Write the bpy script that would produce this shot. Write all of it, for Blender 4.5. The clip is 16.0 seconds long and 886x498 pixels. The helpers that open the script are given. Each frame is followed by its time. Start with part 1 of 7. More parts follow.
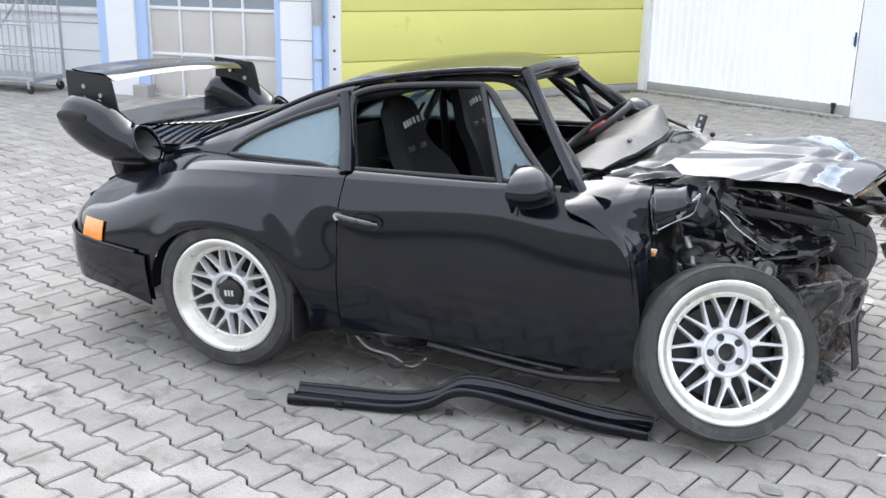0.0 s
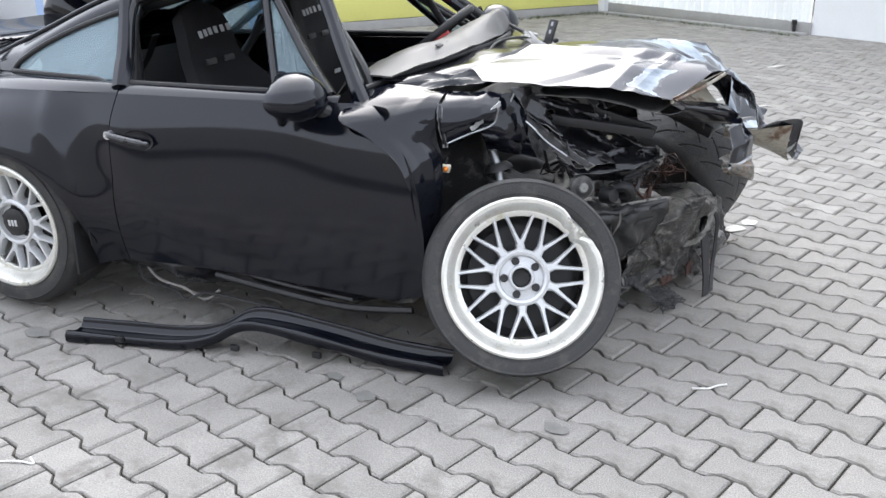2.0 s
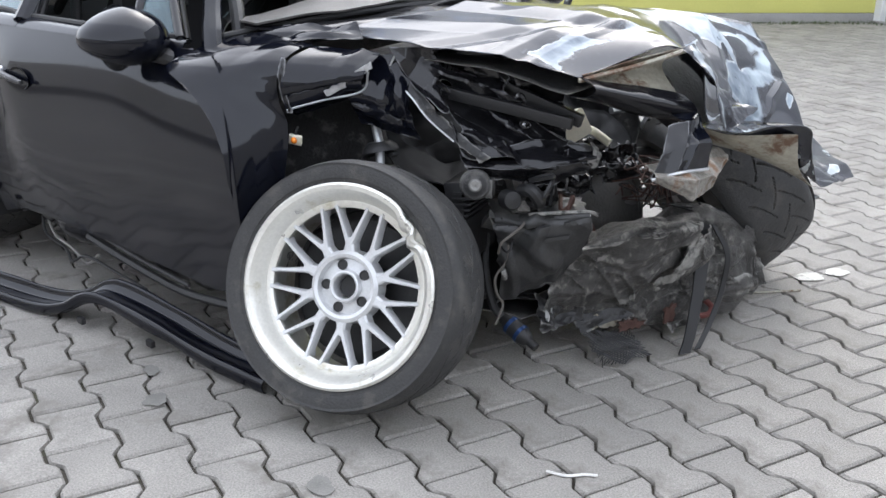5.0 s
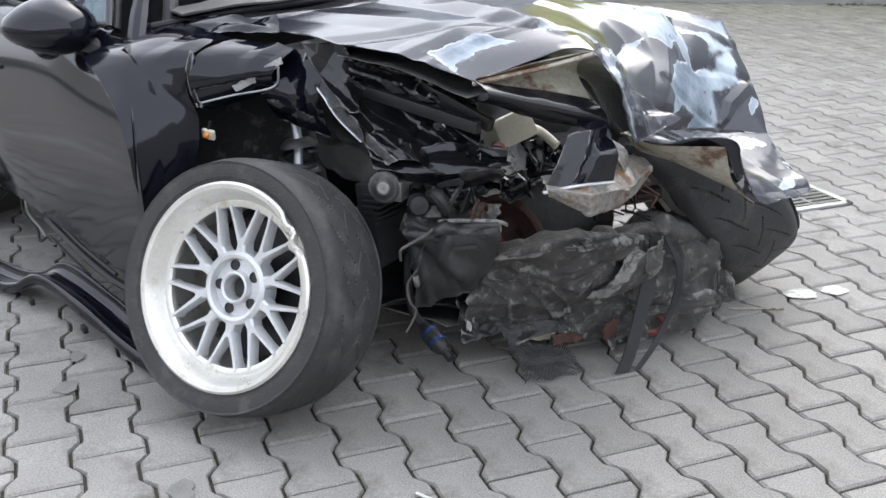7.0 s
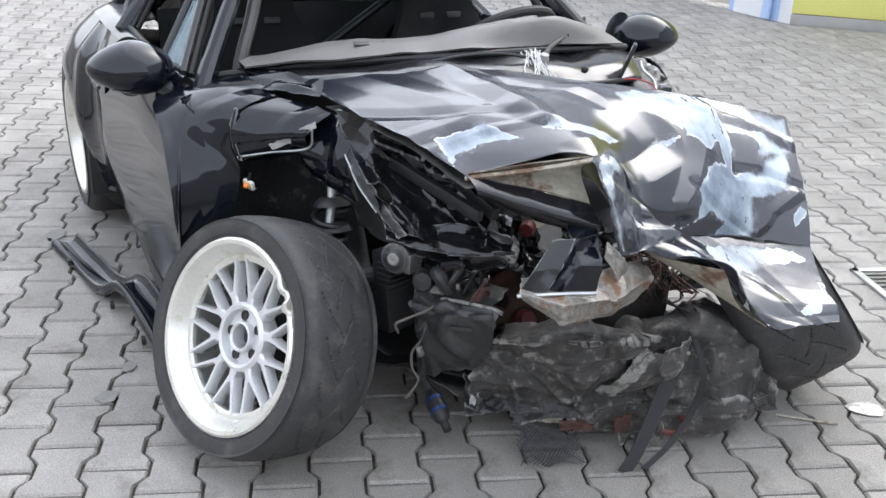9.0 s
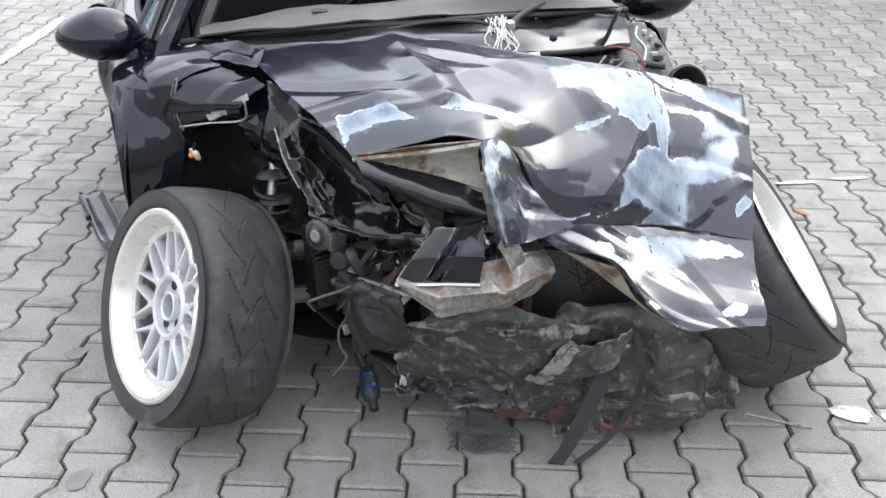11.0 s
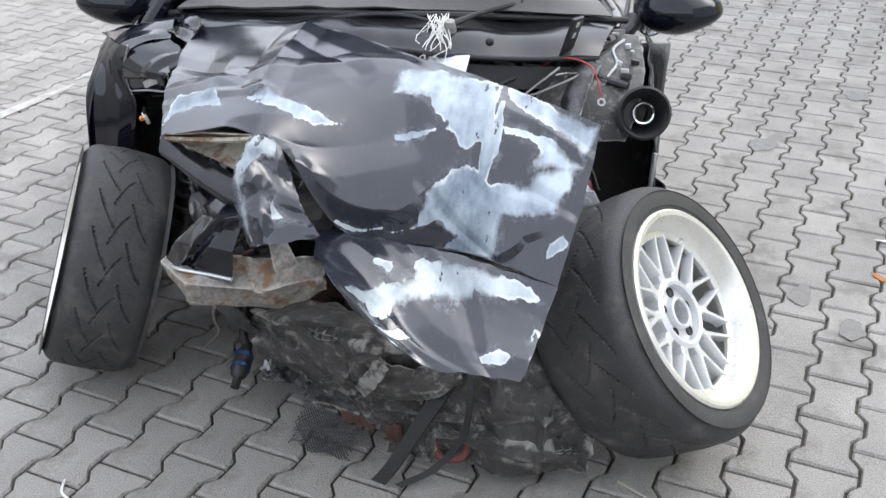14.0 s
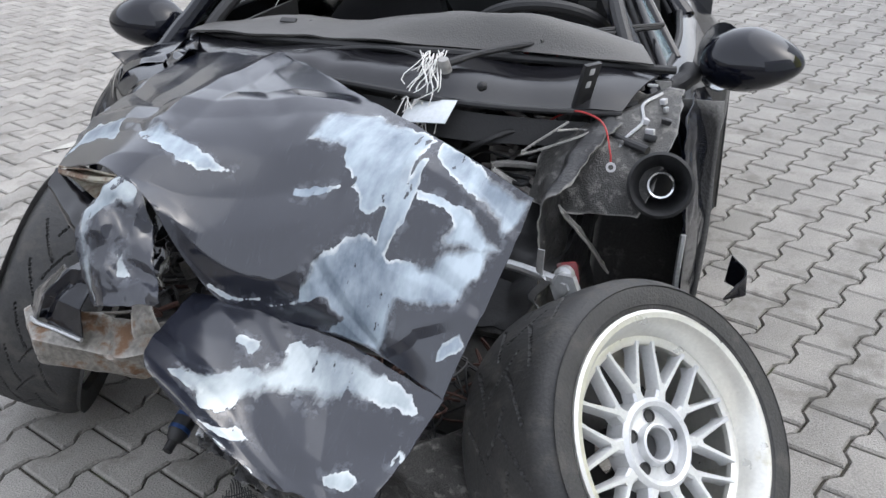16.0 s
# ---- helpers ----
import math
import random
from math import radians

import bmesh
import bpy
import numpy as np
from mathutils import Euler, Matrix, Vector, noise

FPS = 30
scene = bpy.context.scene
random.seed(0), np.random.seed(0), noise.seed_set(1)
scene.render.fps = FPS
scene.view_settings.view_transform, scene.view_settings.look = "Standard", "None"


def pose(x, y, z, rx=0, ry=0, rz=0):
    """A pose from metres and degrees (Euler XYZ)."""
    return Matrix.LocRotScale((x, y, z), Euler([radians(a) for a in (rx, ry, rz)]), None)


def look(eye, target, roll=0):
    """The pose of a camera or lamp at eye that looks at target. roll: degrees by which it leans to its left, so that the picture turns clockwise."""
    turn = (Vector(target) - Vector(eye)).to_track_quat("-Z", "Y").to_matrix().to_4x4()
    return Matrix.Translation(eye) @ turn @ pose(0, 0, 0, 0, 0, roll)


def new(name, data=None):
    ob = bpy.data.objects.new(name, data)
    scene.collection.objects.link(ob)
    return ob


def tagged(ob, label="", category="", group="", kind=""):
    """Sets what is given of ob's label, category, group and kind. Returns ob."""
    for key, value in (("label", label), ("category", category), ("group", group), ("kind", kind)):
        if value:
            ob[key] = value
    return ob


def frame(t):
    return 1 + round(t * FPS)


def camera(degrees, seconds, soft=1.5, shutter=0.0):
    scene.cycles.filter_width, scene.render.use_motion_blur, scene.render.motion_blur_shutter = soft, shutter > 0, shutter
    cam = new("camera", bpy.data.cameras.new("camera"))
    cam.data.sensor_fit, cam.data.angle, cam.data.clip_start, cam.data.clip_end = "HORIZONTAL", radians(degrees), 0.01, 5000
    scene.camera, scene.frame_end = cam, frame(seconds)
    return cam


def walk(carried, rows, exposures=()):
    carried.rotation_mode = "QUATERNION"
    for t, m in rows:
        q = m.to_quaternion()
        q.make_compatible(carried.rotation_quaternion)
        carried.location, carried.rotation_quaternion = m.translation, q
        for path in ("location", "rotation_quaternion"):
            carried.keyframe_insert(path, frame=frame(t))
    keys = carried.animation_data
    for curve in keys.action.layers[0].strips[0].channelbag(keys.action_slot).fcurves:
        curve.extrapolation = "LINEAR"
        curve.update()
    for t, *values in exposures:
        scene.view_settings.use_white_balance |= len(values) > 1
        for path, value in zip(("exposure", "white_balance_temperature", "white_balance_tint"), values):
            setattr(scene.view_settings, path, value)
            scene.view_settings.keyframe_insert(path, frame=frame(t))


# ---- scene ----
cam = camera(48.8, 16.0)
PATH = [
    (0, (2.233, -3.987, 1.611), (1.502, -2.228, 1.046), 1.1),
    (0.5, (2.469, -3.956, 1.601), (1.700, -2.225, 1.006), 0.8),
    (1, (2.602, -3.837, 1.559), (1.864, -2.104, 0.927), 0.3),
    (1.5, (2.725, -3.654, 1.527), (1.976, -1.934, 0.878), -0.6),
    (2, (2.838, -3.399, 1.463), (2.091, -1.692, 0.777), -0.2),
    (2.5, (3.055, -3.141, 1.374), (2.131, -1.531, 0.668), 0.6),
    (3, (3.186, -2.925, 1.319), (2.202, -1.348, 0.622), 1.0),
    (3.5, (3.223, -2.662, 1.259), (2.194, -1.105, 0.577), 1.2),
    (3.7, (3.240, -2.550, 1.222), (2.179, -1.009, 0.553), 1.8),
    (5.8, (3.747, -2.034, 1.267), (2.414, -0.750, 0.548), 0.3),
    (6, (3.755, -1.975, 1.276), (2.418, -0.701, 0.546), 0.6),
    (6.5, (3.818, -1.810, 1.268), (2.436, -0.580, 0.545), 1.7),
    (7, (3.882, -1.688, 1.284), (2.444, -0.533, 0.549), 0.8),
    (7.5, (3.990, -1.544, 1.328), (2.470, -0.497, 0.598), 3.3),
    (8, (4.089, -1.428, 1.396), (2.492, -0.506, 0.657), 3.5),
    (8.2, (4.089, -1.397, 1.430), (2.478, -0.510, 0.681), 3.1),
    (10.3, (4.167, -0.834, 1.599), (2.472, -0.231, 0.759), 3.1),
    (10.5, (4.187, -0.776, 1.602), (2.486, -0.207, 0.750), 2.6),
    (11, (4.191, -0.629, 1.598), (2.477, -0.180, 0.701), 0.5),
    (11.5, (4.157, -0.431, 1.610), (2.428, -0.071, 0.703), 0.6),
    (12, (4.178, -0.218, 1.639), (2.427, 0.055, 0.744), 0.7),
    (12.5, (4.250, 0.028, 1.648), (2.478, 0.169, 0.764), 1.6),
    (13, (4.265, 0.201, 1.633), (2.493, 0.194, 0.737), 0.2),
    (13.5, (4.199, 0.372, 1.600), (2.438, 0.254, 0.691), 0.2),
    (14, (4.173, 0.535, 1.608), (2.430, 0.309, 0.683), -0.0),
    (14.5, (4.143, 0.713, 1.610), (2.425, 0.365, 0.677), 0.1),
    (15, (4.035, 0.902, 1.576), (2.351, 0.379, 0.661), -0.6),
    (15.5, (3.876, 0.955, 1.529), (2.198, 0.363, 0.649), -0.9),
    (16, (3.649, 1.029, 1.505), (1.987, 0.358, 0.648), -0.7),
]
EXPOSURES = [(t, stops, 6080, 10) for t, stops in ((0, 1.60), (3.5, 1.42), (6.0, 1.42), (8.0, 1.47), (11.0, 1.61), (14.5, 1.25), (16.0, 1.09))]
walk(cam, [(t, look(eye, target, roll)) for t, eye, target, roll in PATH], EXPOSURES)

# ---- light: bright overcast afternoon ----
world = bpy.data.worlds.new("overcast_sky")
scene.world = world
world.use_nodes = True
wn = world.node_tree.nodes
wl = world.node_tree.links
sky = wn.new("ShaderNodeTexSky")
sky.sky_type = "NISHITA"
sky.sun_disc = False
SUN_EL, SUN_AZ = 44.0, 335.0
sky.sun_elevation, sky.sun_rotation = radians(SUN_EL), radians(SUN_AZ)
sky.air_density, sky.dust_density, sky.ozone_density = 1.3, 5.0, 2.0
grey = wn.new("ShaderNodeHueSaturation")
grey.inputs["Saturation"].default_value = 0.55
wl.new(sky.outputs["Color"], grey.inputs["Color"])
# the cloud cover evens the sky out
cloud = wn.new("ShaderNodeMix")
cloud.data_type = "RGBA"
cloud.inputs[0].default_value = 0.55
cloud.inputs[7].default_value = (6.95, 6.9, 7.1, 1)
wl.new(grey.outputs["Color"], cloud.inputs[6])
wl.new(cloud.outputs[2], wn["Background"].inputs["Color"])
wn["Background"].inputs["Strength"].default_value = 0.15

lamp = bpy.data.lights.new("sun", "SUN")
lamp.energy, lamp.angle, lamp.color = 0.6, radians(100), (1.0, 0.985, 0.96)
sun = new("sun", lamp)
az, el = radians(SUN_AZ), radians(SUN_EL)
way_to_sun = Vector((math.sin(az) * math.cos(el), math.cos(az) * math.cos(el), math.sin(el)))
sun.matrix_world = way_to_sun.to_track_quat("Z", "Y").to_matrix().to_4x4()


# ---- materials ----
def mat(name, colour, rough=0.5, metal=0.0, var=0.15, scale=8.0, fine=120.0, bump=0.0, coat=0.0,
        dirt=None, dirt_at=0.62, dirt_scale=6.0, dirt_rough=0.8, rough_var=0.1, spec=0.5, rand=0.0, island=0.0, edge=None, grit=1.0):
    """A surface with colour varied at two scales, fine relief and, where dirt is given, patches of it."""
    m = bpy.data.materials.new(name)
    m.use_nodes = True
    n, l = m.node_tree.nodes, m.node_tree.links
    b = n["Principled BSDF"]
    co = n.new("ShaderNodeTexCoord")
    big, small = n.new("ShaderNodeTexNoise"), n.new("ShaderNodeTexNoise")
    big.inputs["Scale"].default_value, small.inputs["Scale"].default_value = scale, fine
    big.inputs["Detail"].default_value, small.inputs["Detail"].default_value = 5, 3
    for t in (big, small):
        l.new(co.outputs["Object"], t.inputs["Vector"])
    add = n.new("ShaderNodeMath")
    add.operation = "ADD"
    l.new(big.outputs["Fac"], add.inputs[0])
    if grit == 1.0:
        l.new(small.outputs["Fac"], add.inputs[1])
    else:
        gr = n.new("ShaderNodeMath")
        gr.operation = "MULTIPLY_ADD"
        gr.inputs[1].default_value, gr.inputs[2].default_value = grit, 0.5 - 0.5 * grit
        l.new(small.outputs["Fac"], gr.inputs[0])
        l.new(gr.outputs[0], add.inputs[1])
    rng = n.new("ShaderNodeMapRange")
    rng.inputs["From Min"].default_value, rng.inputs["From Max"].default_value = 0.55, 1.45
    rng.inputs["To Min"].default_value, rng.inputs["To Max"].default_value = 1 - var, 1 + var
    l.new(add.outputs[0], rng.inputs["Value"])
    value = rng.outputs["Result"]
    for amount, node, out in ((rand, "ShaderNodeObjectInfo", "Random"), (island, "ShaderNodeNewGeometry", "Random Per Island")):
        if amount:
            info, r2, mul = n.new(node), n.new("ShaderNodeMapRange"), n.new("ShaderNodeMath")
            r2.inputs["To Min"].default_value, r2.inputs["To Max"].default_value = 1 - amount, 1 + amount
            mul.operation = "MULTIPLY"
            l.new(info.outputs[out], r2.inputs["Value"])
            l.new(r2.outputs["Result"], mul.inputs[0])
            l.new(value, mul.inputs[1])
            value = mul.outputs[0]
    tint = n.new("ShaderNodeVectorMath")
    tint.operation = "SCALE"
    tint.inputs[0].default_value = colour
    l.new(value, tint.inputs["Scale"])
    colour_out = tint.outputs["Vector"]
    rr = n.new("ShaderNodeMapRange")
    rr.inputs["To Min"].default_value, rr.inputs["To Max"].default_value = max(0.02, rough - rough_var), min(1, rough + rough_var)
    l.new(big.outputs["Fac"], rr.inputs["Value"])
    rough_out = rr.outputs["Result"]
    if dirt:
        d = n.new("ShaderNodeTexNoise")
        d.inputs["Scale"].default_value, d.inputs["Detail"].default_value, d.inputs["Roughness"].default_value = dirt_scale, 8, 0.68
        l.new(co.outputs["Object"], d.inputs["Vector"])
        e = n.new("ShaderNodeMapRange")
        e.inputs["From Min"].default_value, e.inputs["From Max"].default_value = dirt_at - 0.05, dirt_at + 0.05
        l.new(d.outputs["Fac"], e.inputs["Value"])
        mix, mr = n.new("ShaderNodeMix"), n.new("ShaderNodeMix")
        mix.data_type = "RGBA"
        l.new(e.outputs["Result"], mix.inputs["Factor"])
        l.new(colour_out, mix.inputs["A"])
        mix.inputs["B"].default_value = (*dirt, 1)
        colour_out = mix.outputs["Result"]
        l.new(e.outputs["Result"], mr.inputs["Factor"])
        l.new(rough_out, mr.inputs["A"])
        mr.inputs["B"].default_value = dirt_rough
        rough_out = mr.outputs["Result"]
    # sockets of the colour mix carry the same names as those of the float mix
    if dirt:
        for link in list(l):
            if link.to_node == mix:
                l.remove(link)
        l.new(e.outputs["Result"], mix.inputs[0])
        l.new(tint.outputs["Vector"], mix.inputs[6])
        mix.inputs[7].default_value = (*dirt, 1)
        colour_out = mix.outputs[2]
    if edge:
        # scuffed creases
        geo, er, em, er2 = n.new("ShaderNodeNewGeometry"), n.new("ShaderNodeMapRange"), n.new("ShaderNodeMix"), n.new("ShaderNodeMath")
        er.inputs["From Min"].default_value, er.inputs["From Max"].default_value = 0.53, 0.62
        l.new(geo.outputs["Pointiness"], er.inputs["Value"])
        er2.operation = "MULTIPLY"
        l.new(er.outputs["Result"], er2.inputs[0])
        l.new(rng.outputs["Result"], er2.inputs[1])
        em.data_type = "RGBA"
        l.new(er2.outputs[0], em.inputs[0])
        l.new(colour_out, em.inputs[6])
        em.inputs[7].default_value = (*edge, 1)
        colour_out = em.outputs[2]
    l.new(colour_out, b.inputs["Base Color"])
    l.new(rough_out, b.inputs["Roughness"])
    b.inputs["Metallic"].default_value = metal
    b.inputs["Specular IOR Level"].default_value = spec
    b.inputs["Coat Weight"].default_value = coat
    b.inputs["Coat Roughness"].default_value = 0.04
    if bump:
        bp = n.new("ShaderNodeBump")
        bp.inputs["Strength"].default_value, bp.inputs["Distance"].default_value = min(1, bump), 0.004
        l.new(add.outputs[0], bp.inputs["Height"])
        l.new(bp.outputs["Normal"], b.inputs["Normal"])
    return m


PAINT = mat("black_paint", (0.0042, 0.0050, 0.0090), 0.10, 0, 0.3, 3, 60, 0.0, 0.0, rough_var=0.03, spec=0.44)
PAINT_DUSTY = mat("dusty_black_paint", (0.009, 0.009, 0.011), 0.17, 0, 0.3, 4, 90, 0.05, 0.0, (0.10, 0.10, 0.10), 0.70, 7, 0.6)
SATIN = mat("satin_black_metal", (0.014, 0.014, 0.015), 0.45, 0.0, 0.35, 9, 150, 0.2)
TORN = mat("torn_black_panel", (0.010, 0.010, 0.012), 0.16, 0, 0.4, 8, 90, 0.1, 0.0, (0.075, 0.075, 0.078), 0.70, 11, 0.5, edge=(0.26, 0.26, 0.27))
TRIM = mat("black_trim_rubber", (0.016, 0.016, 0.017), 0.6, 0, 0.2, 12, 200, 0.2)
GRIME = mat("grimy_crumpled_sheet", (0.040, 0.039, 0.037), 0.34, 0.0, 0.6, 14, 300, 0.8, 0, (0.17, 0.165, 0.155), 0.58, 40, 0.75, edge=(0.36, 0.35, 0.33))
GRIME_DARK = mat("oily_dark_metal", (0.026, 0.026, 0.027), 0.42, 0.1, 0.5, 10, 140, 0.6, 0, (0.12, 0.117, 0.11), 0.62, 12, 0.8, edge=(0.28, 0.275, 0.26))
APRON = mat("torn_dusty_fibre_apron", (0.070, 0.067, 0.063), 0.34, 0.0, 0.8, 16, 420, 1.0, 0, (0.27, 0.26, 0.24), 0.585, 30, 0.62, edge=(0.45, 0.44, 0.41), grit=1.6)
GRIME_PALE = mat("pale_scraped_sheet", (0.24, 0.235, 0.22), 0.5, 0.1, 0.6, 30, 300, 0.6, 0, (0.06, 0.058, 0.055), 0.56, 40, 0.6)
PANEL = mat("dusty_dark_panel", (0.034, 0.034, 0.034), 0.40, 0.0, 0.4, 6, 160, 0.25, 0, (0.10, 0.098, 0.092), 0.64, 18, 0.75)
CABLE = mat("frayed_pale_cable", (0.11, 0.10, 0.088), 0.75, 0, 0.3, 40, 300, 0.4)
TANK = mat("dusty_grey_tank", (0.105, 0.102, 0.095), 0.55, 0.0, 0.3, 6, 110, 0.4, 0, (0.16, 0.15, 0.135), 0.62, 8, 0.9)
BARE = mat("bare_scraped_metal", (0.55, 0.56, 0.57), 0.38, 0.75, 0.35, 14, 180, 0.3)
RUST = mat("rusty_brown_metal", (0.070, 0.034, 0.026), 0.75, 0.1, 0.45, 12, 140, 0.5)
UNDER = mat("beige_primer_with_rust", (0.33, 0.31, 0.25), 0.42, 0.0, 0.35, 9, 90, 0.2, 0.2, (0.13, 0.075, 0.045), 0.56, 10, 0.75)
BEAM = mat("scraped_rusty_beam", (0.20, 0.19, 0.17), 0.34, 0.3, 0.6, 14, 120, 0.5, 0.0, (0.16, 0.095, 0.055), 0.55, 14, 0.75, edge=(0.42, 0.40, 0.37))
ALLOY = mat("silver_painted_alloy", (0.62, 0.63, 0.64), 0.34, 0.30, 0.12, 18, 160, 0.1, 0.2)
LIP = mat("polished_alloy_lip", (0.70, 0.69, 0.64), 0.30, 0.55, 0.12, 14, 120, 0.1, 0.1, (0.52, 0.49, 0.38), 0.60, 9, 0.55)
TYRE = mat("worn_tyre_rubber", (0.034, 0.034, 0.034), 0.62, 0, 0.35, 9, 170, 0.35, 0, (0.075, 0.072, 0.067), 0.57, 14, 0.9)
PLASTIC = mat("black_plastic", (0.018, 0.018, 0.019), 0.5, 0, 0.2, 20, 240, 0.2)
DASH = mat("dusty_dashboard_vinyl", (0.085, 0.082, 0.078), 0.48, 0, 0.2, 7, 260, 0.3, 0.0, spec=0.6)
FABRIC = mat("black_seat_fabric", (0.007, 0.007, 0.008), 0.92, 0, 0.3, 16, 500, 0.5)
PALE = mat("pale_grey_thread", (0.42, 0.42, 0.43), 0.8, 0, 0.1)
WHITE_PLASTIC = mat("yellowed_white_plastic", (0.78, 0.75, 0.62), 0.5, 0, 0.12, 10, 100, 0.1, 0, (0.45, 0.38, 0.25), 0.64, 8)
DARK_RED = mat("dusty_red_caliper", (0.14, 0.018, 0.022), 0.5, 0, 0.4, 40, 200, 0.3, 0, (0.10, 0.09, 0.085), 0.58, 30)
RED = mat("red_plastic", (0.35, 0.02, 0.02), 0.45, 0, 0.2)
DULL_RED = mat("faded_red_hook", (0.15, 0.045, 0.038), 0.6, 0, 0.3, 20)
BLUE = mat("blue_anodised", (0.025, 0.06, 0.17), 0.35, 0.5, 0.2)
AMBER = mat("amber_lens", (0.80, 0.24, 0.02), 0.22, 0, 0.15, 30, 200, 0, 0.6)
CHROME = mat("dull_chrome", (0.62, 0.63, 0.65), 0.2, 0.95, 0.1, 20)
THREAD = mat("white_frayed_string", (0.72, 0.71, 0.68), 0.9, 0, 0.15, 30)
YELLOW_TAPE = mat("yellow_tape", (0.70, 0.58, 0.04), 0.5)
STICKER = mat("faded_sticker", (0.38, 0.36, 0.22), 0.5, 0, 0.2, 30)
SILVER_TAPE = mat("silver_label", (0.55, 0.58, 0.60), 0.35, 0.2, 0.15, 20)
HANDLE = mat("worn_handle_metal", (0.06, 0.06, 0.063), 0.3, 0.3, 0.4, 30, 200, 0.1)
# label print, and the painted shade of holes and slots
INK_AND_HOLES = mat("dark_ink_and_hole_shade", (0.03, 0.03, 0.03), 0.6)
LEAF = mat("dry_leaf", (0.36, 0.15, 0.05), 0.8, 0, 0.3, 60)
PAVER = mat("concrete_paver", (0.300, 0.285, 0.262), 0.85, 0, 0.34, 5, 210, 0.8, 0, (0.215, 0.203, 0.183), 0.575, 4.5, 0.85, rand=0.10, grit=1.5)
PAVER_FAR = mat("concrete_pavers_joined", (0.300, 0.285, 0.262), 0.85, 0, 0.34, 5, 210, 0.8, 0, (0.215, 0.203, 0.183), 0.575, 4.5, 0.85, island=0.10, grit=1.5)
JOINT = mat("joint_sand_and_moss", (0.052, 0.046, 0.036), 0.95, 0, 0.35, 12, 220, 0.7, 0, (0.075, 0.085, 0.045), 0.62, 5, 0.95)
STAIN = mat("dark_oil_stain", (0.19, 0.185, 0.172), 0.7, 0, 0.3, 30, 200, 0.2)
ROADMARK = mat("worn_white_road_paint", (0.55, 0.54, 0.50), 0.8, 0, 0.12, 25, 200, 0.3, 0, (0.33, 0.32, 0.29), 0.57, 22, 0.9)
FADED = mat("faded_line_on_pavers", (0.43, 0.42, 0.385), 0.85, 0, 0.2, 25, 200, 0.3, 0, (0.33, 0.32, 0.30), 0.50, 14, 0.9)
YELLOW = mat("yellow_wall_panel", (0.66, 0.64, 0.19), 0.55, 0, 0.06, 1.5, 60, 0.1, 0, (0.44, 0.42, 0.12), 0.68, 1.6, 0.7)
WHITE_WALL = mat("white_wall_paint", (0.78, 0.79, 0.80), 0.6, 0, 0.05, 1.2, 80, 0.1, 0, (0.60, 0.59, 0.55), 0.72, 2.0)
WHITE_SHEET = mat("white_corrugated_sheet", (0.76, 0.78, 0.78), 0.45, 0, 0.05, 2, 60, 0.05, 0, (0.58, 0.57, 0.50), 0.70, 3.0)
BLUE_PAINT = mat("pale_blue_paint", (0.42, 0.55, 0.78), 0.55, 0, 0.06, 3, 80, 0.05)
GATE = mat("beige_gate_panel", (0.50, 0.475, 0.44), 0.55, 0, 0.06, 2, 90, 0.08)
ALU = mat("white_aluminium_profile", (0.70, 0.71, 0.72), 0.4, 0.1, 0.06)
GALV = mat("galvanised_steel", (0.42, 0.43, 0.44), 0.42, 0.7, 0.2, 14, 120, 0.1)
PLINTH = mat("grey_concrete_plinth", (0.34, 0.335, 0.32), 0.85, 0, 0.2, 6, 120, 0.5)
WEED = mat("weeds_at_the_wall", (0.075, 0.10, 0.035), 0.8, 0, 0.4, 40)


def glass(name, colour, clear=0.75):
    """Thin pane: partly see-through with a real gloss."""
    m = bpy.data.materials.new(name)
    m.use_nodes = True
    n, l = m.node_tree.nodes, m.node_tree.links
    out = n["Material Output"]
    b = n["Principled BSDF"]
    b.inputs["Base Color"].default_value = (*colour, 1)
    b.inputs["Roughness"].default_value = 0.03
    see, mix = n.new("ShaderNodeBsdfTransparent"), n.new("ShaderNodeMixShader")
    see.inputs["Color"].default_value = (0.80, 0.90, 0.92, 1)
    mix.inputs["Fac"].default_value = clear
    l.new(b.outputs["BSDF"], mix.inputs[1])
    l.new(see.outputs["BSDF"], mix.inputs[2])
    l.new(mix.outputs["Shader"], out.inputs["Surface"])
    return m


# milky pale blue of the side panes is sky reflection put into the colour
GLASS = glass("tinted_side_glass_with_sky_sheen", (0.30, 0.38, 0.42), 0.55)
PANE = glass("gate_window_pane", (0.30, 0.33, 0.36), 0.25)


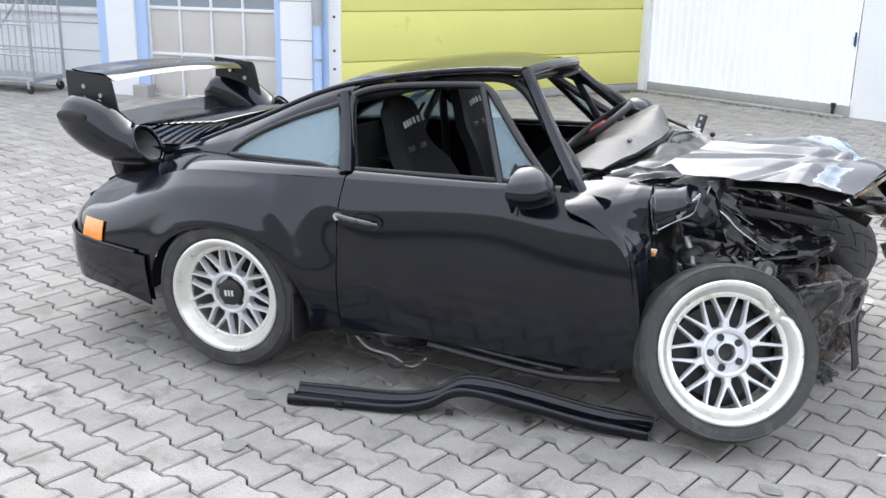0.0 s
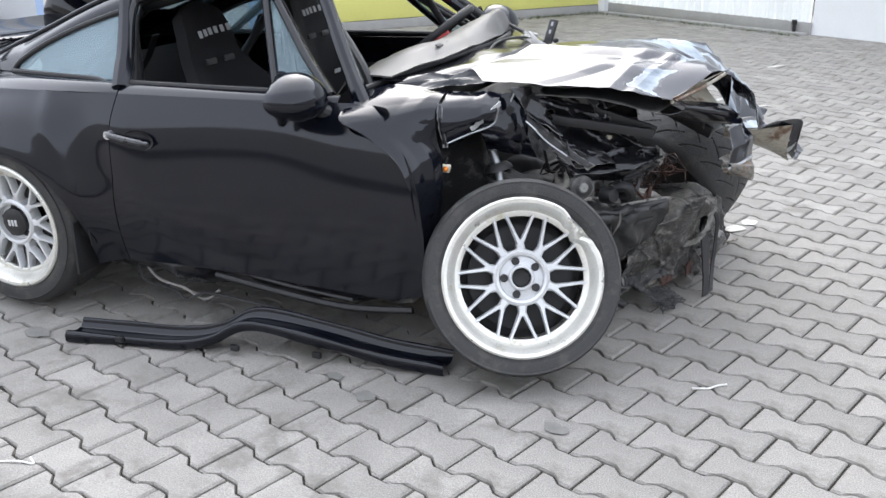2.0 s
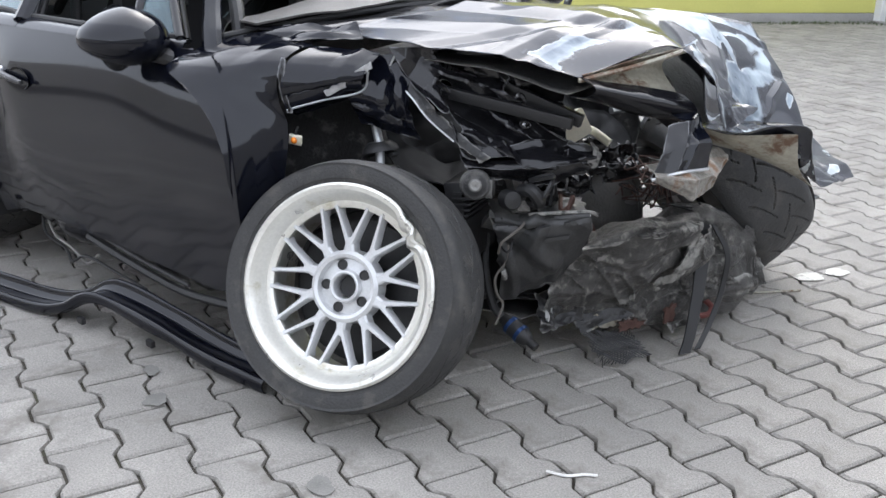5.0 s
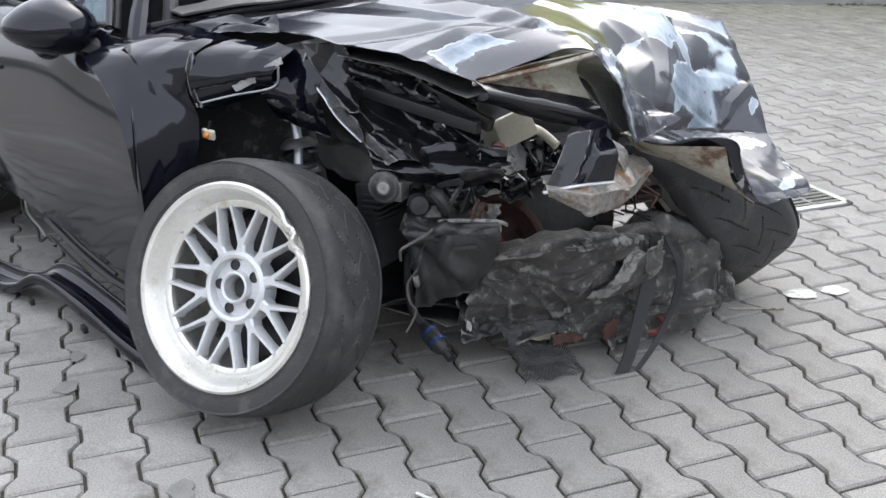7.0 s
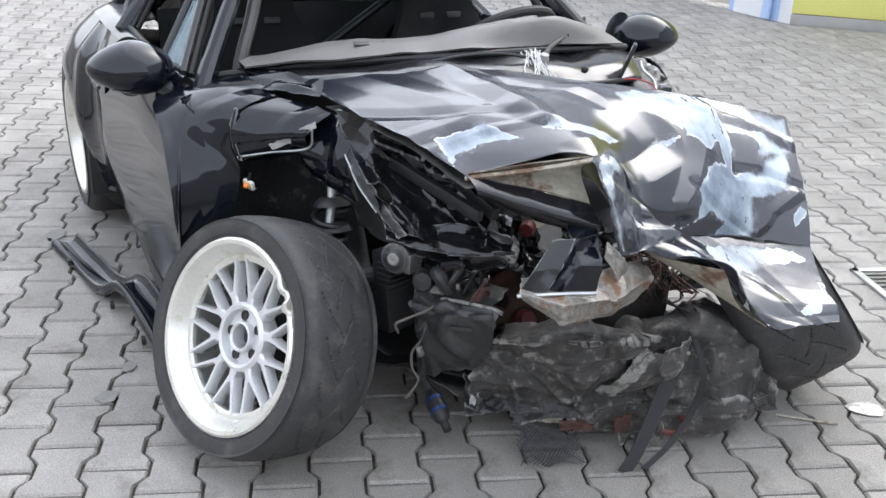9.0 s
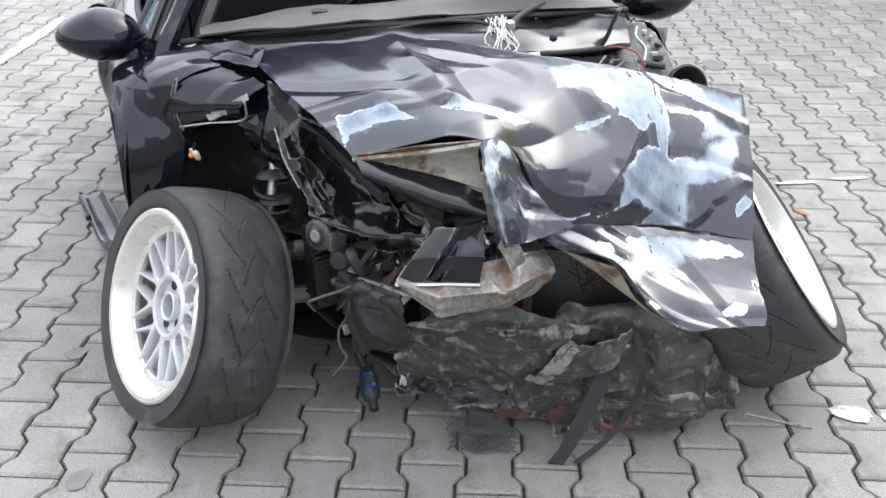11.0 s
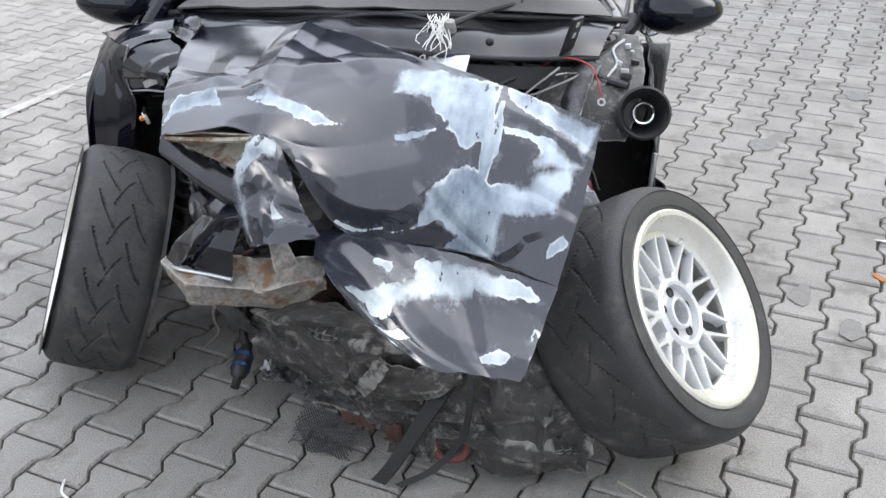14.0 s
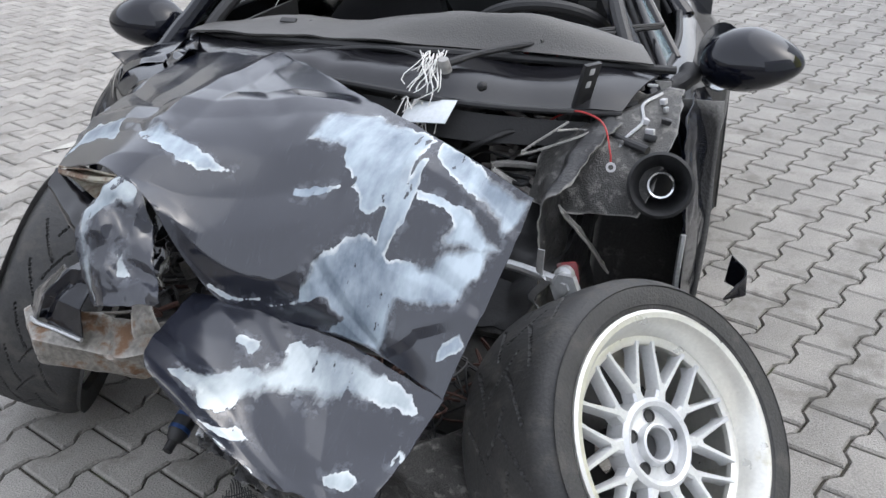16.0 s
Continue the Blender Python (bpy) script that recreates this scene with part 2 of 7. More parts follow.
def hood_paint(name, filler_dark, filler_pale):
    """Black paint flaked off to pale filler: the mesh's "flake" layer says how far inside a patch a place lies, in metres."""
    m = bpy.data.materials.new(name)
    m.use_nodes = True
    n, l = m.node_tree.nodes, m.node_tree.links
    b = n["Principled BSDF"]
    co, at = n.new("ShaderNodeTexCoord"), n.new("ShaderNodeAttribute")
    at.attribute_name = "flake"

    def tex(scale, detail, rough=0.6, stretch=(1, 1, 1), turn=0.0):
        mp, t = n.new("ShaderNodeMapping"), n.new("ShaderNodeTexNoise")
        mp.inputs["Scale"].default_value = stretch
        mp.inputs["Rotation"].default_value = (0, 0, radians(turn))
        t.inputs["Scale"].default_value, t.inputs["Detail"].default_value, t.inputs["Roughness"].default_value = scale, detail, rough
        l.new(co.outputs["Object"], mp.inputs["Vector"])
        l.new(mp.outputs["Vector"], t.inputs["Vector"])
        return t.outputs["Fac"]

    def calc(op, a, c=0.0, clamp=False):
        q = n.new("ShaderNodeMath")
        q.operation, q.use_clamp = op, clamp
        for i, v in enumerate((a, c)):
            if isinstance(v, (int, float)):
                q.inputs[i].default_value = v
            else:
                l.new(v, q.inputs[i])
        return q.outputs[0]

    def band(v, a, c):
        r = n.new("ShaderNodeMapRange")
        r.inputs["From Min"].default_value, r.inputs["From Max"].default_value = a, c
        l.new(v, r.inputs["Value"])
        return r.outputs["Result"]

    def blend(fac, a, c):
        q = n.new("ShaderNodeMix")
        q.data_type = "RGBA"
        for i, v in ((0, fac), (6, a), (7, c)):
            if isinstance(v, tuple):
                q.inputs[i].default_value = (*v, 1)
            elif isinstance(v, float):
                q.inputs[i].default_value = v
            else:
                l.new(v, q.inputs[i])
        return q.outputs[2]

    rag = calc("MULTIPLY", calc("SUBTRACT", tex(11, 7, 0.60), 0.5), 0.050)
    rip = calc("MULTIPLY", calc("SUBTRACT", tex(9, 6, 0.58, (1, 5, 1), 35), 0.5), 0.032)
    field = calc("SUBTRACT", calc("ADD", at.outputs["Fac"], calc("ADD", rag, rip)), 0.004)
    # sharp where the paint broke off, feathered where it was ground away
    ground = band(tex(4.5, 4, 0.5), 0.52, 0.60)
    bare = calc("DIVIDE", field, calc("ADD", 0.0012, calc("MULTIPLY", ground, 0.018)), True)
    # islands of paint that still hold inside a patch
    held = band(tex(13, 7, 0.6, (1, 2.2, 1), -30), 0.62, 0.64)
    bare = calc("MULTIPLY", bare, calc("SUBTRACT", 1.0, held))
    tone = band(calc("ADD", calc("MULTIPLY", tex(4.2, 6, 0.55), 0.7), calc("MULTIPLY", tex(9, 6, 0.62, (1, 3.2, 1.6), 55), 0.3)), 0.38, 0.61)
    filler = blend(tone, filler_dark, filler_pale)
    rim = calc("MULTIPLY", calc("MULTIPLY", band(field, 0.010, 0.002), band(tex(8, 3), 0.44, 0.56)), 0.9)
    filler = blend(rim, filler, (0.58, 0.61, 0.61))
    dust = calc("MULTIPLY", band(tex(6, 8, 0.65), 0.42, 0.75), 0.03)
    scratch = calc("MULTIPLY", band(tex(40, 3, 0.5, (1, 14, 1), 15), 0.64, 0.74), 0.14)
    black = blend(calc("ADD", dust, scratch), (0.011, 0.0125, 0.020), (0.20, 0.215, 0.25))
    scuff = calc("MULTIPLY", band(field, -0.020, 0.0), band(tex(34, 6, 0.7), 0.50, 0.60))
    black = blend(calc("MULTIPLY", scuff, 0.45), black, (0.17, 0.185, 0.21))
    l.new(blend(bare, black, filler), b.inputs["Base Color"])
    l.new(calc("ADD", calc("MULTIPLY", bare, 0.25), calc("ADD", 0.17, calc("MULTIPLY", dust, 0.9))), b.inputs["Roughness"])
    b.inputs["Coat Weight"].default_value = 0.15
    b.inputs["Coat Roughness"].default_value = 0.05
    b.inputs["Specular IOR Level"].default_value = 0.75
    bp = n.new("ShaderNodeBump")
    bp.inputs["Strength"].default_value, bp.inputs["Distance"].default_value = 0.6, 0.0015
    bp.invert = True
    l.new(bare, bp.inputs["Height"])
    l.new(bp.outputs["Normal"], b.inputs["Normal"])
    return m


HOOD = hood_paint("flaking_black_hood_paint", (0.085, 0.115, 0.155), (0.44, 0.51, 0.56))
FLAP = hood_paint("flaking_scratched_nose_paint", (0.12, 0.15, 0.18), (0.49, 0.54, 0.55))


# ---- shapes ----
OFFSET = Vector((0, 0, 0))  # where the parts that follow stand off their own plan


def part(name, bm, material, parent=None, label="", smooth=True, angle=35):
    """Links a bmesh as one mesh object under a thing or a part."""
    me = bpy.data.meshes.new(name)
    if OFFSET.length:
        bmesh.ops.translate(bm, vec=OFFSET, verts=bm.verts)
    bmesh.ops.recalc_face_normals(bm, faces=bm.faces) if smooth != "keep" else None
    bm.to_mesh(me)
    bm.free()
    for m in material if isinstance(material, (list, tuple)) else (material,):
        me.materials.append(m)
    if smooth:
        me.polygons.foreach_set("use_smooth", [True] * len(me.polygons))
        me.set_sharp_from_angle(angle=radians(angle))
    ob = new(name, me)
    if parent:
        ob.parent = parent
    if label:
        ob["label"] = label
    return ob


def thing(name, label, category, at=(0, 0, 0), group="", kind=""):
    ob = new(name)
    ob.empty_display_size = 0.1
    ob.location = at
    return tagged(ob, label, category, group, kind)


def cv(x, keys):
    """Smooth curve through (x, value) keys, flat beyond its ends."""
    if x <= keys[0][0]:
        return keys[0][1]
    if x >= keys[-1][0]:
        return keys[-1][1]
    n = len(keys)
    for i in range(n - 1):
        if x <= keys[i + 1][0]:
            break
    x0, y0 = keys[i]
    x1, y1 = keys[i + 1]
    m0 = (y1 - keys[i - 1][1]) / (x1 - keys[i - 1][0]) if i > 0 else (y1 - y0) / (x1 - x0)
    m1 = (keys[i + 2][1] - y0) / (keys[i + 2][0] - x0) if i + 2 < n else (y1 - y0) / (x1 - x0)
    h = x1 - x0
    t = (x - x0) / h
    return (2 * t**3 - 3 * t**2 + 1) * y0 + (t**3 - 2 * t**2 + t) * h * m0 + (3 * t**2 - 2 * t**3) * y1 + (t**3 - t**2) * h * m1


def spline(points, n):
    """n points on a smooth curve through the given ones."""
    p = [Vector(q) for q in points]
    k = list(range(len(p)))
    out = []
    for j in range(n):
        s = j / (n - 1) * (len(p) - 1)
        out.append(Vector([cv(s, [(i, p[i][a]) for i in k]) for a in range(3)]))
    return out


def polyline(points, n):
    """n points on the straight stretches between the given ones."""
    p = [Vector(q) for q in points]
    out = []
    for j in range(n):
        q = j / (n - 1) * (len(p) - 1)
        k = min(int(q), len(p) - 2)
        out.append(p[k].lerp(p[k + 1], q - k))
    return out


def sheet(rows, nu, nv, thick=0.002, wrinkle=0.0, freq=6.0, seed=0, sharp=0.0, ragged=0.0, keep=None, creases=(), size=(1, 1), bent=False):
    """A metal sheet through rows of control points: nu across, nv along; wrinkle and sharp crumple it, ragged tears its rim; bent keeps its folds angular."""
    run = polyline if bent else spline
    cols = [run(r, nu) for r in rows]
    grid = [[None] * nu for _ in range(nv)]
    for i in range(nu):
        for j, q in enumerate(run([c[i] for c in cols], nv)):
            grid[j][i] = q
    if creases:
        press(grid, creases, size)
    return grid_mesh(grid, thick, wrinkle, freq, seed, sharp, ragged, keep)


def random_creases(seed, count, low=.015, high=.05, height=.012):
    """Straight folds that run across a sheet in chance directions."""
    rnd = random.Random(seed)
    out = []
    for _ in range(count):
        u, v, a, ln = rnd.random(), rnd.random(), rnd.uniform(0, math.pi), rnd.uniform(.15, .6)
        out.append(([(u - ln * math.cos(a), v - ln * math.sin(a)), (u, v), (u + ln * math.cos(a + .5), v + ln * math.sin(a + .5))], rnd.uniform(low, high), rnd.choice((-1, 1)) * rnd.uniform(.35, 1) * height))
    return out


def press(grid, creases, size):
    """Presses sharp folds into a grid of points: each crease is a line over the sheet's own 0..1 coordinates, a width and a height in metres."""
    nv, nu = len(grid), len(grid[0])
    u, v = np.meshgrid(np.linspace(0, 1, nu) * size[0], np.linspace(0, 1, nv) * size[1])
    lift = np.zeros((nv, nu))
    for line, width, height in creases:
        near = np.full((nv, nu), 9.0)
        for (a, b), (c, d) in zip(line, line[1:]):
            near = np.minimum(near, gap(u, v, a * size[0], b * size[1], c * size[0], d * size[1]))
        lift += height * np.clip(1 - near / width, 0, 1)
    old = [[p.copy() for p in r] for r in grid]
    for j in range(nv):
        for i in range(nu):
            a = old[j][min(i + 1, nu - 1)] - old[j][max(i - 1, 0)]
            c = a.cross(old[min(j + 1, nv - 1)][i] - old[max(j - 1, 0)][i])
            if c.length > 1e-9:
                grid[j][i] = old[j][i] + c.normalized() * lift[j, i] * (1 if c.z > 0 else -1)


def gap(u, v, a, b, c, d):
    """Distance of the points u, v from the stretch a, b to c, d."""
    ex, ey = c - a, d - b
    h = np.clip(((u - a) * ex + (v - b) * ey) / max(ex * ex + ey * ey, 1e-9), 0, 1)
    return np.hypot(u - a - h * ex, v - b - h * ey)


def flaked(bm, patches, size):
    """Writes how far inside the flaked patches (outlines over the sheet's own coordinates) each vertex lies, in metres."""
    uvl = bm.loops.layers.uv["UVMap"]
    lay = bm.verts.layers.float.new("flake")
    at = {}
    for f in sorted(bm.faces, key=lambda f: f.calc_area()):
        for lp in f.loops:
            at[lp.vert] = lp[uvl].uv.copy()
    vs = list(bm.verts)
    u, v = np.array([at[q].x * size[0] for q in vs]), np.array([at[q].y * size[1] for q in vs])
    best = np.full(len(vs), -1.0)
    for patch in patches:
        ring = [(a * size[0], b * size[1]) for a, b in patch]
        near, inside = np.full(len(vs), 9.0), np.zeros(len(vs), bool)
        for (a, b), (c, d) in zip(ring, ring[1:] + ring[:1]):
            near = np.minimum(near, gap(u, v, a, b, c, d))
            if abs(d - b) > 1e-9:
                inside ^= ((b > v) != (d > v)) & (u < (c - a) * (v - b) / (d - b) + a)
        best = np.maximum(best, np.where(inside, near, -near))
    for q, w in zip(vs, best):
        q[lay] = float(w)
    return bm


def folds(q, seed):
    """Height of crumpled metal: flat facets that meet in sharp creases."""
    rnd = random.Random(seed * 17 + 3)
    w = q + Vector(noise.noise_vector(q * 0.55)) * 0.55
    s = 0
    for k in range(6):
        d = Vector((rnd.uniform(-1, 1), rnd.uniform(-1, 1), rnd.uniform(-1, 1))).normalized()
        f, o, a = rnd.uniform(0.45, 1.5), rnd.uniform(0, 2), rnd.uniform(0.4, 1)
        s += a / f**0.5 * (abs((w.dot(d) * f + o) % 2 - 1) - 0.5)
    return s * 0.55


def grid_mesh(grid, thick=0.002, wrinkle=0.0, freq=6.0, seed=0, sharp=0.0, ragged=0.0, keep=None):
    nv, nu = len(grid), len(grid[0])
    bm = bmesh.new()
    uvl = bm.loops.layers.uv.new("UVMap")
    off = Vector((seed * 7.31, seed * 3.17, seed * 1.93))
    nor = [[None] * nu for _ in range(nv)]
    for j in range(nv):
        for i in range(nu):
            a = grid[j][min(i + 1, nu - 1)] - grid[j][max(i - 1, 0)]
            b = grid[min(j + 1, nv - 1)][i] - grid[max(j - 1, 0)][i]
            c = a.cross(b)
            nor[j][i] = c.normalized() if c.length > 1e-9 else Vector((0, 0, 1))
    vs = []
    for j in range(nv):
        row = []
        for i in range(nu):
            p = grid[j][i].copy()
            n = nor[j][i]
            q = p * freq + off
            d = wrinkle * noise.noise(q) * 1.6
            if sharp:
                d += sharp * 2 * (folds(q, seed) + 0.42 * folds(q * 2.6, seed + 1) + 0.18 * folds(q * 6.7, seed + 2))
            p += n * d
            if ragged and (i in (0, nu - 1) or j in (0, nv - 1)):
                p += Vector(noise.noise_vector(q * 5)) * ragged
            row.append(bm.verts.new(p))
        vs.append(row)
    for j in range(nv - 1):
        for i in range(nu - 1):
            if keep and not keep((i + 0.5) / (nu - 1), (j + 0.5) / (nv - 1)):
                continue
            f = bm.faces.new((vs[j][i], vs[j][i + 1], vs[j + 1][i + 1], vs[j + 1][i]))
            for lp, (a, b) in zip(f.loops, ((i, j), (i + 1, j), (i + 1, j + 1), (i, j + 1))):
                lp[uvl].uv = (a / (nu - 1), b / (nv - 1))
    bmesh.ops.delete(bm, geom=[v for v in bm.verts if not v.link_faces], context="VERTS")
    if thick:
        # the back skin, a sheet's thickness behind the front, closed along every edge
        front = bm.faces[:]
        rim = [e for e in bm.edges if e.is_boundary]
        turn = {e: e.link_loops[0].vert is e.verts[0] for e in rim}
        back = {}
        for j in range(nv):
            for i in range(nu):
                v = vs[j][i]
                if v.is_valid:
                    back[v] = bm.verts.new(v.co - nor[j][i] * thick)
        for f in front:
            uv = [lp[uvl].uv.copy() for lp in f.loops][::-1]
            g = bm.faces.new([back[v] for v in f.verts][::-1])
            for lp, c in zip(g.loops, uv):
                lp[uvl].uv = c
        for e in rim:
            a, b = e.verts if turn[e] else e.verts[::-1]
            c = e.link_loops[0]
            u0, u1 = c[uvl].uv.copy(), c.link_loop_next[uvl].uv.copy()
            g = bm.faces.new((b, a, back[a], back[b]))
            for lp, q in zip(g.loops, (u1, u0, u0, u1)):
                lp[uvl].uv = q
    return bm


def tube(points, radius, segs=8, n=0, bm=None, cap=True):
    """A round bar along points; radius may be a list of radii."""
    pts = spline(points, n) if n else [Vector(p) for p in points]
    bm = bm or bmesh.new()
    rings = []
    prev = None
    for k, p in enumerate(pts):
        d = (pts[min(k + 1, len(pts) - 1)] - pts[max(k - 1, 0)]).normalized()
        if prev is None:
            side = d.cross(Vector((0, 0, 1)))
            side = side if side.length > 0.05 else d.cross(Vector((1, 0, 0)))
        else:
            side = prev - d * prev.dot(d)
        side.normalize()
        prev = side
        up = side.cross(d)
        r = radius if isinstance(radius, (int, float)) else radius[min(len(radius) - 1, int(k / max(1, len(pts) - 1) * (len(radius) - 1) + 0.5))]
        rings.append([bm.verts.new(p + (side * math.cos(a) + up * math.sin(a)) * r) for a in [2 * math.pi * s / segs for s in range(segs)]])
    for a, b in zip(rings, rings[1:]):
        for s in range(segs):
            bm.faces.new((a[s], a[(s + 1) % segs], b[(s + 1) % segs], b[s]))
    if cap:
        bm.faces.new(rings[0][::-1])
        bm.faces.new(rings[-1])
    return bm


def lathe(profile, segs=48, closed=False, bm=None, warp=None):
    """Turns (radius, height) points about z."""
    bm = bm or bmesh.new()
    rings = []
    for s in range(segs):
        a = 2 * math.pi * s / segs
        ring = []
        for k, (r, h) in enumerate(profile):
            if warp:
                r, h = warp(a, k, r, h)
            ring.append(bm.verts.new((r * math.cos(a), r * math.sin(a), h)))
        rings.append(ring)
    m = len(profile)
    for s in range(segs):
        a, b = rings[s], rings[(s + 1) % segs]
        for k in range(m if closed else m - 1):
            bm.faces.new((a[k], b[k], b[(k + 1) % m], a[(k + 1) % m]))
    return bm


def box(size, at=(0, 0, 0), bevel=0.004, m=None, bm=None, segs=2):
    """A bevelled block."""
    b2 = bmesh.new()
    bmesh.ops.create_cube(b2, size=1)
    for v in b2.verts:
        v.co = Vector((v.co.x * size[0], v.co.y * size[1], v.co.z * size[2]))
    if bevel:
        bmesh.ops.bevel(b2, geom=b2.edges[:], offset=bevel, segments=segs, affect="EDGES", profile=0.6)
    for v in b2.verts:
        v.co = (m @ v.co if m else v.co) + Vector(at)
    if bm is None:
        return b2
    me = bpy.data.meshes.new("scratch")
    b2.to_mesh(me)
    b2.free()
    bm.from_mesh(me)
    bpy.data.meshes.remove(me)
    return bm


def slab(outline, thick, bevel=0.0, m=None):
    """A flat plate: outline in x, y, raised by thick."""
    bm = bmesh.new()
    f = bm.faces.new([bm.verts.new((x, y, 0)) for x, y in outline])
    r = bmesh.ops.extrude_face_region(bm, geom=[f])
    for v in r["geom"]:
        if isinstance(v, bmesh.types.BMVert):
            v.co.z += thick
    if bevel:
        bmesh.ops.bevel(bm, geom=bm.edges[:], offset=bevel, segments=2, affect="EDGES")
    if m:
        bmesh.ops.transform(bm, matrix=m, verts=bm.verts)
    return bm


def blob(at, size, amp=0.2, freq=3.0, sub=3, seed=0):
    """A lump with an uneven, dented surface."""
    bm = bmesh.new()
    bmesh.ops.create_icosphere(bm, subdivisions=sub, radius=1)
    for v in bm.verts:
        q = v.co * freq + Vector((seed * 3.3, seed, 0))
        v.co *= 1 + amp * noise.noise(q) - amp * 0.8 * abs(noise.noise(q * 2.3))
        v.co = Vector((v.co.x * size[0], v.co.y * size[1], v.co.z * size[2])) + Vector(at)
    return bm


def axis_pose(at, out, spin=0.0):
    """The pose whose z points along out."""
    return Matrix.Translation(at) @ Vector(out).normalized().to_track_quat("Z", "Y").to_matrix().to_4x4() @ pose(0, 0, 0, 0, 0, spin)


def xf(bm, m):
    bmesh.ops.transform(bm, matrix=m, verts=bm.verts)
    return bm


# ---- the yard ----
U = Vector((math.cos(radians(-17.0)), math.sin(radians(-17.0)), 0))
V = Vector((-U.y, U.x, 0))
ROW, COL = 0.205, 0.143
PHASE = (-0.0188, -0.0485)


def ground():
    bm = bmesh.new()
    r = 600
    vs = [bm.verts.new((x, y, -0.012)) for x, y in ((-r, -r), (r, -r), (r, r), (-r, r))]
    bm.faces.new(vs)
    return tagged(part("ground", bm, JOINT, smooth=False), "sandy joint bed under the concrete pavers", "ground", kind="structure")


ground()
PAVING = tagged(new("pavement"), "grey interlocking concrete pavers with mossy joints", "pavement", kind="structure")
END, WAIST, GAP = 0.0845, 0.0585, 0.0042


def paver_outline():
    """Double-T stone: wide straight ends, a waist between."""
    h = ROW / 2 - GAP
    e, w = END - GAP, WAIST - GAP
    k0, k1 = ROW * 0.17, ROW * 0.33
    right = [(h, e), (k1, e), (k0, w), (-k0, w), (-k1, e), (-h, e)]
    return right + [(-x, -y) for x, y in right]


OUTLINE = paver_outline()


def paver_points(bm, place, tilt):
    c = 0.0055
    top = [bm.verts.new(place + U * (x * (1 - c / 0.1)) + V * (y * (1 - c / 0.075)) + Vector((0, 0, tilt[0] * x + tilt[1] * y))) for x, y in OUTLINE]
    low = [bm.verts.new(place + U * x + V * y + Vector((0, 0, -0.006 + tilt[0] * x + tilt[1] * y))) for x, y in OUTLINE]
    foot = [bm.verts.new(v.co - Vector((0, 0, 0.012))) for v in low]
    bm.faces.new(top)
    n = len(top)
    for i in range(n):
        bm.faces.new((low[i], low[(i + 1) % n], top[(i + 1) % n], top[i]))
        bm.faces.new((foot[i], foot[(i + 1) % n], low[(i + 1) % n], low[i]))


def paver_places():
    for k in range(-75, 90):
        for j in range(-75, 70):
            u = PHASE[0] + ROW * (j + 0.5) + (ROW / 2 if k % 2 else 0)
            v = PHASE[1] + COL * k
            p = U * u + V * v
            yield k, j, p


# ---- walls round the yard ----
def wall_run(name, a, b, height, mat_, label, thick=0.2, z0=0.0, panels=None, gap=0.012):
    """A wall from a to b as stacked panels with recessed joints; thickness goes to the left of a to b."""
    a, b = Vector((*a, 0)), Vector((*b, 0))
    d = (b - a).normalized()
    n = Vector((-d.y, d.x, 0))
    ln = (b - a).length
    ob = None
    edges = panels or [z0, height]
    bm = bmesh.new()
    m = Matrix((( d.x, n.x, 0, a.x), (d.y, n.y, 0, a.y), (0, 0, 1, 0), (0, 0, 0, 1)))
    box((ln, thick - 0.02, height - z0), (ln / 2, thick / 2 + 0.012, (height + z0) / 2), 0, None, bm)
    ob = part(name, xf(bm, m), mat_, None, "", smooth=False)
    tagged(ob, label, "wall", kind="structure")
    if panels:
        for lo, hi in zip(edges, edges[1:]):
            p = part("panel", xf(box((ln, 0.03, hi - lo - gap), (ln / 2, 0.012, (hi + lo) / 2), 0.006), m), mat_, ob)
    return ob, m, ln


YC = (-0.35, 8.99)
Y0 = (-2.97, 5.55)
wall_run("wall_yellow", Y0, YC, 4.29, YELLOW, "yellow sandwich panel wall with stained lower courses", 0.25, 0.10, [0.10] + [0.51 + 0.54 * k for k in range(8)])

yd = (Vector((*YC, 0)) - Vector((*Y0, 0)))
part("plinth", box((yd.length, 0.22, 0.10), (Vector((*YC, 0)) + Vector((*Y0, 0))) / 2 + Vector((-yd.y, yd.x, 0)).normalized() * 0.10 + Vector((0, 0, 0.05)), 0.006, Matrix.Rotation(math.atan2(yd.y, yd.x), 4, "Z")), PLINTH, bpy.data.objects["wall_yellow"])


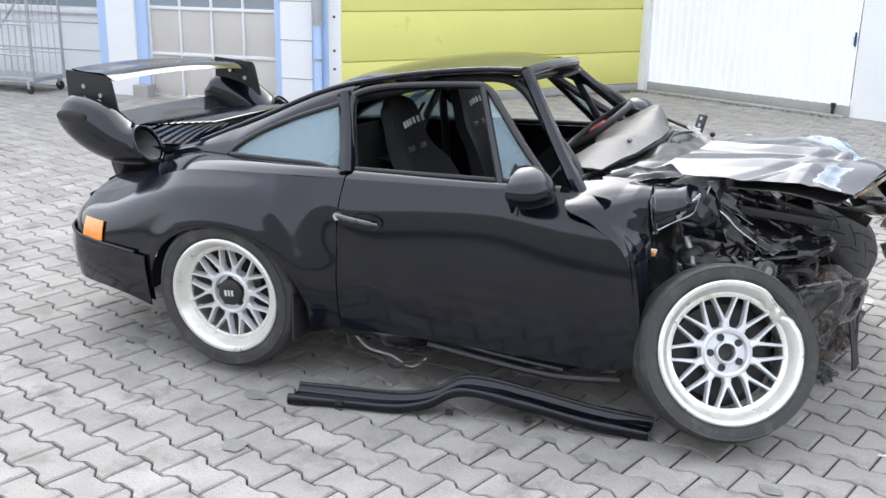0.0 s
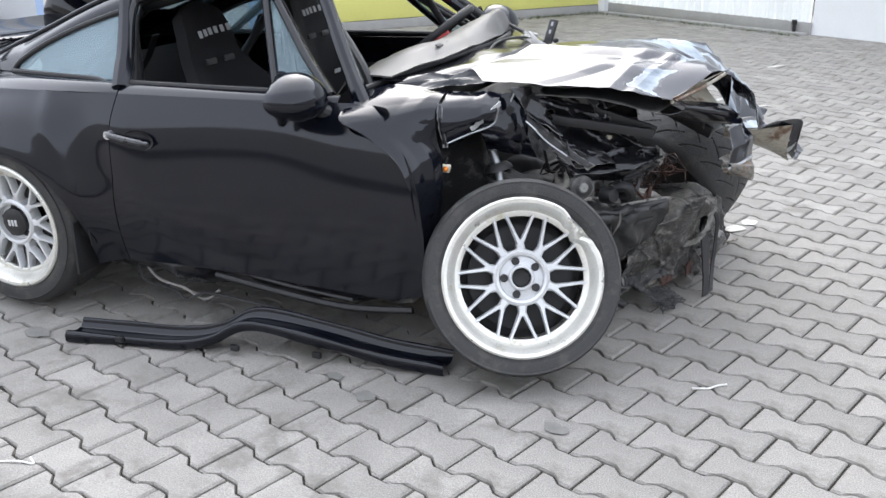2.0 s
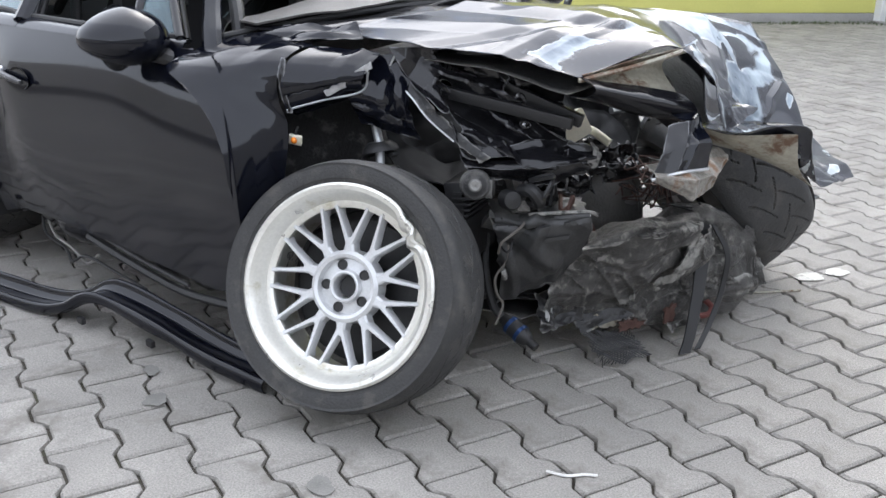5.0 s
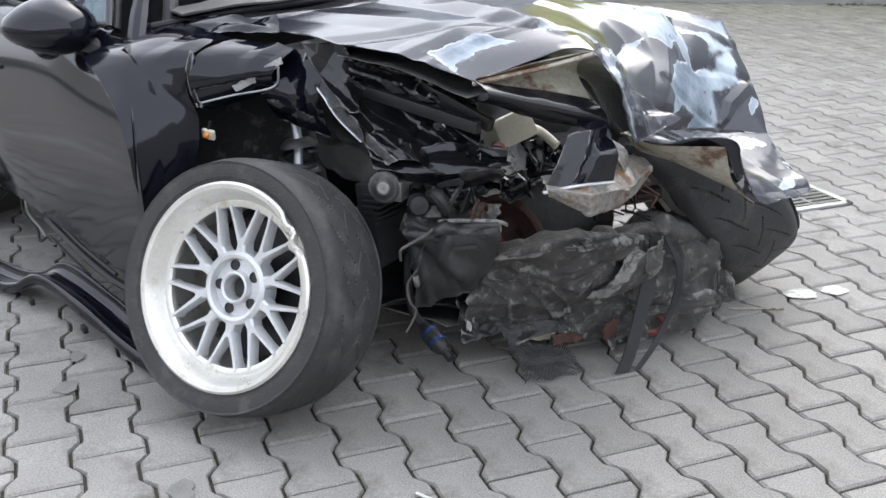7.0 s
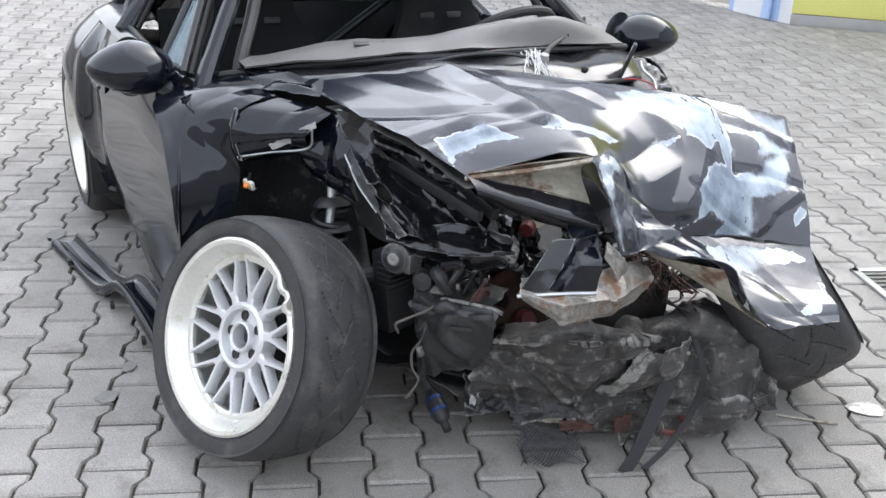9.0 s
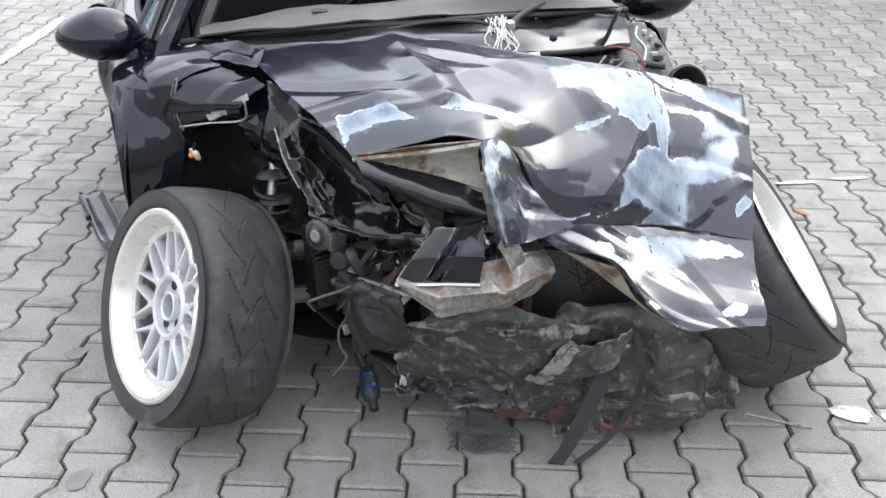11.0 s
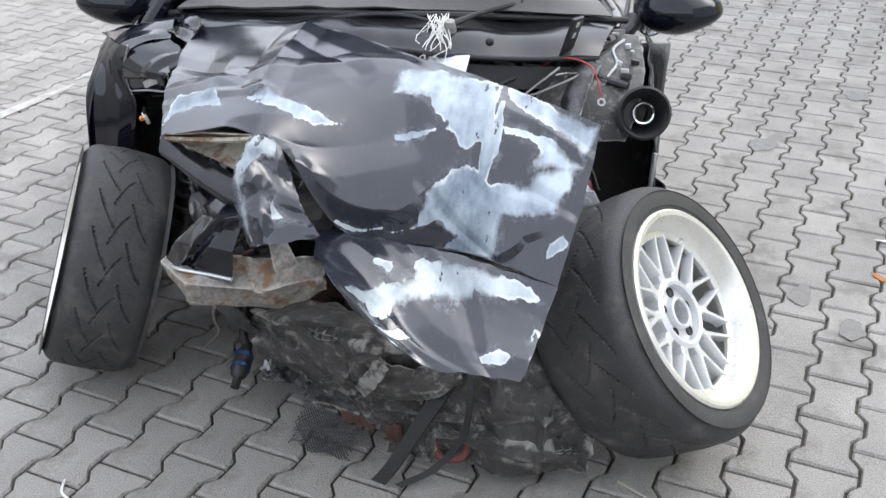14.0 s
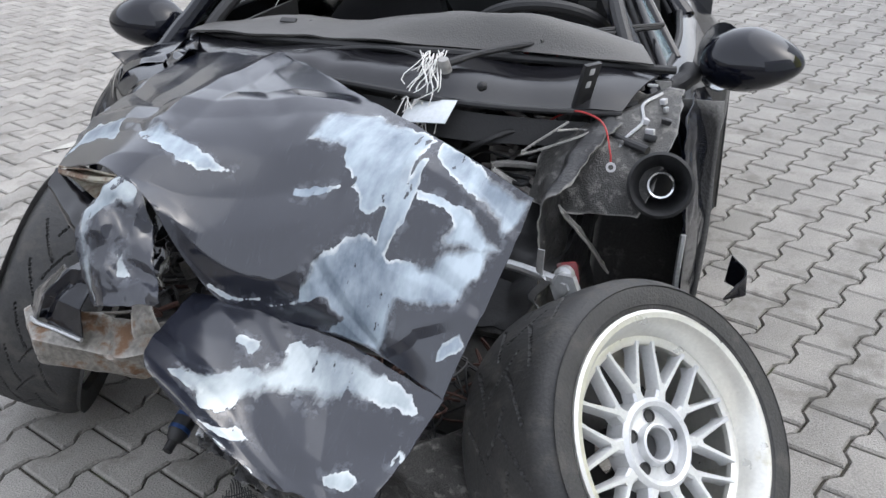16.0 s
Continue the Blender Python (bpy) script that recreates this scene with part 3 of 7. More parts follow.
def corrugated():
    """White trapezoid sheet on a low concrete kerb."""
    a, b = Vector((*YC, 0)), Vector((2.20, 7.80, 0))
    d = (b - a).normalized()
    n = Vector((-d.y, d.x, 0))
    ln = (b - a).length
    rib = 0.104
    pts = []
    s = 0.0
    while s < ln:
        for t, o in ((0, 0), (0.40, 0), (0.52, 0.018), (0.88, 0.018)):
            pts.append((s + t * rib, o))
        s += rib
    bm = bmesh.new()
    rows = [[bm.verts.new(a + d * x - n * o + Vector((0, 0, z))) for x, o in pts if x <= ln] for z in (0.10, 6.2)]
    for i in range(len(rows[0]) - 1):
        bm.faces.new((rows[0][i], rows[0][i + 1], rows[1][i + 1], rows[1][i]))
    bmesh.ops.solidify(bm, geom=bm.faces[:], thickness=0.006)
    w = tagged(part("wall_corrugated", bm, WHITE_SHEET, None, smooth=False), "white corrugated metal cladding above a stained concrete edge", "wall", kind="structure")
    k = part("plinth", box((ln, 0.16, 0.13), a + d * ln / 2 + n * 0.06 + Vector((0, 0, 0.065)), 0.01, Matrix.Rotation(math.atan2(d.y, d.x), 4, "Z")), PLINTH, w)
    post = part("corner_post", box((0.10, 0.10, 6.2), a + d * 0.03 - n * 0.05 + Vector((0, 0, 3.1)), 0.008, Matrix.Rotation(math.atan2(d.y, d.x), 4, "Z")), WHITE_WALL, w)
    foot = part("kerb_edge", box((ln, 0.10, 0.03), a + d * ln / 2 - n * 0.10 + Vector((0, 0, 0.012)), 0.008, Matrix.Rotation(math.atan2(d.y, d.x), 4, "Z")), PLINTH, w)
    return a, b, d, n


CA, CB, CD, CN = corrugated()
far_end = CB + CD * 7.0
wall_run("wall_white", (CB.x, CB.y), (far_end.x, far_end.y), 6.2, WHITE_WALL, "smooth white painted wall beside the cladding", 0.2, 0.0)


def bolt_latch():
    t = thing("gate_bolt", "dark drop bolt at the edge of the white cladding", "bolt", CB - CD * 0.02 - CN * 0.03 + Vector((0, 0, 0.84)))
    part("rod", tube([(0, 0, -0.06), (0, 0, 0.09)], 0.012, 8), SATIN, t)
    part("plate", box((0.05, 0.015, 0.09), (0, 0.01, 0), 0.003), BLUE_PAINT, t)
    t2 = thing("floor_bolt", "dark drop bolt standing on the plinth", "bolt", CB - CD * 0.16 - CN * 0.06 + Vector((0, 0, 0.0)))
    part("rod", tube([(0, 0, 0.0), (0, 0, 0.13)], 0.018, 8), SATIN, t2)
    part("cap", tube([(0, 0, 0.10), (0, 0, 0.15)], 0.028, 10), SATIN, t2)


bolt_latch()

# white building with the gate
GD = Vector((math.cos(radians(5.2)), math.sin(radians(5.2)), 0))
GN = Vector((-GD.y, GD.x, 0))
G0 = Vector((-5.42, 5.34, 0))


def facade_block(name, s0, s1, z0, z1, depth, out, m, label="", parent=None, bevel=0.006):
    c = G0 + GD * (s0 + s1) / 2 + GN * (depth / 2 - out) + Vector((0, 0, (z0 + z1) / 2))
    return part(name, box((s1 - s0, depth, z1 - z0), c, bevel, Matrix.Rotation(math.atan2(GD.y, GD.x), 4, "Z")), m, parent, label)


lw = tagged(facade_block("wall_white_left", -9.0, -0.60, 0, 6.2, 0.25, -0.35, WHITE_WALL), "white panel wall with a pale blue edge and window band", "wall", kind="structure")
for z in (0.45, 0.78):
    facade_block("joint_strip", -9.0, -0.62, z, z + 0.012, 0.02, -0.344, PLINTH, "", lw, 0)
facade_block("window_band", -2.6, -0.66, 0.98, 1.70, 0.02, -0.340, PANE, "window band", lw, 0.002)
facade_block("window_sill", -2.65, -0.62, 0.90, 0.97, 0.08, -0.28, ALU, "", lw)
facade_block("blue_edge", -0.64, 0.02, 0, 6.2, 0.66, 0.012, BLUE_PAINT, "pale blue painted edge", lw)
facade_block("pilaster", -0.50, -0.12, 0, 6.2, 0.1, 0.05, WHITE_WALL, "white painted pilaster", lw)
rw_ = tagged(facade_block("wall_white_pier", 1.73, 2.11, 0, 6.2, 0.3, 0.02, WHITE_WALL), "white pier between the gate and the yellow wall", "wall", kind="structure")
facade_block("blue_edge", 1.66, 1.73, 0, 6.2, 0.28, 0.012, BLUE_PAINT, "pale blue painted edge", rw_)
facade_block("blue_edge", 2.11, 2.30, 0, 6.2, 0.28, 0.012, BLUE_PAINT, "pale blue painted edge", rw_)
facade_block("white_return", 2.30, 2.46, 0, 6.2, 0.28, 0.006, WHITE_WALL, "", rw_)
for z in (0.30, 0.72, 1.14):
    facade_block("joint_strip", 1.73, 2.11, z, z + 0.010, 0.02, 0.026, PLINTH, "", rw_, 0)
for z in (0.42, 0.62, 0.98):
    facade_block("fixing", 2.36, 2.385, z, z + 0.025, 0.02, 0.016, SATIN, "dark fixing bolt", rw_, 0.003)
dp = thing("downpipe", "grey rain downpipe with a clamp on the white pier", "downpipe", G0 + GD * 2.205 - GN * 0.075)
part("pipe", tube([(0, 0, 0.90), (0, 0, 6.2)], 0.052, 16), GALV, dp)
part("clamp", tube([(0, 0, 0.90), (0, 0, 0.93)], 0.060, 16), GALV, dp)
part("lower_pipe", tube([(0, 0, 0.02), (0, 0, 0.90)], 0.042, 16), BLUE_PAINT, dp)
part("lower_clamp", tube([(0, 0, 0.52), (0, 0, 0.545)], 0.050, 16), GALV, dp)

gate = tagged(new("sectional_gate"), "closed beige sectional gate with white frames and a window row", "gate", kind="structure")
for r, (lo, hi) in enumerate(((0.02, 0.50), (0.50, 1.02), (1.02, 1.54), (1.54, 2.06), (2.06, 2.58), (2.58, 3.10))):
    for c in range(4):
        s0 = 0.03 + c * 0.405
        m_ = PANE if r == 2 else GATE
        facade_block("gate_pane" if r == 2 else "gate_panel", s0 + 0.012, s0 + 0.393, lo + 0.02, hi - 0.02, 0.03, -0.05, m_, "", gate, 0.004)
    facade_block("rail", 0.02, 1.66, hi - 0.018, hi + 0.018, 0.05, -0.03, ALU, "", gate)
for c in range(5):
    s0 = 0.03 + c * 0.405
    facade_block("mullion", s0 - 0.014, s0 + 0.014, 0.02, 3.1, 0.05, -0.028, ALU, "", gate)
facade_block("wall_over_gate", 0.02, 1.66, 3.1, 6.2, 0.25, 0.0, WHITE_WALL, "white wall over the gate")["kind"] = "structure"
facade_block("bumper_post", -0.14, 0.06, 0.0, 0.14, 0.16, 0.14, PLINTH, "concrete bumper stone")
bpy.data.objects["bumper_post"]["category"] = "bollard"
bpy.data.objects["bumper_post"]["label"] = "low concrete bumper stone beside the gate"
bpy.data.objects["wall_over_gate"]["category"] = "wall"


def cage_cart():
    """Galvanised mesh-sided trolley by the white wall."""
    c = thing("mesh_trolley", "galvanised mesh-sided trolley on rubber castors", "trolley", (-7.32, 4.98, 0))
    rot = Matrix.Rotation(radians(2), 4, "Z")
    L, W, H = 1.4, 0.5, 1.7
    part("deck", xf(box((L, W, 0.05), (0, 0, 0.17), 0.006), rot), GALV, c)
    for x in (-L / 2, L / 2):
        for y in (-W / 2, W / 2):
            part("post", xf(tube([(x, y, 0.15), (x, y, H)], 0.018, 8), rot), GALV, c)
            part("castor", xf(xf(lathe([(0.0, -0.018), (0.05, -0.018), (0.058, 0), (0.05, 0.018), (0.0, 0.018)], 18), axis_pose((x * 0.9, y, 0.058), (0, 1, 0))), rot), TRIM, c)
            part("castor_fork", xf(box((0.04, 0.05, 0.09), (x * 0.9, y, 0.105), 0.004), rot), GALV, c)
    for y in (-W / 2, W / 2):
        for z in (0.45, 0.8, 1.2, H):
            part("rail", xf(tube([(-L / 2, y, z), (L / 2, y, z)], 0.012, 6), rot), GALV, c)
        bm = bmesh.new()
        for i in range(1, 14):
            x = -L / 2 + L * i / 14
            tube([(x, y, 0.2), (x, y, H)], 0.004, 5, 0, bm)
        part("mesh_side", xf(bm, rot), GALV, c)
        part("brace", xf(tube([(-L / 2, y, 0.2), (L / 2, y, H)], 0.012, 6), rot), GALV, c)


cage_cart()

# plain walls added out of view to close the yard for reflections and bounce
wall_run("wall_back", (22.0, -13.0), (-22.0, -13.0), 5.0, PLINTH, "unseen plain grey wall added to close the yard", 0.3)
wall_run("wall_side", (16.0, 14.0), (16.0, -13.0), 4.5, PLINTH, "unseen plain grey side wall added to close the yard", 0.3)


# ---- the wrecked car: x ahead, y to its left ----
CAR = thing("wrecked_sports_car", "wrecked black sports coupe with crushed front and large rear wing", "car")
YM = [(-1.02, .50), (-.95, .68), (-.85, .79), (-.775, .85), (-.6, .905), (-.3, .955), (.03, .985), (.3, .965), (.5, .925), (.7, .898), (1.0, .868), (1.3, .846), (1.64, .825)]
YB = [(-1.02, .48), (-.85, .76), (-.6, .86), (-.32, .92), (.33, .90), (.45, .862), (.9, .855), (1.3, .83), (1.64, .80)]
YS = [(-1.02, .40), (-.85, .66), (-.64, .74), (-.2, .83), (.2, .845), (.5, .835), (1.1, .80), (1.36, .745), (1.64, .70)]
ZS = [(-1.02, .52), (-.85, .575), (-.64, .63), (-.4, .715), (-.2, .775), (.2, .80), (.5, .81), (1.1, .825), (1.64, .83)]
ZB = [(-1.02, .26), (-.7, .26), (-.33, .235), (.38, .20), (.49, .225), (.95, .24), (1.56, .215)]
AX, AZ, ARX, ARZ = 0.03, 0.30, 0.355, 0.295


def skew(x):
    """The far side stands askew to the near one."""
    return 2 * min(0.0, -.128 + .09 * (x - .05)) - .02


def half_width(x, z, dented=False):
    zs = cv(x, ZS)
    t = (z - 0.2) / (zs - 0.2)
    ym, yb, ys = cv(x, YM), cv(x, YB), cv(x, YS)
    y = cv(t, [(0, yb), (.36, ym), (.62, ym - .004), (.84, ym - .32 * (ym - ys)), (1, ys)])
    flare = math.exp(-((x - AX) / 0.40) ** 4) * math.exp(-((math.hypot((x - AX) / ARX, (z - AZ) / ARZ) - 1.06) / 0.16) ** 2) * 0.012
    y += flare
    if dented:
        mid = 0.36 + (0.77 - z) * 0.42
        y -= 0.026 * math.exp(-((x - mid) / 0.105) ** 2) * max(0, min(1, (z - 0.26) / 0.28)) * max(0, min(1, (0.83 - z) / 0.10))
        y += 0.009 * math.exp(-((x - mid + 0.120) / 0.040) ** 2) * max(0, min(1, (z - 0.4) / 0.1))
        y += 0.006 * noise.noise((x * 7, z * 7, 0.3)) * max(0, 1 - abs(x - 0.35) / 0.25)
    return y


def arch(x):
    q = 1 - ((x - AX) / ARX) ** 2
    return AZ + ARZ * math.sqrt(q) if q > 0 else 0


def side_panel(name, x0, x1, side, top, bottom, nx, nz, material, parent, label="", proud=0.0, dented=False, thick=0.004, extra=()):
    xs = sorted(set([x0 + (x1 - x0) * i / (nx - 1) for i in range(nx)] + list(extra)))
    grid = []
    for k in range(nz):
        s = k / (nz - 1)
        row = []
        for x in xs:
            lo, hi = bottom(x), top(x)
            z = lo + (hi - lo) * s
            row.append(Vector((x, side * (half_width(x, z, dented) + proud) + (skew(x) if side > 0 else 0), z)))
        grid.append(row)
    bm = grid_mesh(grid, 0)
    bmesh.ops.recalc_face_normals(bm, faces=bm.faces)
    if sum(f.normal.y * side for f in bm.faces) < 0:
        bmesh.ops.reverse_faces(bm, faces=bm.faces)
    bmesh.ops.solidify(bm, geom=bm.faces[:], thickness=thick)
    return part(name, bm, material, parent, label, angle=50)


def shoulder(x):
    return cv(x, ZS)


def body_low(x):
    return max(cv(x, ZB), arch(x))


def door_top(x):
    return min(cv(x, ZS), cv(x, [(1.30, .84), (1.38, .825), (1.48, .775), (1.56, .70), (1.61, .60), (1.635, .45)]))


ARCH_XS = [AX + ARX * math.cos(math.pi * i / 40) for i in range(41)] + [AX - ARX - 0.002, AX + ARX + 0.002]
WB_Y = [(-.9, .45), (-.64, .53), (-.35, .62), (-.09, .70), (.2, .75), (.5, .77), (1.1, .755), (1.30, .725)]
WB_Z = [(-.9, .60), (-.64, .70), (-.35, .80), (-.09, .822), (.2, .832), (.5, .838), (1.1, .842), (1.30, .845)]
ZC = [(-.75, .755), (-.6, .80), (-.3, .892), (0, 1.006), (.29, 1.135), (.6, 1.210), (.9, 1.240), (1.09, 1.232)]
YE = [(-.75, .48), (-.4, .58), (-.2, .61), (0, .60), (.29, .565), (.6, .56), (.9, .535), (1.09, .49)]
ZE = [(-.75, .735), (-.4, .812), (-.2, .88), (0, .965), (.29, 1.09), (.6, 1.165), (.9, 1.203), (1.09, 1.208)]
WT_Y = [(-.09, .695), (-.06, .69), (.05, .667), (.2, .637), (.36, .612), (.42, .60)]
WT_Z = [(-.09, .826), (-.06, .858), (.05, .925), (.2, .992), (.36, 1.048), (.42, 1.066)]


def lerp(a, b, t):
    return a + (b - a) * t


def bar(name, points, w, material, parent, n=16, label="", segs=10):
    return part(name, tube(points, w, segs, n), material, parent, label, angle=60)


def greenhouse(side, dented):
    """Quarter panel, door and window frames of one side."""
    body = CAR

    def S(x, y, z):
        k = max(0, (z - .84) / .36) if side > 0 else 0
        return (x - .08 * k, side * y + (skew(x) if side > 0 else 0), z - .055 * k)

    side_panel("quarter_panel", -1.02, .505, side, shoulder, body_low, 70, 26, PAINT, body, "dented black rear quarter panel" if dented else "", 0, dented, extra=ARCH_XS)
    # shoulder to window base
    xs = [-.9 + 1.405 * i / 40 for i in range(41)]
    part("quarter_shoulder", grid_mesh([[Vector(S(x, lerp(cv(x, YS), cv(x, WB_Y), t), lerp(cv(x, ZS), cv(x, WB_Z), t) + 0.012 * math.sin(math.pi * t))) for x in xs] for t in (0, .2, .4, .6, .8, 1)], 0.003), PAINT, body, angle=60)
    # pillar strip between roof edge and quarter window
    xs = [-.75 + 1.17 * i / 40 for i in range(41)]
    low = lambda x: (cv(x, WT_Y), cv(x, WT_Z)) if x > -.09 else (cv(x, WB_Y), cv(x, WB_Z))
    part("rear_pillar", grid_mesh([[Vector(S(x, lerp(cv(x, YE), low(x)[0], t) + 0.012 * math.sin(math.pi * t), lerp(cv(x, ZE), low(x)[1], t))) for x in xs] for t in (0, .25, .5, .75, 1)], 0.004), PAINT, body, angle=60)
    xs = [-.085 + .525 * i / 20 for i in range(21)]
    g = part("quarter_window", grid_mesh([[Vector(S(x, lerp(cv(x, WT_Y), cv(x, WB_Y), t) - 0.006, lerp(cv(x, WT_Z), cv(x, WB_Z), t))) for x in xs] for t in (0, .33, .66, 1)], 0.003), GLASS, body, "tinted quarter glass, pale with reflected sky put into its colour")
    g.visible_shadow = False
    loop = [S(x, cv(x, WT_Y) + .003, cv(x, WT_Z)) for x in (-.085, -.05, .05, .2, .36, .41)] + [S(.49, .775, .838)] + [S(x, cv(x, WB_Y) + .003, cv(x, WB_Z) + .003) for x in (.35, .15, 0, -.085)]
    part("window_seal", tube(loop, 0.010, 8, 60), TRIM, g)
    bar("roof_gutter", [S(x, cv(x, YE) + .004, cv(x, ZE) + .004) for x in (-.3, 0, .29, .6, .9, 1.07)], 0.010, PAINT, body, 30)
    part("door_pillar", tube([S(.385, .595, 1.085), S(.445, .69, .95), S(.50, .80, .815)], [.030, .032, .036], 10, 10), PAINT, body)
    # windscreen pillar
    part("windscreen_pillar", tube([S(1.085, .49, 1.208), S(1.16, .535, 1.10), S(1.27, .625, .95), S(1.37, .70, .825), S(1.44, .735, .74)], [.023, .023, .025, .028, .030], 10, 26), PAINT, body)
    # door
    door = side_panel("door", .512, 1.635, side, door_top, lambda x: cv(x, ZB) + cv(x, [(1.5, 0), (1.635, .03)]), 60, 24, PAINT, body, "glossy black door with an empty window" if dented else "black door", 0.004, dented)
    xs = [.512 + .80 * i / 20 for i in range(21)]
    part("door_shoulder", grid_mesh([[Vector(S(x, lerp(cv(x, YS) + .003, cv(x, WB_Y), t), lerp(cv(x, ZS), cv(x, WB_Z), t) + 0.010 * math.sin(math.pi * t))) for x in xs] for t in (0, .25, .5, .75, 1)], 0.003), PAINT, door, angle=60)
    frame_pts = [S(.515, .775, .835), S(.46, .69, .96), S(.425, .612, 1.065), S(.46, .59, 1.100), S(.60, .578, 1.130), S(.887, .568, 1.152), S(.965, .567, 1.140), S(1.03, .60, 1.08), S(1.15, .67, .955), S(1.275, .735, .845)]
    bar("window_frame", frame_pts, 0.015, PAINT_DUSTY, door, 60)
    bar("frame_seal", [(p[0], p[1] - side * .018, p[2] - .006) for p in map(Vector, frame_pts)], 0.012, TRIM, door, 60)
    part("window_divider", tube([S(.945, .568, 1.146), S(1.095, .765, .838)], .015, 10), PAINT_DUSTY, door)
    part("belt_seal", tube([S(.515, .782, .838), S(.9, .772, .845), S(1.28, .733, .848)], .010, 8, 16), TRIM, door)
    vent = bmesh.new()
    vv = [vent.verts.new(S(*p)) for p in ((.955, .569, 1.134), (1.03, .604, 1.072), (1.15, .674, .950), (1.265, .735, .852), (1.098, .762, .846))]
    vent.faces.new(vv)
    bmesh.ops.solidify(vent, geom=vent.faces[:], thickness=0.004)
    vp = part("vent_window", vent, GLASS, door, "tinted vent glass, pale with reflected sky put into its colour", smooth=False)
    vp.visible_shadow = False
    # recessed grip and handle
    hx, hz = 0.60, 0.674
    hy = half_width(hx, hz, dented)

    part("handle_recess", xf(lathe([(.001, -.004), (.03, -.002), (.038, .003), (.042, .006)], 24), Matrix.Translation(S(hx + .03, hy - .002, hz)) @ pose(0, 0, 0, 90 * side * -1, 0, 0) @ Matrix.Diagonal((1.5, .8, 1, 1))), SATIN, door)
    part("handle", tube([S(hx - .085, hy + .014, hz + .012), S(hx - .06, hy + .026, hz + .010), S(hx + .03, hy + .028, hz + .002), S(hx + .085, hy + .022, hz - .004)], [.010, .011, .010, .007], 8, 14), HANDLE, door, "worn dark door handle")
    part("lock", tube([S(hx - .085, hy, hz + .010), S(hx - .085, hy + .022, hz + .010)], .015, 12), CHROME, door)
    # mirror
    mz = .85 if side < 0 else .878
    bm = bmesh.new()
    bmesh.ops.create_uvsphere(bm, u_segments=32, v_segments=20, radius=1)
    for v in bm.verts:
        x, y, z = v.co
        # rounded nose ahead, flat behind, narrowing outwards
        if x < -.35:
            x = -.35 - (-.35 - x) * .12
        w = 1 - .28 * max(0, y) - 0.05 * min(0, y)
        zz = z * .072 * w
        if z < 0:
            zz *= .78
        v.co = Vector((1.225 + x * .10, side * (.872 + y * .122), mz + zz * 1.18 + y * .006))
    mir = part("mirror", bm, PAINT, door, "glossy black teardrop door mirror")
    part("mirror_foot", tube([S(1.235, .80, mz - .03), S(1.275, .775, mz - .05), S(1.30, .735, mz - .065)], [.030, .024, .034], 10, 8), PLASTIC, mir)
    part("mirror_glass", xf(lathe([(0, .0), (.055, .0), (.058, -.003)], 24), axis_pose(S(1.178, .868, mz), (-1, 0, 0)) @ Matrix.Diagonal((1, 1.5, 1, 1))), CHROME, mir)
    # liner behind the arch
    part("wheel_liner", sheet([[(AX + r * math.cos(a), side * y + (-.26 if side > 0 else 0), AZ - .02 + r * .93 * math.sin(a)) for a in [math.pi * (i / 12) for i in range(13)]] for y, r in ((.93, .37), (.80, .38), (.62, .38))], 30, 6, 0.003), TRIM, body)


OFFSET = Vector((.020, -.014, .013))
greenhouse(-1, True)
greenhouse(1, False)

# roof and engine cover
xs = [-.75 + 1.84 * i / 46 for i in range(47)]
roof = []
for k in range(21):
    f = -1 + k / 10
    g = max(0, f) * .8 + .1
    roof.append([Vector((x - .06 * g * max(0, (cv(x, ZE) - .84) / .36), (f * (cv(x, YE) + skew(x) / 2) + skew(x) / 2), cv(x, ZE) - .06 * g * max(0, (cv(x, ZE) - .84) / .36) + (cv(x, ZC) - cv(x, ZE)) * (1 - f * f) + 0.004 * noise.noise((x * 4, f * 2, 0)))) for x in xs])


def in_rear_window(u, v):
    x, f = -.75 + 1.84 * u, -1 + 2 * v
    return abs(f) < .72 and -.02 < x < .30


part("roof", grid_mesh(roof, 0.006, keep=lambda u, v: not in_rear_window(u, v)), PAINT, CAR, angle=60)
rg = part("rear_window", grid_mesh([[Vector((x, f * (cv(x, YE) + skew(x) / 2) + skew(x) / 2, cv(x, ZE) + (cv(x, ZC) - cv(x, ZE)) * (1 - f * f) - .006)) for x in (-.03, .06, .15, .24, .31)] for f in [-.74 + 1.48 * i / 10 for i in range(11)]], 0.004), GLASS, CAR)
rg.visible_shadow = False
part("windscreen_header", tube([(1.085, -.49, 1.205), (1.098, -.3, 1.210), (1.095, 0, 1.200), (1.06, .28, 1.178), (1.015, .42, 1.15)], .020, 10, 24), PAINT, CAR)
part("sun_visor_strip", sheet([[(1.07, -.46, 1.19), (1.08, 0, 1.185), (1.02, .46, 1.135)], [(1.0, -.46, 1.155), (1.0, 0, 1.15), (.95, .46, 1.10)]], 20, 5, 0.008, .003, 6), TRIM, CAR)
for y0 in (-.42,):
    part("sun_visor", xf(box((.14, .30, .018), (1.0, .22, 1.13), .008), Matrix.Identity(4)), TRIM, CAR)

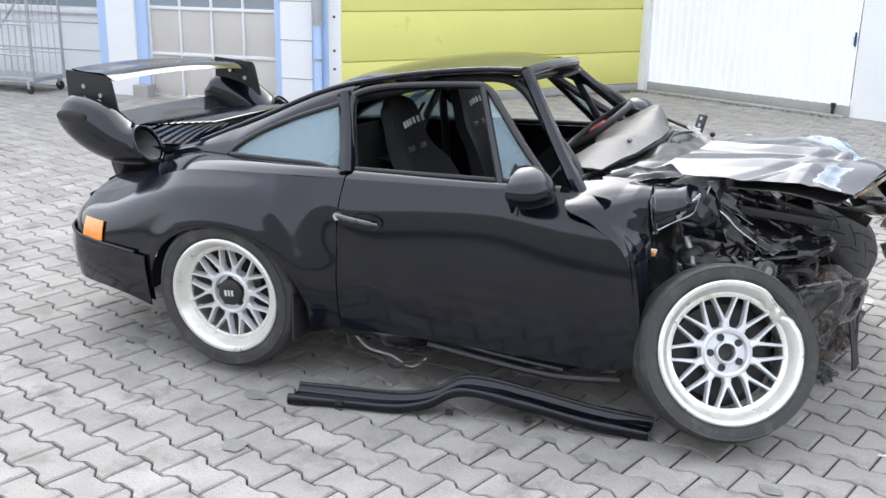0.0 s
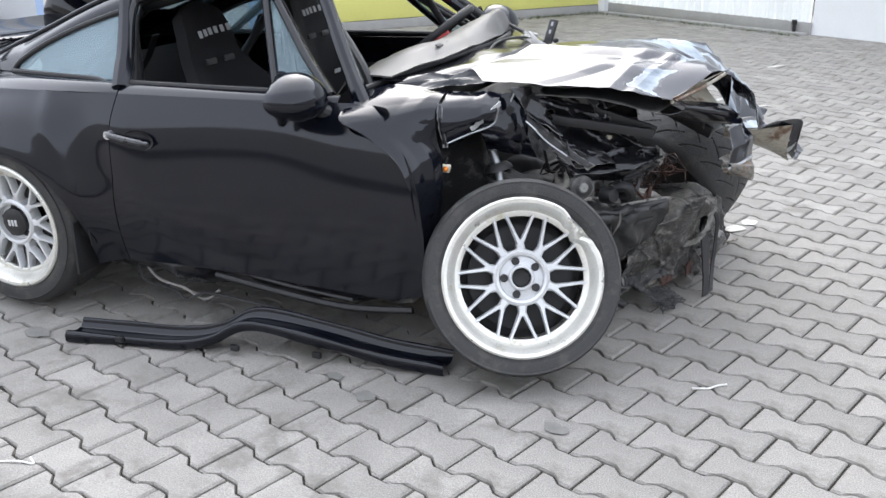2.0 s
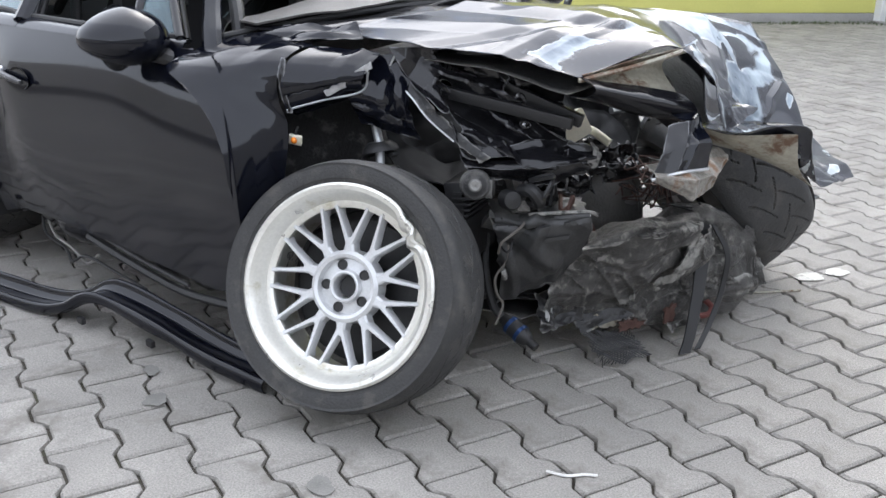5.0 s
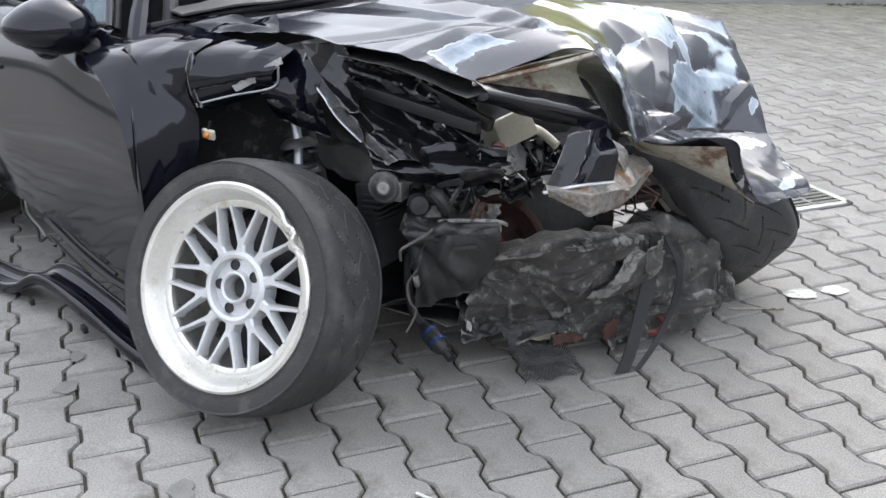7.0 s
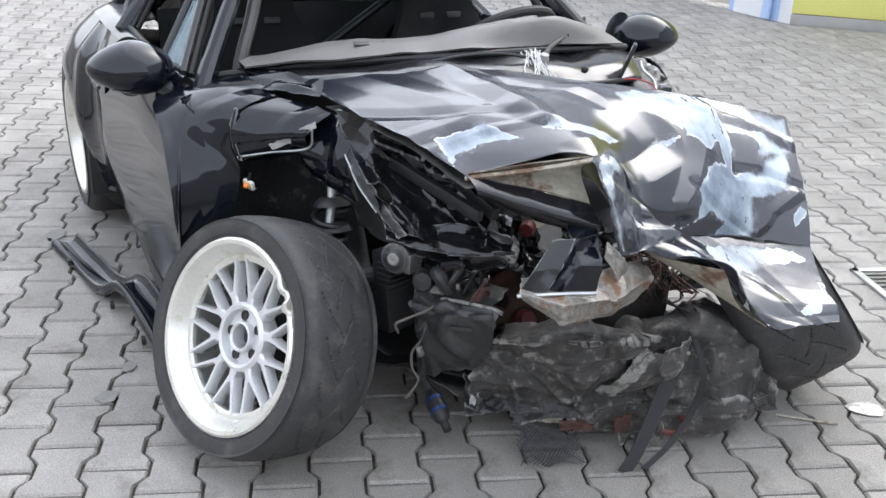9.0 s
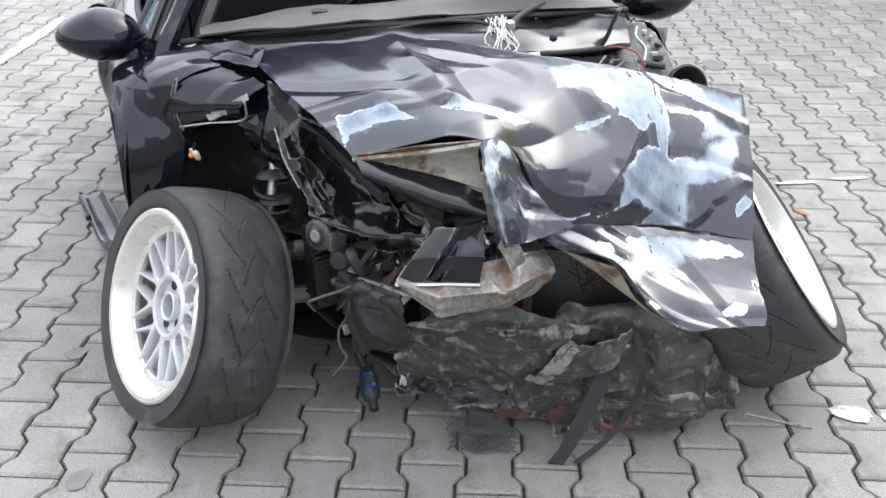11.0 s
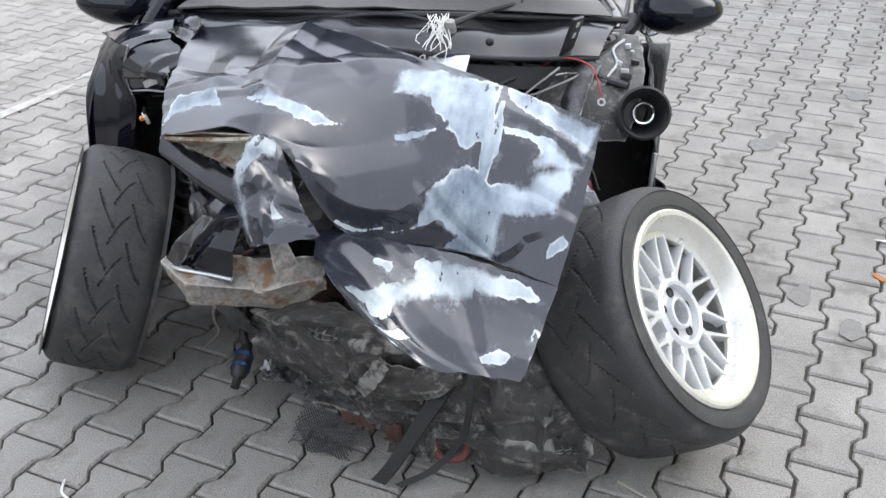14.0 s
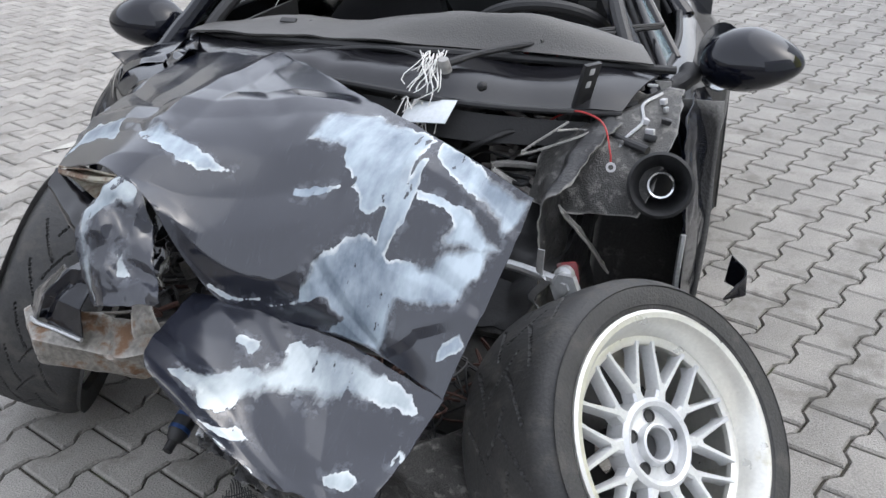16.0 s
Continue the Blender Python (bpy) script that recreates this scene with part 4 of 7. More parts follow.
# rear apron, bumper, lamps, floor
part("rear_apron", sheet([[(-1.02, -.5, z), (-1.08, -.3, z), (-1.095, -.12, z), (-1.08, .0, z), (-1.02, .06, z)] for z in (.26, .40, .52)], 24, 8, .004), PAINT, CAR)
part("engine_deck", sheet([[(-.9, -.45, .60), (-.95, -.18, .62), (-.9, .05, .60)], [(-.74, -.50, .74), (-.76, -.18, .765), (-.74, .10, .74)]], 20, 8, .004), PAINT, CAR)
part("tail_panel", sheet([[(-1.02, -.42, .52), (-1.08, -.18, .53), (-1.02, .02, .52)], [(-.9, -.5, .60), (-.95, -.18, .62), (-.9, .08, .60)]], 20, 6, .004), PAINT, CAR)
for side in (-1, 1):
    bump = side_panel("rear_bumper", -1.02, -.335, side, lambda x: .432 - .02 * (x + .4), lambda x: cv(x, [(-1.02, .25), (-.5, .235), (-.335, .215)]), 30, 8, PAINT, CAR, "", .016)
    part("bumper_seam", tube([(x, side * (half_width(x, .44) + .012) + (skew(x) if side > 0 else 0), .438 - .02 * (x + .4)) for x in (-1.0, -.9, -.8, -.7, -.6, -.5, -.40)], .006, 6, 24), TRIM, bump)
    lampm = side_panel("turn_signal", -.735, -.60, side, lambda x: .525 + .03 * (x + .7), lambda x: .447, 12, 8, AMBER, CAR, "amber wrap-around turn signal", .010)
part("floor_pan", box((2.2, 1.30, .10), (.45, -.08, .22), .02), GRIME_DARK, CAR)
part("front_underside", sheet([[(1.54, -.60, .17), (1.56, 0, .16), (1.54, .66, .17)], [(1.80, -.48, .15), (1.84, 0, .13), (1.82, .62, .15)], [(2.00, -.27, .20), (2.10, .0, .14), (2.18, .56, .12)]], 40, 30, .004, .012, 6, 78, .008, .008), TRIM, CAR, "dirty underside of the front")
part("rear_axle_tube", tube([(.03, -.72, .32), (.03, .50, .32)], .05, 10), GRIME_DARK, CAR)
for side in (-1, 1):
    part("mudflap", xf(box((.012, .16, .19), (.335, side * .865 - (.22 if side > 0 else 0), .265), .004), Matrix.Identity(4)), TRIM, CAR)
part("sill", sheet([[(.40, -.84, .24), (.8, -.83, .235), (1.2, -.80, .23), (1.56, -.77, .24)], [(.42, -.80, .175), (.8, -.79, .17), (1.2, -.76, .165), (1.52, -.73, .18)], [(.44, -.70, .16), (.8, -.70, .15), (1.2, -.68, .15), (1.5, -.66, .16)]], 50, 10, .003, .012, 9, 3, .010, .006), TORN, CAR)
part("sill_trim", tube([(.86, -.845, .215), (1.1, -.84, .19), (1.35, -.825, .17), (1.58, -.80, .185)], .012, 6, 24), TRIM, CAR)
part("sill_strip", tube([(.92, -.85, .245), (1.15, -.845, .22), (1.38, -.83, .20)], .006, 6, 20), TRIM, CAR)
part("brake_line", tube([(.50, -.82, .21), (.53, -.83, .14), (.66, -.83, .12), (.72, -.84, .095), (.80, -.83, .13), (1.0, -.83, .125), (1.15, -.83, .12)], .0045, 6, 50), TRIM, CAR)
part("brake_pipe", tube([(.53, -.82, .20), (.60, -.83, .15), (.70, -.83, .135), (.78, -.82, .10), (.84, -.81, .14)], .005, 6, 30), GRIME, CAR)
part("exhaust_opening", xf(lathe([(.052, -.05), (.052, 0), (.060, .004), (.064, 0)], 24), axis_pose((.43, -.852, .262), (0, -1, 0))), SATIN, CAR)

# rear wing
wing = part("spoiler_deck", sheet([[(-.34, -.58, .81), (-.34, -.10, .882), (-.34, .36, .81)], [(-.60, -.61, .80), (-.60, -.11, .845), (-.60, .38, .80)], [(-.80, -.61, .825), (-.82, -.11, .845), (-.80, .38, .825)], [(-.97, -.61, .875), (-1.02, -.11, .872), (-.97, .38, .875)]], 30, 24, .02), PAINT, CAR, "glossy black whale-tail deck")
for k in range(11):
    x = -.38 - k * .038
    part("grille_slat", box((.022, .62, .010), (x, -.11, .890 - .0042 * k), .003, pose(0, 0, 0, 0, 16, 0)), PAINT, wing)
for side in (-1, 1):
    rows = []
    for x, zc_, h, w, yc in ((-.54, .818, .075, .080, .655), (-.57, .815, .082, .090, .66), (-.66, .825, .100, .10, .665), (-.77, .865, .110, .095, .665), (-.88, .905, .10, .085, .66), (-.965, .935, .07, .06, .65), (-.985, .94, .03, .03, .645)):
        yc = yc if side < 0 else yc - .22
        zc_ = zc_ if side < 0 else zc_ - .02
        rows.append([(x + math.sin(a) * (-.045 if x > -.6 else .0 if x > -.7 else .035), side * (yc + w * math.cos(a) * (1 if abs(math.cos(a)) < .95 else .96)), zc_ + h * math.sin(a)) for a in [2 * math.pi * i / 14 for i in range(15)]])
    duct = part("wing_duct", sheet(rows, 36, 26, .006), PAINT, wing, "hollow scooped wing end")
    # near-black cone puts the shade inside the hollow duct into its colour
    part("duct_throat", sheet([[(-.545 - .045 * math.sin(a), -.657 + .068 * math.cos(a) if side < 0 else (.437 + .068 * math.cos(a)), .818 + .062 * math.sin(a)) for a in [2 * math.pi * i / 14 for i in range(15)]], [(-.70, -.657 if side < 0 else .437, .83)] * 15], 30, 6, .002), INK_AND_HOLES, wing)
    part("duct_rim", tube([(-.538 - .045 * math.sin(a), side * (.655 if side < 0 else .435) + side * .079 * math.cos(a), .818 + .073 * math.sin(a)) for a in [2 * math.pi * i / 24 for i in range(25)]], .007, 8), PAINT, wing)
    part("vent_cover", xf(lathe([(0, 0.002), (.030, .003), (.036, 0)], 24), axis_pose((-.86, -.752 if side < 0 else .53, .925), (0, side, 0)) @ Matrix.Diagonal((2.2, .75, 1, 1))), SATIN, wing)
    plate = part("end_plate", xf(slab([(-.98, .945), (-.985, 1.105), (-.75, 1.088), (-.735, 1.06), (-.70, .90)], .012, .003), Matrix.Translation((0 if side < 0 else .05, -.625 if side < 0 else .40, 0 if side < 0 else -.022)) @ Matrix(((1, 0, 0, 0), (0, 0, -1, .006), (0, 1, 0, 0), (0, 0, 0, 1)))), SATIN, wing, "flat black end plate with bright bolts")
    for bx, bz in ((-.88, 1.04), (-.79, 1.005)):
        part("bolt", tube([(bx + (.05 if side > 0 else 0), -.612 if side < 0 else .38, bz - (.022 if side > 0 else 0)), (bx + (.05 if side > 0 else 0), -.642 if side < 0 else .415, bz - (.022 if side > 0 else 0))], .011, 8), CHROME, plate)
blade = []
for k in range(13):
    f = -1 + k / 6
    z0 = 1.062 + .02 * (1 - f * f) - .02 * f
    blade.append([(-.72, (.51 * f - .115), z0 - .012), (-.78, (.51 * f - .115), z0 + .016), (-.88, (.51 * f - .115), z0 + .020), (-.96, (.51 * f - .115), z0 + .028), (-.88, (.51 * f - .115), z0 + .004), (-.78, (.51 * f - .115), z0 - .006), (-.72, (.51 * f - .115), z0 - .013)])
part("wing_blade", sheet(blade, 26, 24, 0), PAINT, wing, "curved black upper wing blade")
part("wing_stem", sheet([[(-.40, -.50, .78), (-.75, -.52, .64), (-.86, -.50, .62)], [(-.45, -.58, .82), (-.75, -.58, .78), (-.85, -.58, .82)]], 12, 8, .004), PAINT, CAR)
part("wing_stem", sheet([[(-.40, .28, .78), (-.75, .28, .64), (-.86, .26, .62)], [(-.45, .34, .82), (-.75, .34, .78), (-.85, .34, .82)]], 12, 8, .004), PAINT, CAR)


# ---- wheels ----
OFFSET = Vector((0, 0, 0))


def tyre_mesh(R, W, rim, offset):
    """Worn semi-slick tyre about z; outer bead at z = offset."""
    z0, z1 = offset, offset - W
    prof = [(rim - .004, z0 - .006), (rim + .006, z0 + .004), (rim + .012, z0 + .006), (rim + .014, z0 + .009), (rim + .03, z0 + .012), (rim + .048, z0 + .011), (rim + .050, z0 + .013), (R - .034, z0 + .007), (R - .019, z0 - .002), (R - .0095, z0 - .013), (R - .0045, z0 - .026)]
    first, n = len(prof), 40
    for k in range(n + 1):
        t = k / n
        prof.append((R + .004 * math.sin(math.pi * t) - .003, z0 - .036 - (W - .072) * t))
    prof += [(R - .0045, z1 + .026), (R - .0095, z1 + .013), (R - .019, z1 + .002), (rim + .05, z1 - .008), (rim - .004, z1 + .006)]

    def warp(a, k, r, h):
        if first <= k <= first + n:
            t = (k - first) / n
            r += .0012 * noise.noise((math.cos(a) * 9, math.sin(a) * 9, t * 5)) + .0008 * noise.noise((math.cos(a) * 40, math.sin(a) * 40, t * 14))
            # long curved cuts, worn shallow
            turn = a * 18 / (2 * math.pi)
            for lo, hi, bend, start in ((.04, .40, 1.5, 0), (.30, .62, -1.3, .45), (.60, .96, 1.5, .2)):
                if lo < t < hi:
                    u = (t - lo) / (hi - lo)
                    if (turn + start + bend * u * (1 - .35 * u)) % 1 < .060:
                        r -= .0055
        return r, h

    return lathe(prof, 540, True, None, warp)


def arm_mesh(a0, r0, z0, a1, r1, z1, widths):
    """A flat-topped alloy arm between two places on the wheel face; widths: (share of the way, half width, half depth)."""
    p0 = Vector((r0 * math.cos(a0), r0 * math.sin(a0), z0))
    p1 = Vector((r1 * math.cos(a1), r1 * math.sin(a1), z1))
    s = (p1 - p0).normalized().cross(Vector((0, 0, 1))).normalized()
    bm = bmesh.new()
    rings = []
    for t, w, h in widths:
        c = p0.lerp(p1, t)
        rings.append([bm.verts.new(c + s * (w * x) + Vector((0, 0, h * z))) for x, z in ((-1.25, -1.6), (1.25, -1.6), (1, .15), (.62, .42), (-.62, .42), (-1, .15))])
    for r, q in zip(rings, rings[1:]):
        for i in range(6):
            bm.faces.new((r[i], r[(i + 1) % 6], q[(i + 1) % 6], q[i]))
    bm.faces.new(rings[0][::-1])
    bm.faces.new(rings[-1])
    return bm


def wheel(at, out, R, W, rim, dish, spin=0.0, cap=False, dent=None, label=""):
    """Deep-dished lattice wheel; at: the middle of the outer lip; out: the axle's way outwards."""
    prof = [(rim - .030, -.030), (rim - .020, -.006), (rim - .012, .004), (rim - .002, .006), (rim + .004, .002), (rim + .004, -.012), (rim - .006, -.020), (rim - .010, -W + .02), (rim - .028, -W + .02), (rim - .034, -.10), (rim - .034, -dish - .012), (rim - .052, -dish - .006), (rim - .052, -dish + .006), (rim - .046, -dish + .010), (rim - .036, -dish + .010)]

    def warp(a, k, r, h):
        if dent and k < 6:
            d = math.exp(-((math.degrees(a) - dent + 180) % 360 - 180) ** 2 / 160)
            r -= .021 * d * (1 + .35 * math.sin(a * 23 + 1))
            h -= .016 * d * (1 + .5 * math.sin(a * 31))
        return r, h

    w = part("wheel", lathe(prof, 120, True, None, warp), LIP, CAR, label)
    w.matrix_world = axis_pose(at, out, spin)
    part("tyre", tyre_mesh(R, W, rim, -.006), TYRE, w, "worn black low-profile tyre")
    hz = -dish
    hub = part("hub", lathe([(.030, hz - .06), (.030, hz + .004), (.034, hz + .008), (.038, hz + .006), (.041, hz - .010), (.066, hz - .012), (.070, hz + .006), (.078, hz + .009), (.087, hz + .002), (.090, hz - .04), (.03, hz - .06)], 60), ALLOY, w, "silver five-bolt hub")
    for k in range(5):
        a = 2 * math.pi * (k + .25) / 5
        # flat dark disc drawn for the shaded bolt hole
        part("bolt_hole", xf(lathe([(0, .0), (.0095, .0), (.0105, .003), (.0125, .003), (.013, -.003)], 14), Matrix.Translation((.0535 * math.cos(a), .0535 * math.sin(a), hz - .0100))), INK_AND_HOLES, hub)
    for k in range(10):
        c = 2 * math.pi * k / 10
        part("web", arm_mesh(c, .072, hz - .004, c, .118, hz - .002, ((0, .019, .016), (.45, .0125, .016), (1, .0095, .016))), ALLOY, w)
        for way in (-1, 1):
            part("spoke", arm_mesh(c + way * .010, .100, hz - .0025, c + way * .212, rim - .046, hz + .004, ((0, .0078, .016), (.3, .0060, .015), (.8, .0046, .015), (1, .0060, .020))), ALLOY, w)
    part("brake_disc", lathe([(.05, -W + .05), (.165, -W + .05), (.165, -W + .080), (.05, -W + .080)], 40, True), SATIN, w)
    part("dust_shield", lathe([(.04, -W + .030), (.19, -W + .030), (.195, -W + .034), (.19, -W + .038), (.04, -W + .038)], 40, True), TRIM, w)
    if cap:
        part("centre_cap", lathe([(0, hz + .012), (.030, hz + .012), (.040, hz + .010), (.052, hz + .004), (.054, hz - .01)], 40), SATIN, w, "dark round centre cap with pale bars")
        for dx in (-.015, 0, .015):
            part("cap_bar", box((.010, .024, .002), (dx, 0, hz + .0135), .001), ALLOY, w)
    else:
        # dark disc drawn for the shade in the centre bore
        part("bore_shade_disc", lathe([(0, hz - .030), (.026, hz - .030), (.028, hz - .05)], 20), INK_AND_HOLES, w)
    return w


FR_OUT = Vector((.359, -.866, .348)).normalized()
wheel((1.962, -.799, .362), FR_OUT, .307, .22, .2415, .05, 20, False, 20, "silver lattice wheel with a bent polished lip")
# solid dark lump gives the torn hole its shade
part("tyre_cut", blob((2.180, -.654, .424), (.013, .010, .006), .4, 4, 3, 5), INK_AND_HOLES, CAR, "torn hole in the tyre tread, its shade drawn as a dark lump")
FL_OUT = Vector((.356, .716, .601)).normalized()
wheel((2.144, .879, .420), FL_OUT, .318, .255, .240, .055, 50, False, None, "silver lattice wheel splayed out and leaning")
wheel((.055, -.977, .328), (.05, -1, -.02), .312, .28, .229, .05, 5, True, None, "silver lattice wheel with a dark centre cap")
wheel((.055, .705, .320), (-.09, 1, .0), .312, .28, .229, .05, 0, True, None, "silver lattice wheel with a dark centre cap")


# ---- cabin ----
OFFSET = Vector((.016, -.005, .015))


def seat(y):
    s = part("bucket_seat", sheet([[(.74, y - .22, .42), (.68, y, .40), (.74, y + .22, .42)], [(.72, y - .24, .62), (.62, y, .60), (.72, y + .24, .62)], [(.66, y - .215, .76), (.58, y, .76), (.66, y + .215, .76)], [(.58, y - .155, .86), (.54, y, .87), (.58, y + .155, .86)], [(.55, y - .135, .95), (.52, y, .96), (.55, y + .135, .95)], [(.52, y - .115, 1.02), (.50, y, 1.035), (.52, y + .115, 1.02)], [(.50, y - .065, 1.05), (.49, y, 1.062), (.50, y + .065, 1.05)]], 28, 44, .045), FABRIC, CAR, "black fabric bucket seat with pale lettering bars")
    part("seat_cushion", sheet([[(.64, y - .24, .44), (.64, y, .38), (.64, y + .24, .44)], [(.89, y - .25, .46), (.89, y, .39), (.89, y + .25, .46)], [(1.12, y - .24, .42), (1.14, y, .40), (1.12, y + .24, .42)]], 20, 16, .08), FABRIC, s)
    for k, w in enumerate((.022, .020, .022, .022, .022, .024)):
        part("letter_bar", xf(box((.003, w * .9, .026), (0, 0, 0), .001), Matrix.Translation((.562 + .004 * abs(k - 2.5), y - .085 + k * .034, .955 + k * .002)) @ pose(0, 0, 0, 0, -20, 0)), PALE, s)
    for yy in (-.07, .07):
        # solid dark block, coloured as the shade in the belt opening
        part("belt_slot", xf(box((.01, .06, .022), (0, 0, 0), .004), Matrix.Translation((.588, y + yy * .8, .855)) @ pose(0, 0, 0, 0, -14, 0)), INK_AND_HOLES, s)
    part("lap_mark", box((.003, .05, .018), (.665, y + .02, .70), .001), PALE, s)


seat(-.36)
seat(.36)
for side in (-1, 1):
    part("roll_bar", tube([(.40, side * .60 - (.14 if side > 0 else 0), .25), (.38, side * .575 - (.14 if side > 0 else 0), .80), (.36, side * .50 - (.14 if side > 0 else 0), 1.05), (.36, -.06, 1.085)], .02, 10, 26), SATIN, CAR)
    part("roll_bar", tube([(.37, side * .50 - (.14 if side > 0 else 0), 1.05), (.75, side * .48, 1.145), (1.02 - (.05 if side > 0 else 0), side * .445, 1.16 - (.055 if side > 0 else 0)), (1.20, side * .52, 1.0), (1.36, side * .61, .82), (1.40, side * .62, .5)], .02, 10, 36), SATIN, CAR)
    part("roll_bar", tube([(.36, side * .46, 1.05), (.05, side * .46, .82), (-.15, side * .46, .66)], .018, 10), SATIN, CAR)
    part("harness_strap", sheet([[(.30, side * .36 - .02, .93), (.22, side * .36 - .02, .80), (.05, side * .36 - .02, .66)], [(.30, side * .36 + .02, .93), (.22, side * .36 + .02, .80), (.05, side * .36 + .02, .66)]], 12, 3, .004), TRIM, CAR)
    part("door_card", sheet([[(.55, side * .76, .80), (1.25, side * .70, .81)], [(.55, side * .74, .3), (1.3, side * .70, .3)]], 6, 6, .01), DASH if side < 0 else TRIM, CAR)
part("roll_bar", tube([(.36, .46, 1.04), (.40, -.50, .40)], .018, 10), SATIN, CAR)
part("roll_bar", tube([(1.02, -.445, 1.155), (1.02, 0, 1.145), (.97, .445, 1.10)], .018, 10, 16), SATIN, CAR)
part("roll_bar", tube([(.98, .44, 1.15), (1.16, .56, .82)], .016, 10), SATIN, CAR)
for yy in (-.20, .22):
    part("tape_wrap", tube([(.365, yy - .05, 1.088), (.365, yy + .05, 1.088)], .024, 10), YELLOW_TAPE, CAR)
part("cabin_floor", box((1.5, 1.4, .02), (.65, 0, .285), .004), TRIM, CAR)
part("rear_bulkhead", sheet([[(.0, -.62, .80), (.0, 0, .82), (.0, .62, .80)], [(.10, -.62, .45), (.08, 0, .45), (.10, .62, .45)]], 10, 6, .01), TRIM, CAR)
part("firewall", sheet([[(1.36, -.70, .84), (1.47, 0, .88), (1.36, .70, .85)], [(1.40, -.72, .5), (1.45, 0, .5), (1.40, .72, .5)], [(1.42, -.72, .2), (1.42, 0, .2), (1.42, .72, .2)]], 24, 14, .006, .008, 5), GRIME_DARK, CAR)
dash = part("dashboard", sheet([[(1.42, -.60, .888), (1.50, -.30, .918), (1.53, 0, .928), (1.49, .30, .925), (1.39, .66, .895)], [(1.34, -.60, .895), (1.41, -.30, .940), (1.45, 0, .962), (1.44, .30, 1.008), (1.33, .62, .925)], [(1.26, -.58, .875), (1.31, -.30, .915), (1.33, 0, .925), (1.34, .26, .955), (1.26, .60, .90)], [(1.20, -.58, .80), (1.22, -.30, .84), (1.23, 0, .84), (1.20, .26, .88), (1.17, .60, .82)]], 44, 26, .006, .008, 6, 5, .004), DASH, CAR, "grey vinyl dashboard lifted and creased")
for k in range(7):
    # dark blocks on the vinyl, coloured as shaded vent openings
    part("vent_slot", xf(box((.016, .045, .004), (0, 0, 0), .001), Matrix.Translation((1.462 - abs(k - 3) * .006, -.27 + k * .085, .943)) @ pose(0, 0, 0, 0, 25, 0)), INK_AND_HOLES, dash)
sw = part("steering_wheel", xf(lathe([(.175 + .016 * math.cos(a), .016 * math.sin(a)) for a in [2 * math.pi * i / 10 for i in range(10)]], 60, True), axis_pose((1.169, .328, .885), (-.62, -.12, .78))), TRIM, CAR, "black three-spoke steering wheel")
for a in (90, 210, 330):
    part("wheel_spoke", xf(box((.015, .15, .008), (0, .09, -.01), .003), axis_pose((1.169, .328, .885), (-.62, -.12, .78), a)), SATIN, sw)
part("wheel_boss", xf(lathe([(0, .01), (.04, .008), (.05, -.01), (.045, -.06), (0, -.06)], 30), axis_pose((1.169, .328, .885), (-.62, -.12, .78))), RED, sw, "red wheel boss")
part("steering_column", tube([(1.17, .34, .885), (1.38, .36, .75)], .035, 12), TRIM, CAR)


# ---- crushed front ----
OFFSET = Vector((-.018, 0, -.009))
HOOD_SIZE, NOSE_SIZE = (1.20, 0.60), (0.55, 0.30)
strip_patch = [(.18, .65), (.20, .65), (.24, .57), (.27, .57), (.33, .56), (.38, .56), (.42, .54), (.37, .62), (.33, .67), (.28, .70), (.22, .72)]
corner_patch = [(.01, .80), (.03, .65), (.13, .58), (.15, .78), (.09, .77), (.03, .84), (0, .94)]
rear_patch = [(.51, .32), (.51, .16), (.59, .05), (.71, 0), (.76, 0), (.76, .20), (.77, .33), (.73, .35), (.68, .42), (.67, .38), (.61, .33), (.59, .27), (.56, .29)]
upright_patch = [(.75, .13), (.77, .08), (.78, .19), (.775, .41), (.76, .48), (.73, .51), (.725, .43), (.73, .34)]
slant_patch = [(.57, .92), (.61, .84), (.63, .63), (.67, .48), (.72, .41), (.76, .46), (.86, .43), (.87, .35), (.90, .32), (.97, .24), (.97, .39), (.94, .53), (.87, .59),
               (.81, .62), (.80, .70), (.81, .89), (.81, 1), (.68, 1), (.70, .84), (.66, .78), (.63, .87), (.59, .94)]
lobe_patch = [(.77, .23), (.81, .20), (.89, .19), (.94, .23), (.99, .25), (.95, .33), (.91, .33), (.87, .38), (.85, .32), (.87, .27), (.84, .25), (.78, .27)]
rim_patch = [(.76, 0), (.86, 0), (.97, .03), (1, 0), (1, .13), (.97, .24), (.95, .16), (.91, .14), (.84, .13), (.77, .09)]
scrape_patch = [(.53, .46), (.59, .39), (.66, .32), (.67, .34), (.58, .44), (.54, .48)]
edge_patch = [(.97, .61), (1, .68), (.96, .80), (.94, .87), (.94, .76)]
tear_patch = [(.46, 1), (.52, .98), (.57, .91), (.58, .87), (.53, .94), (.47, .97)]
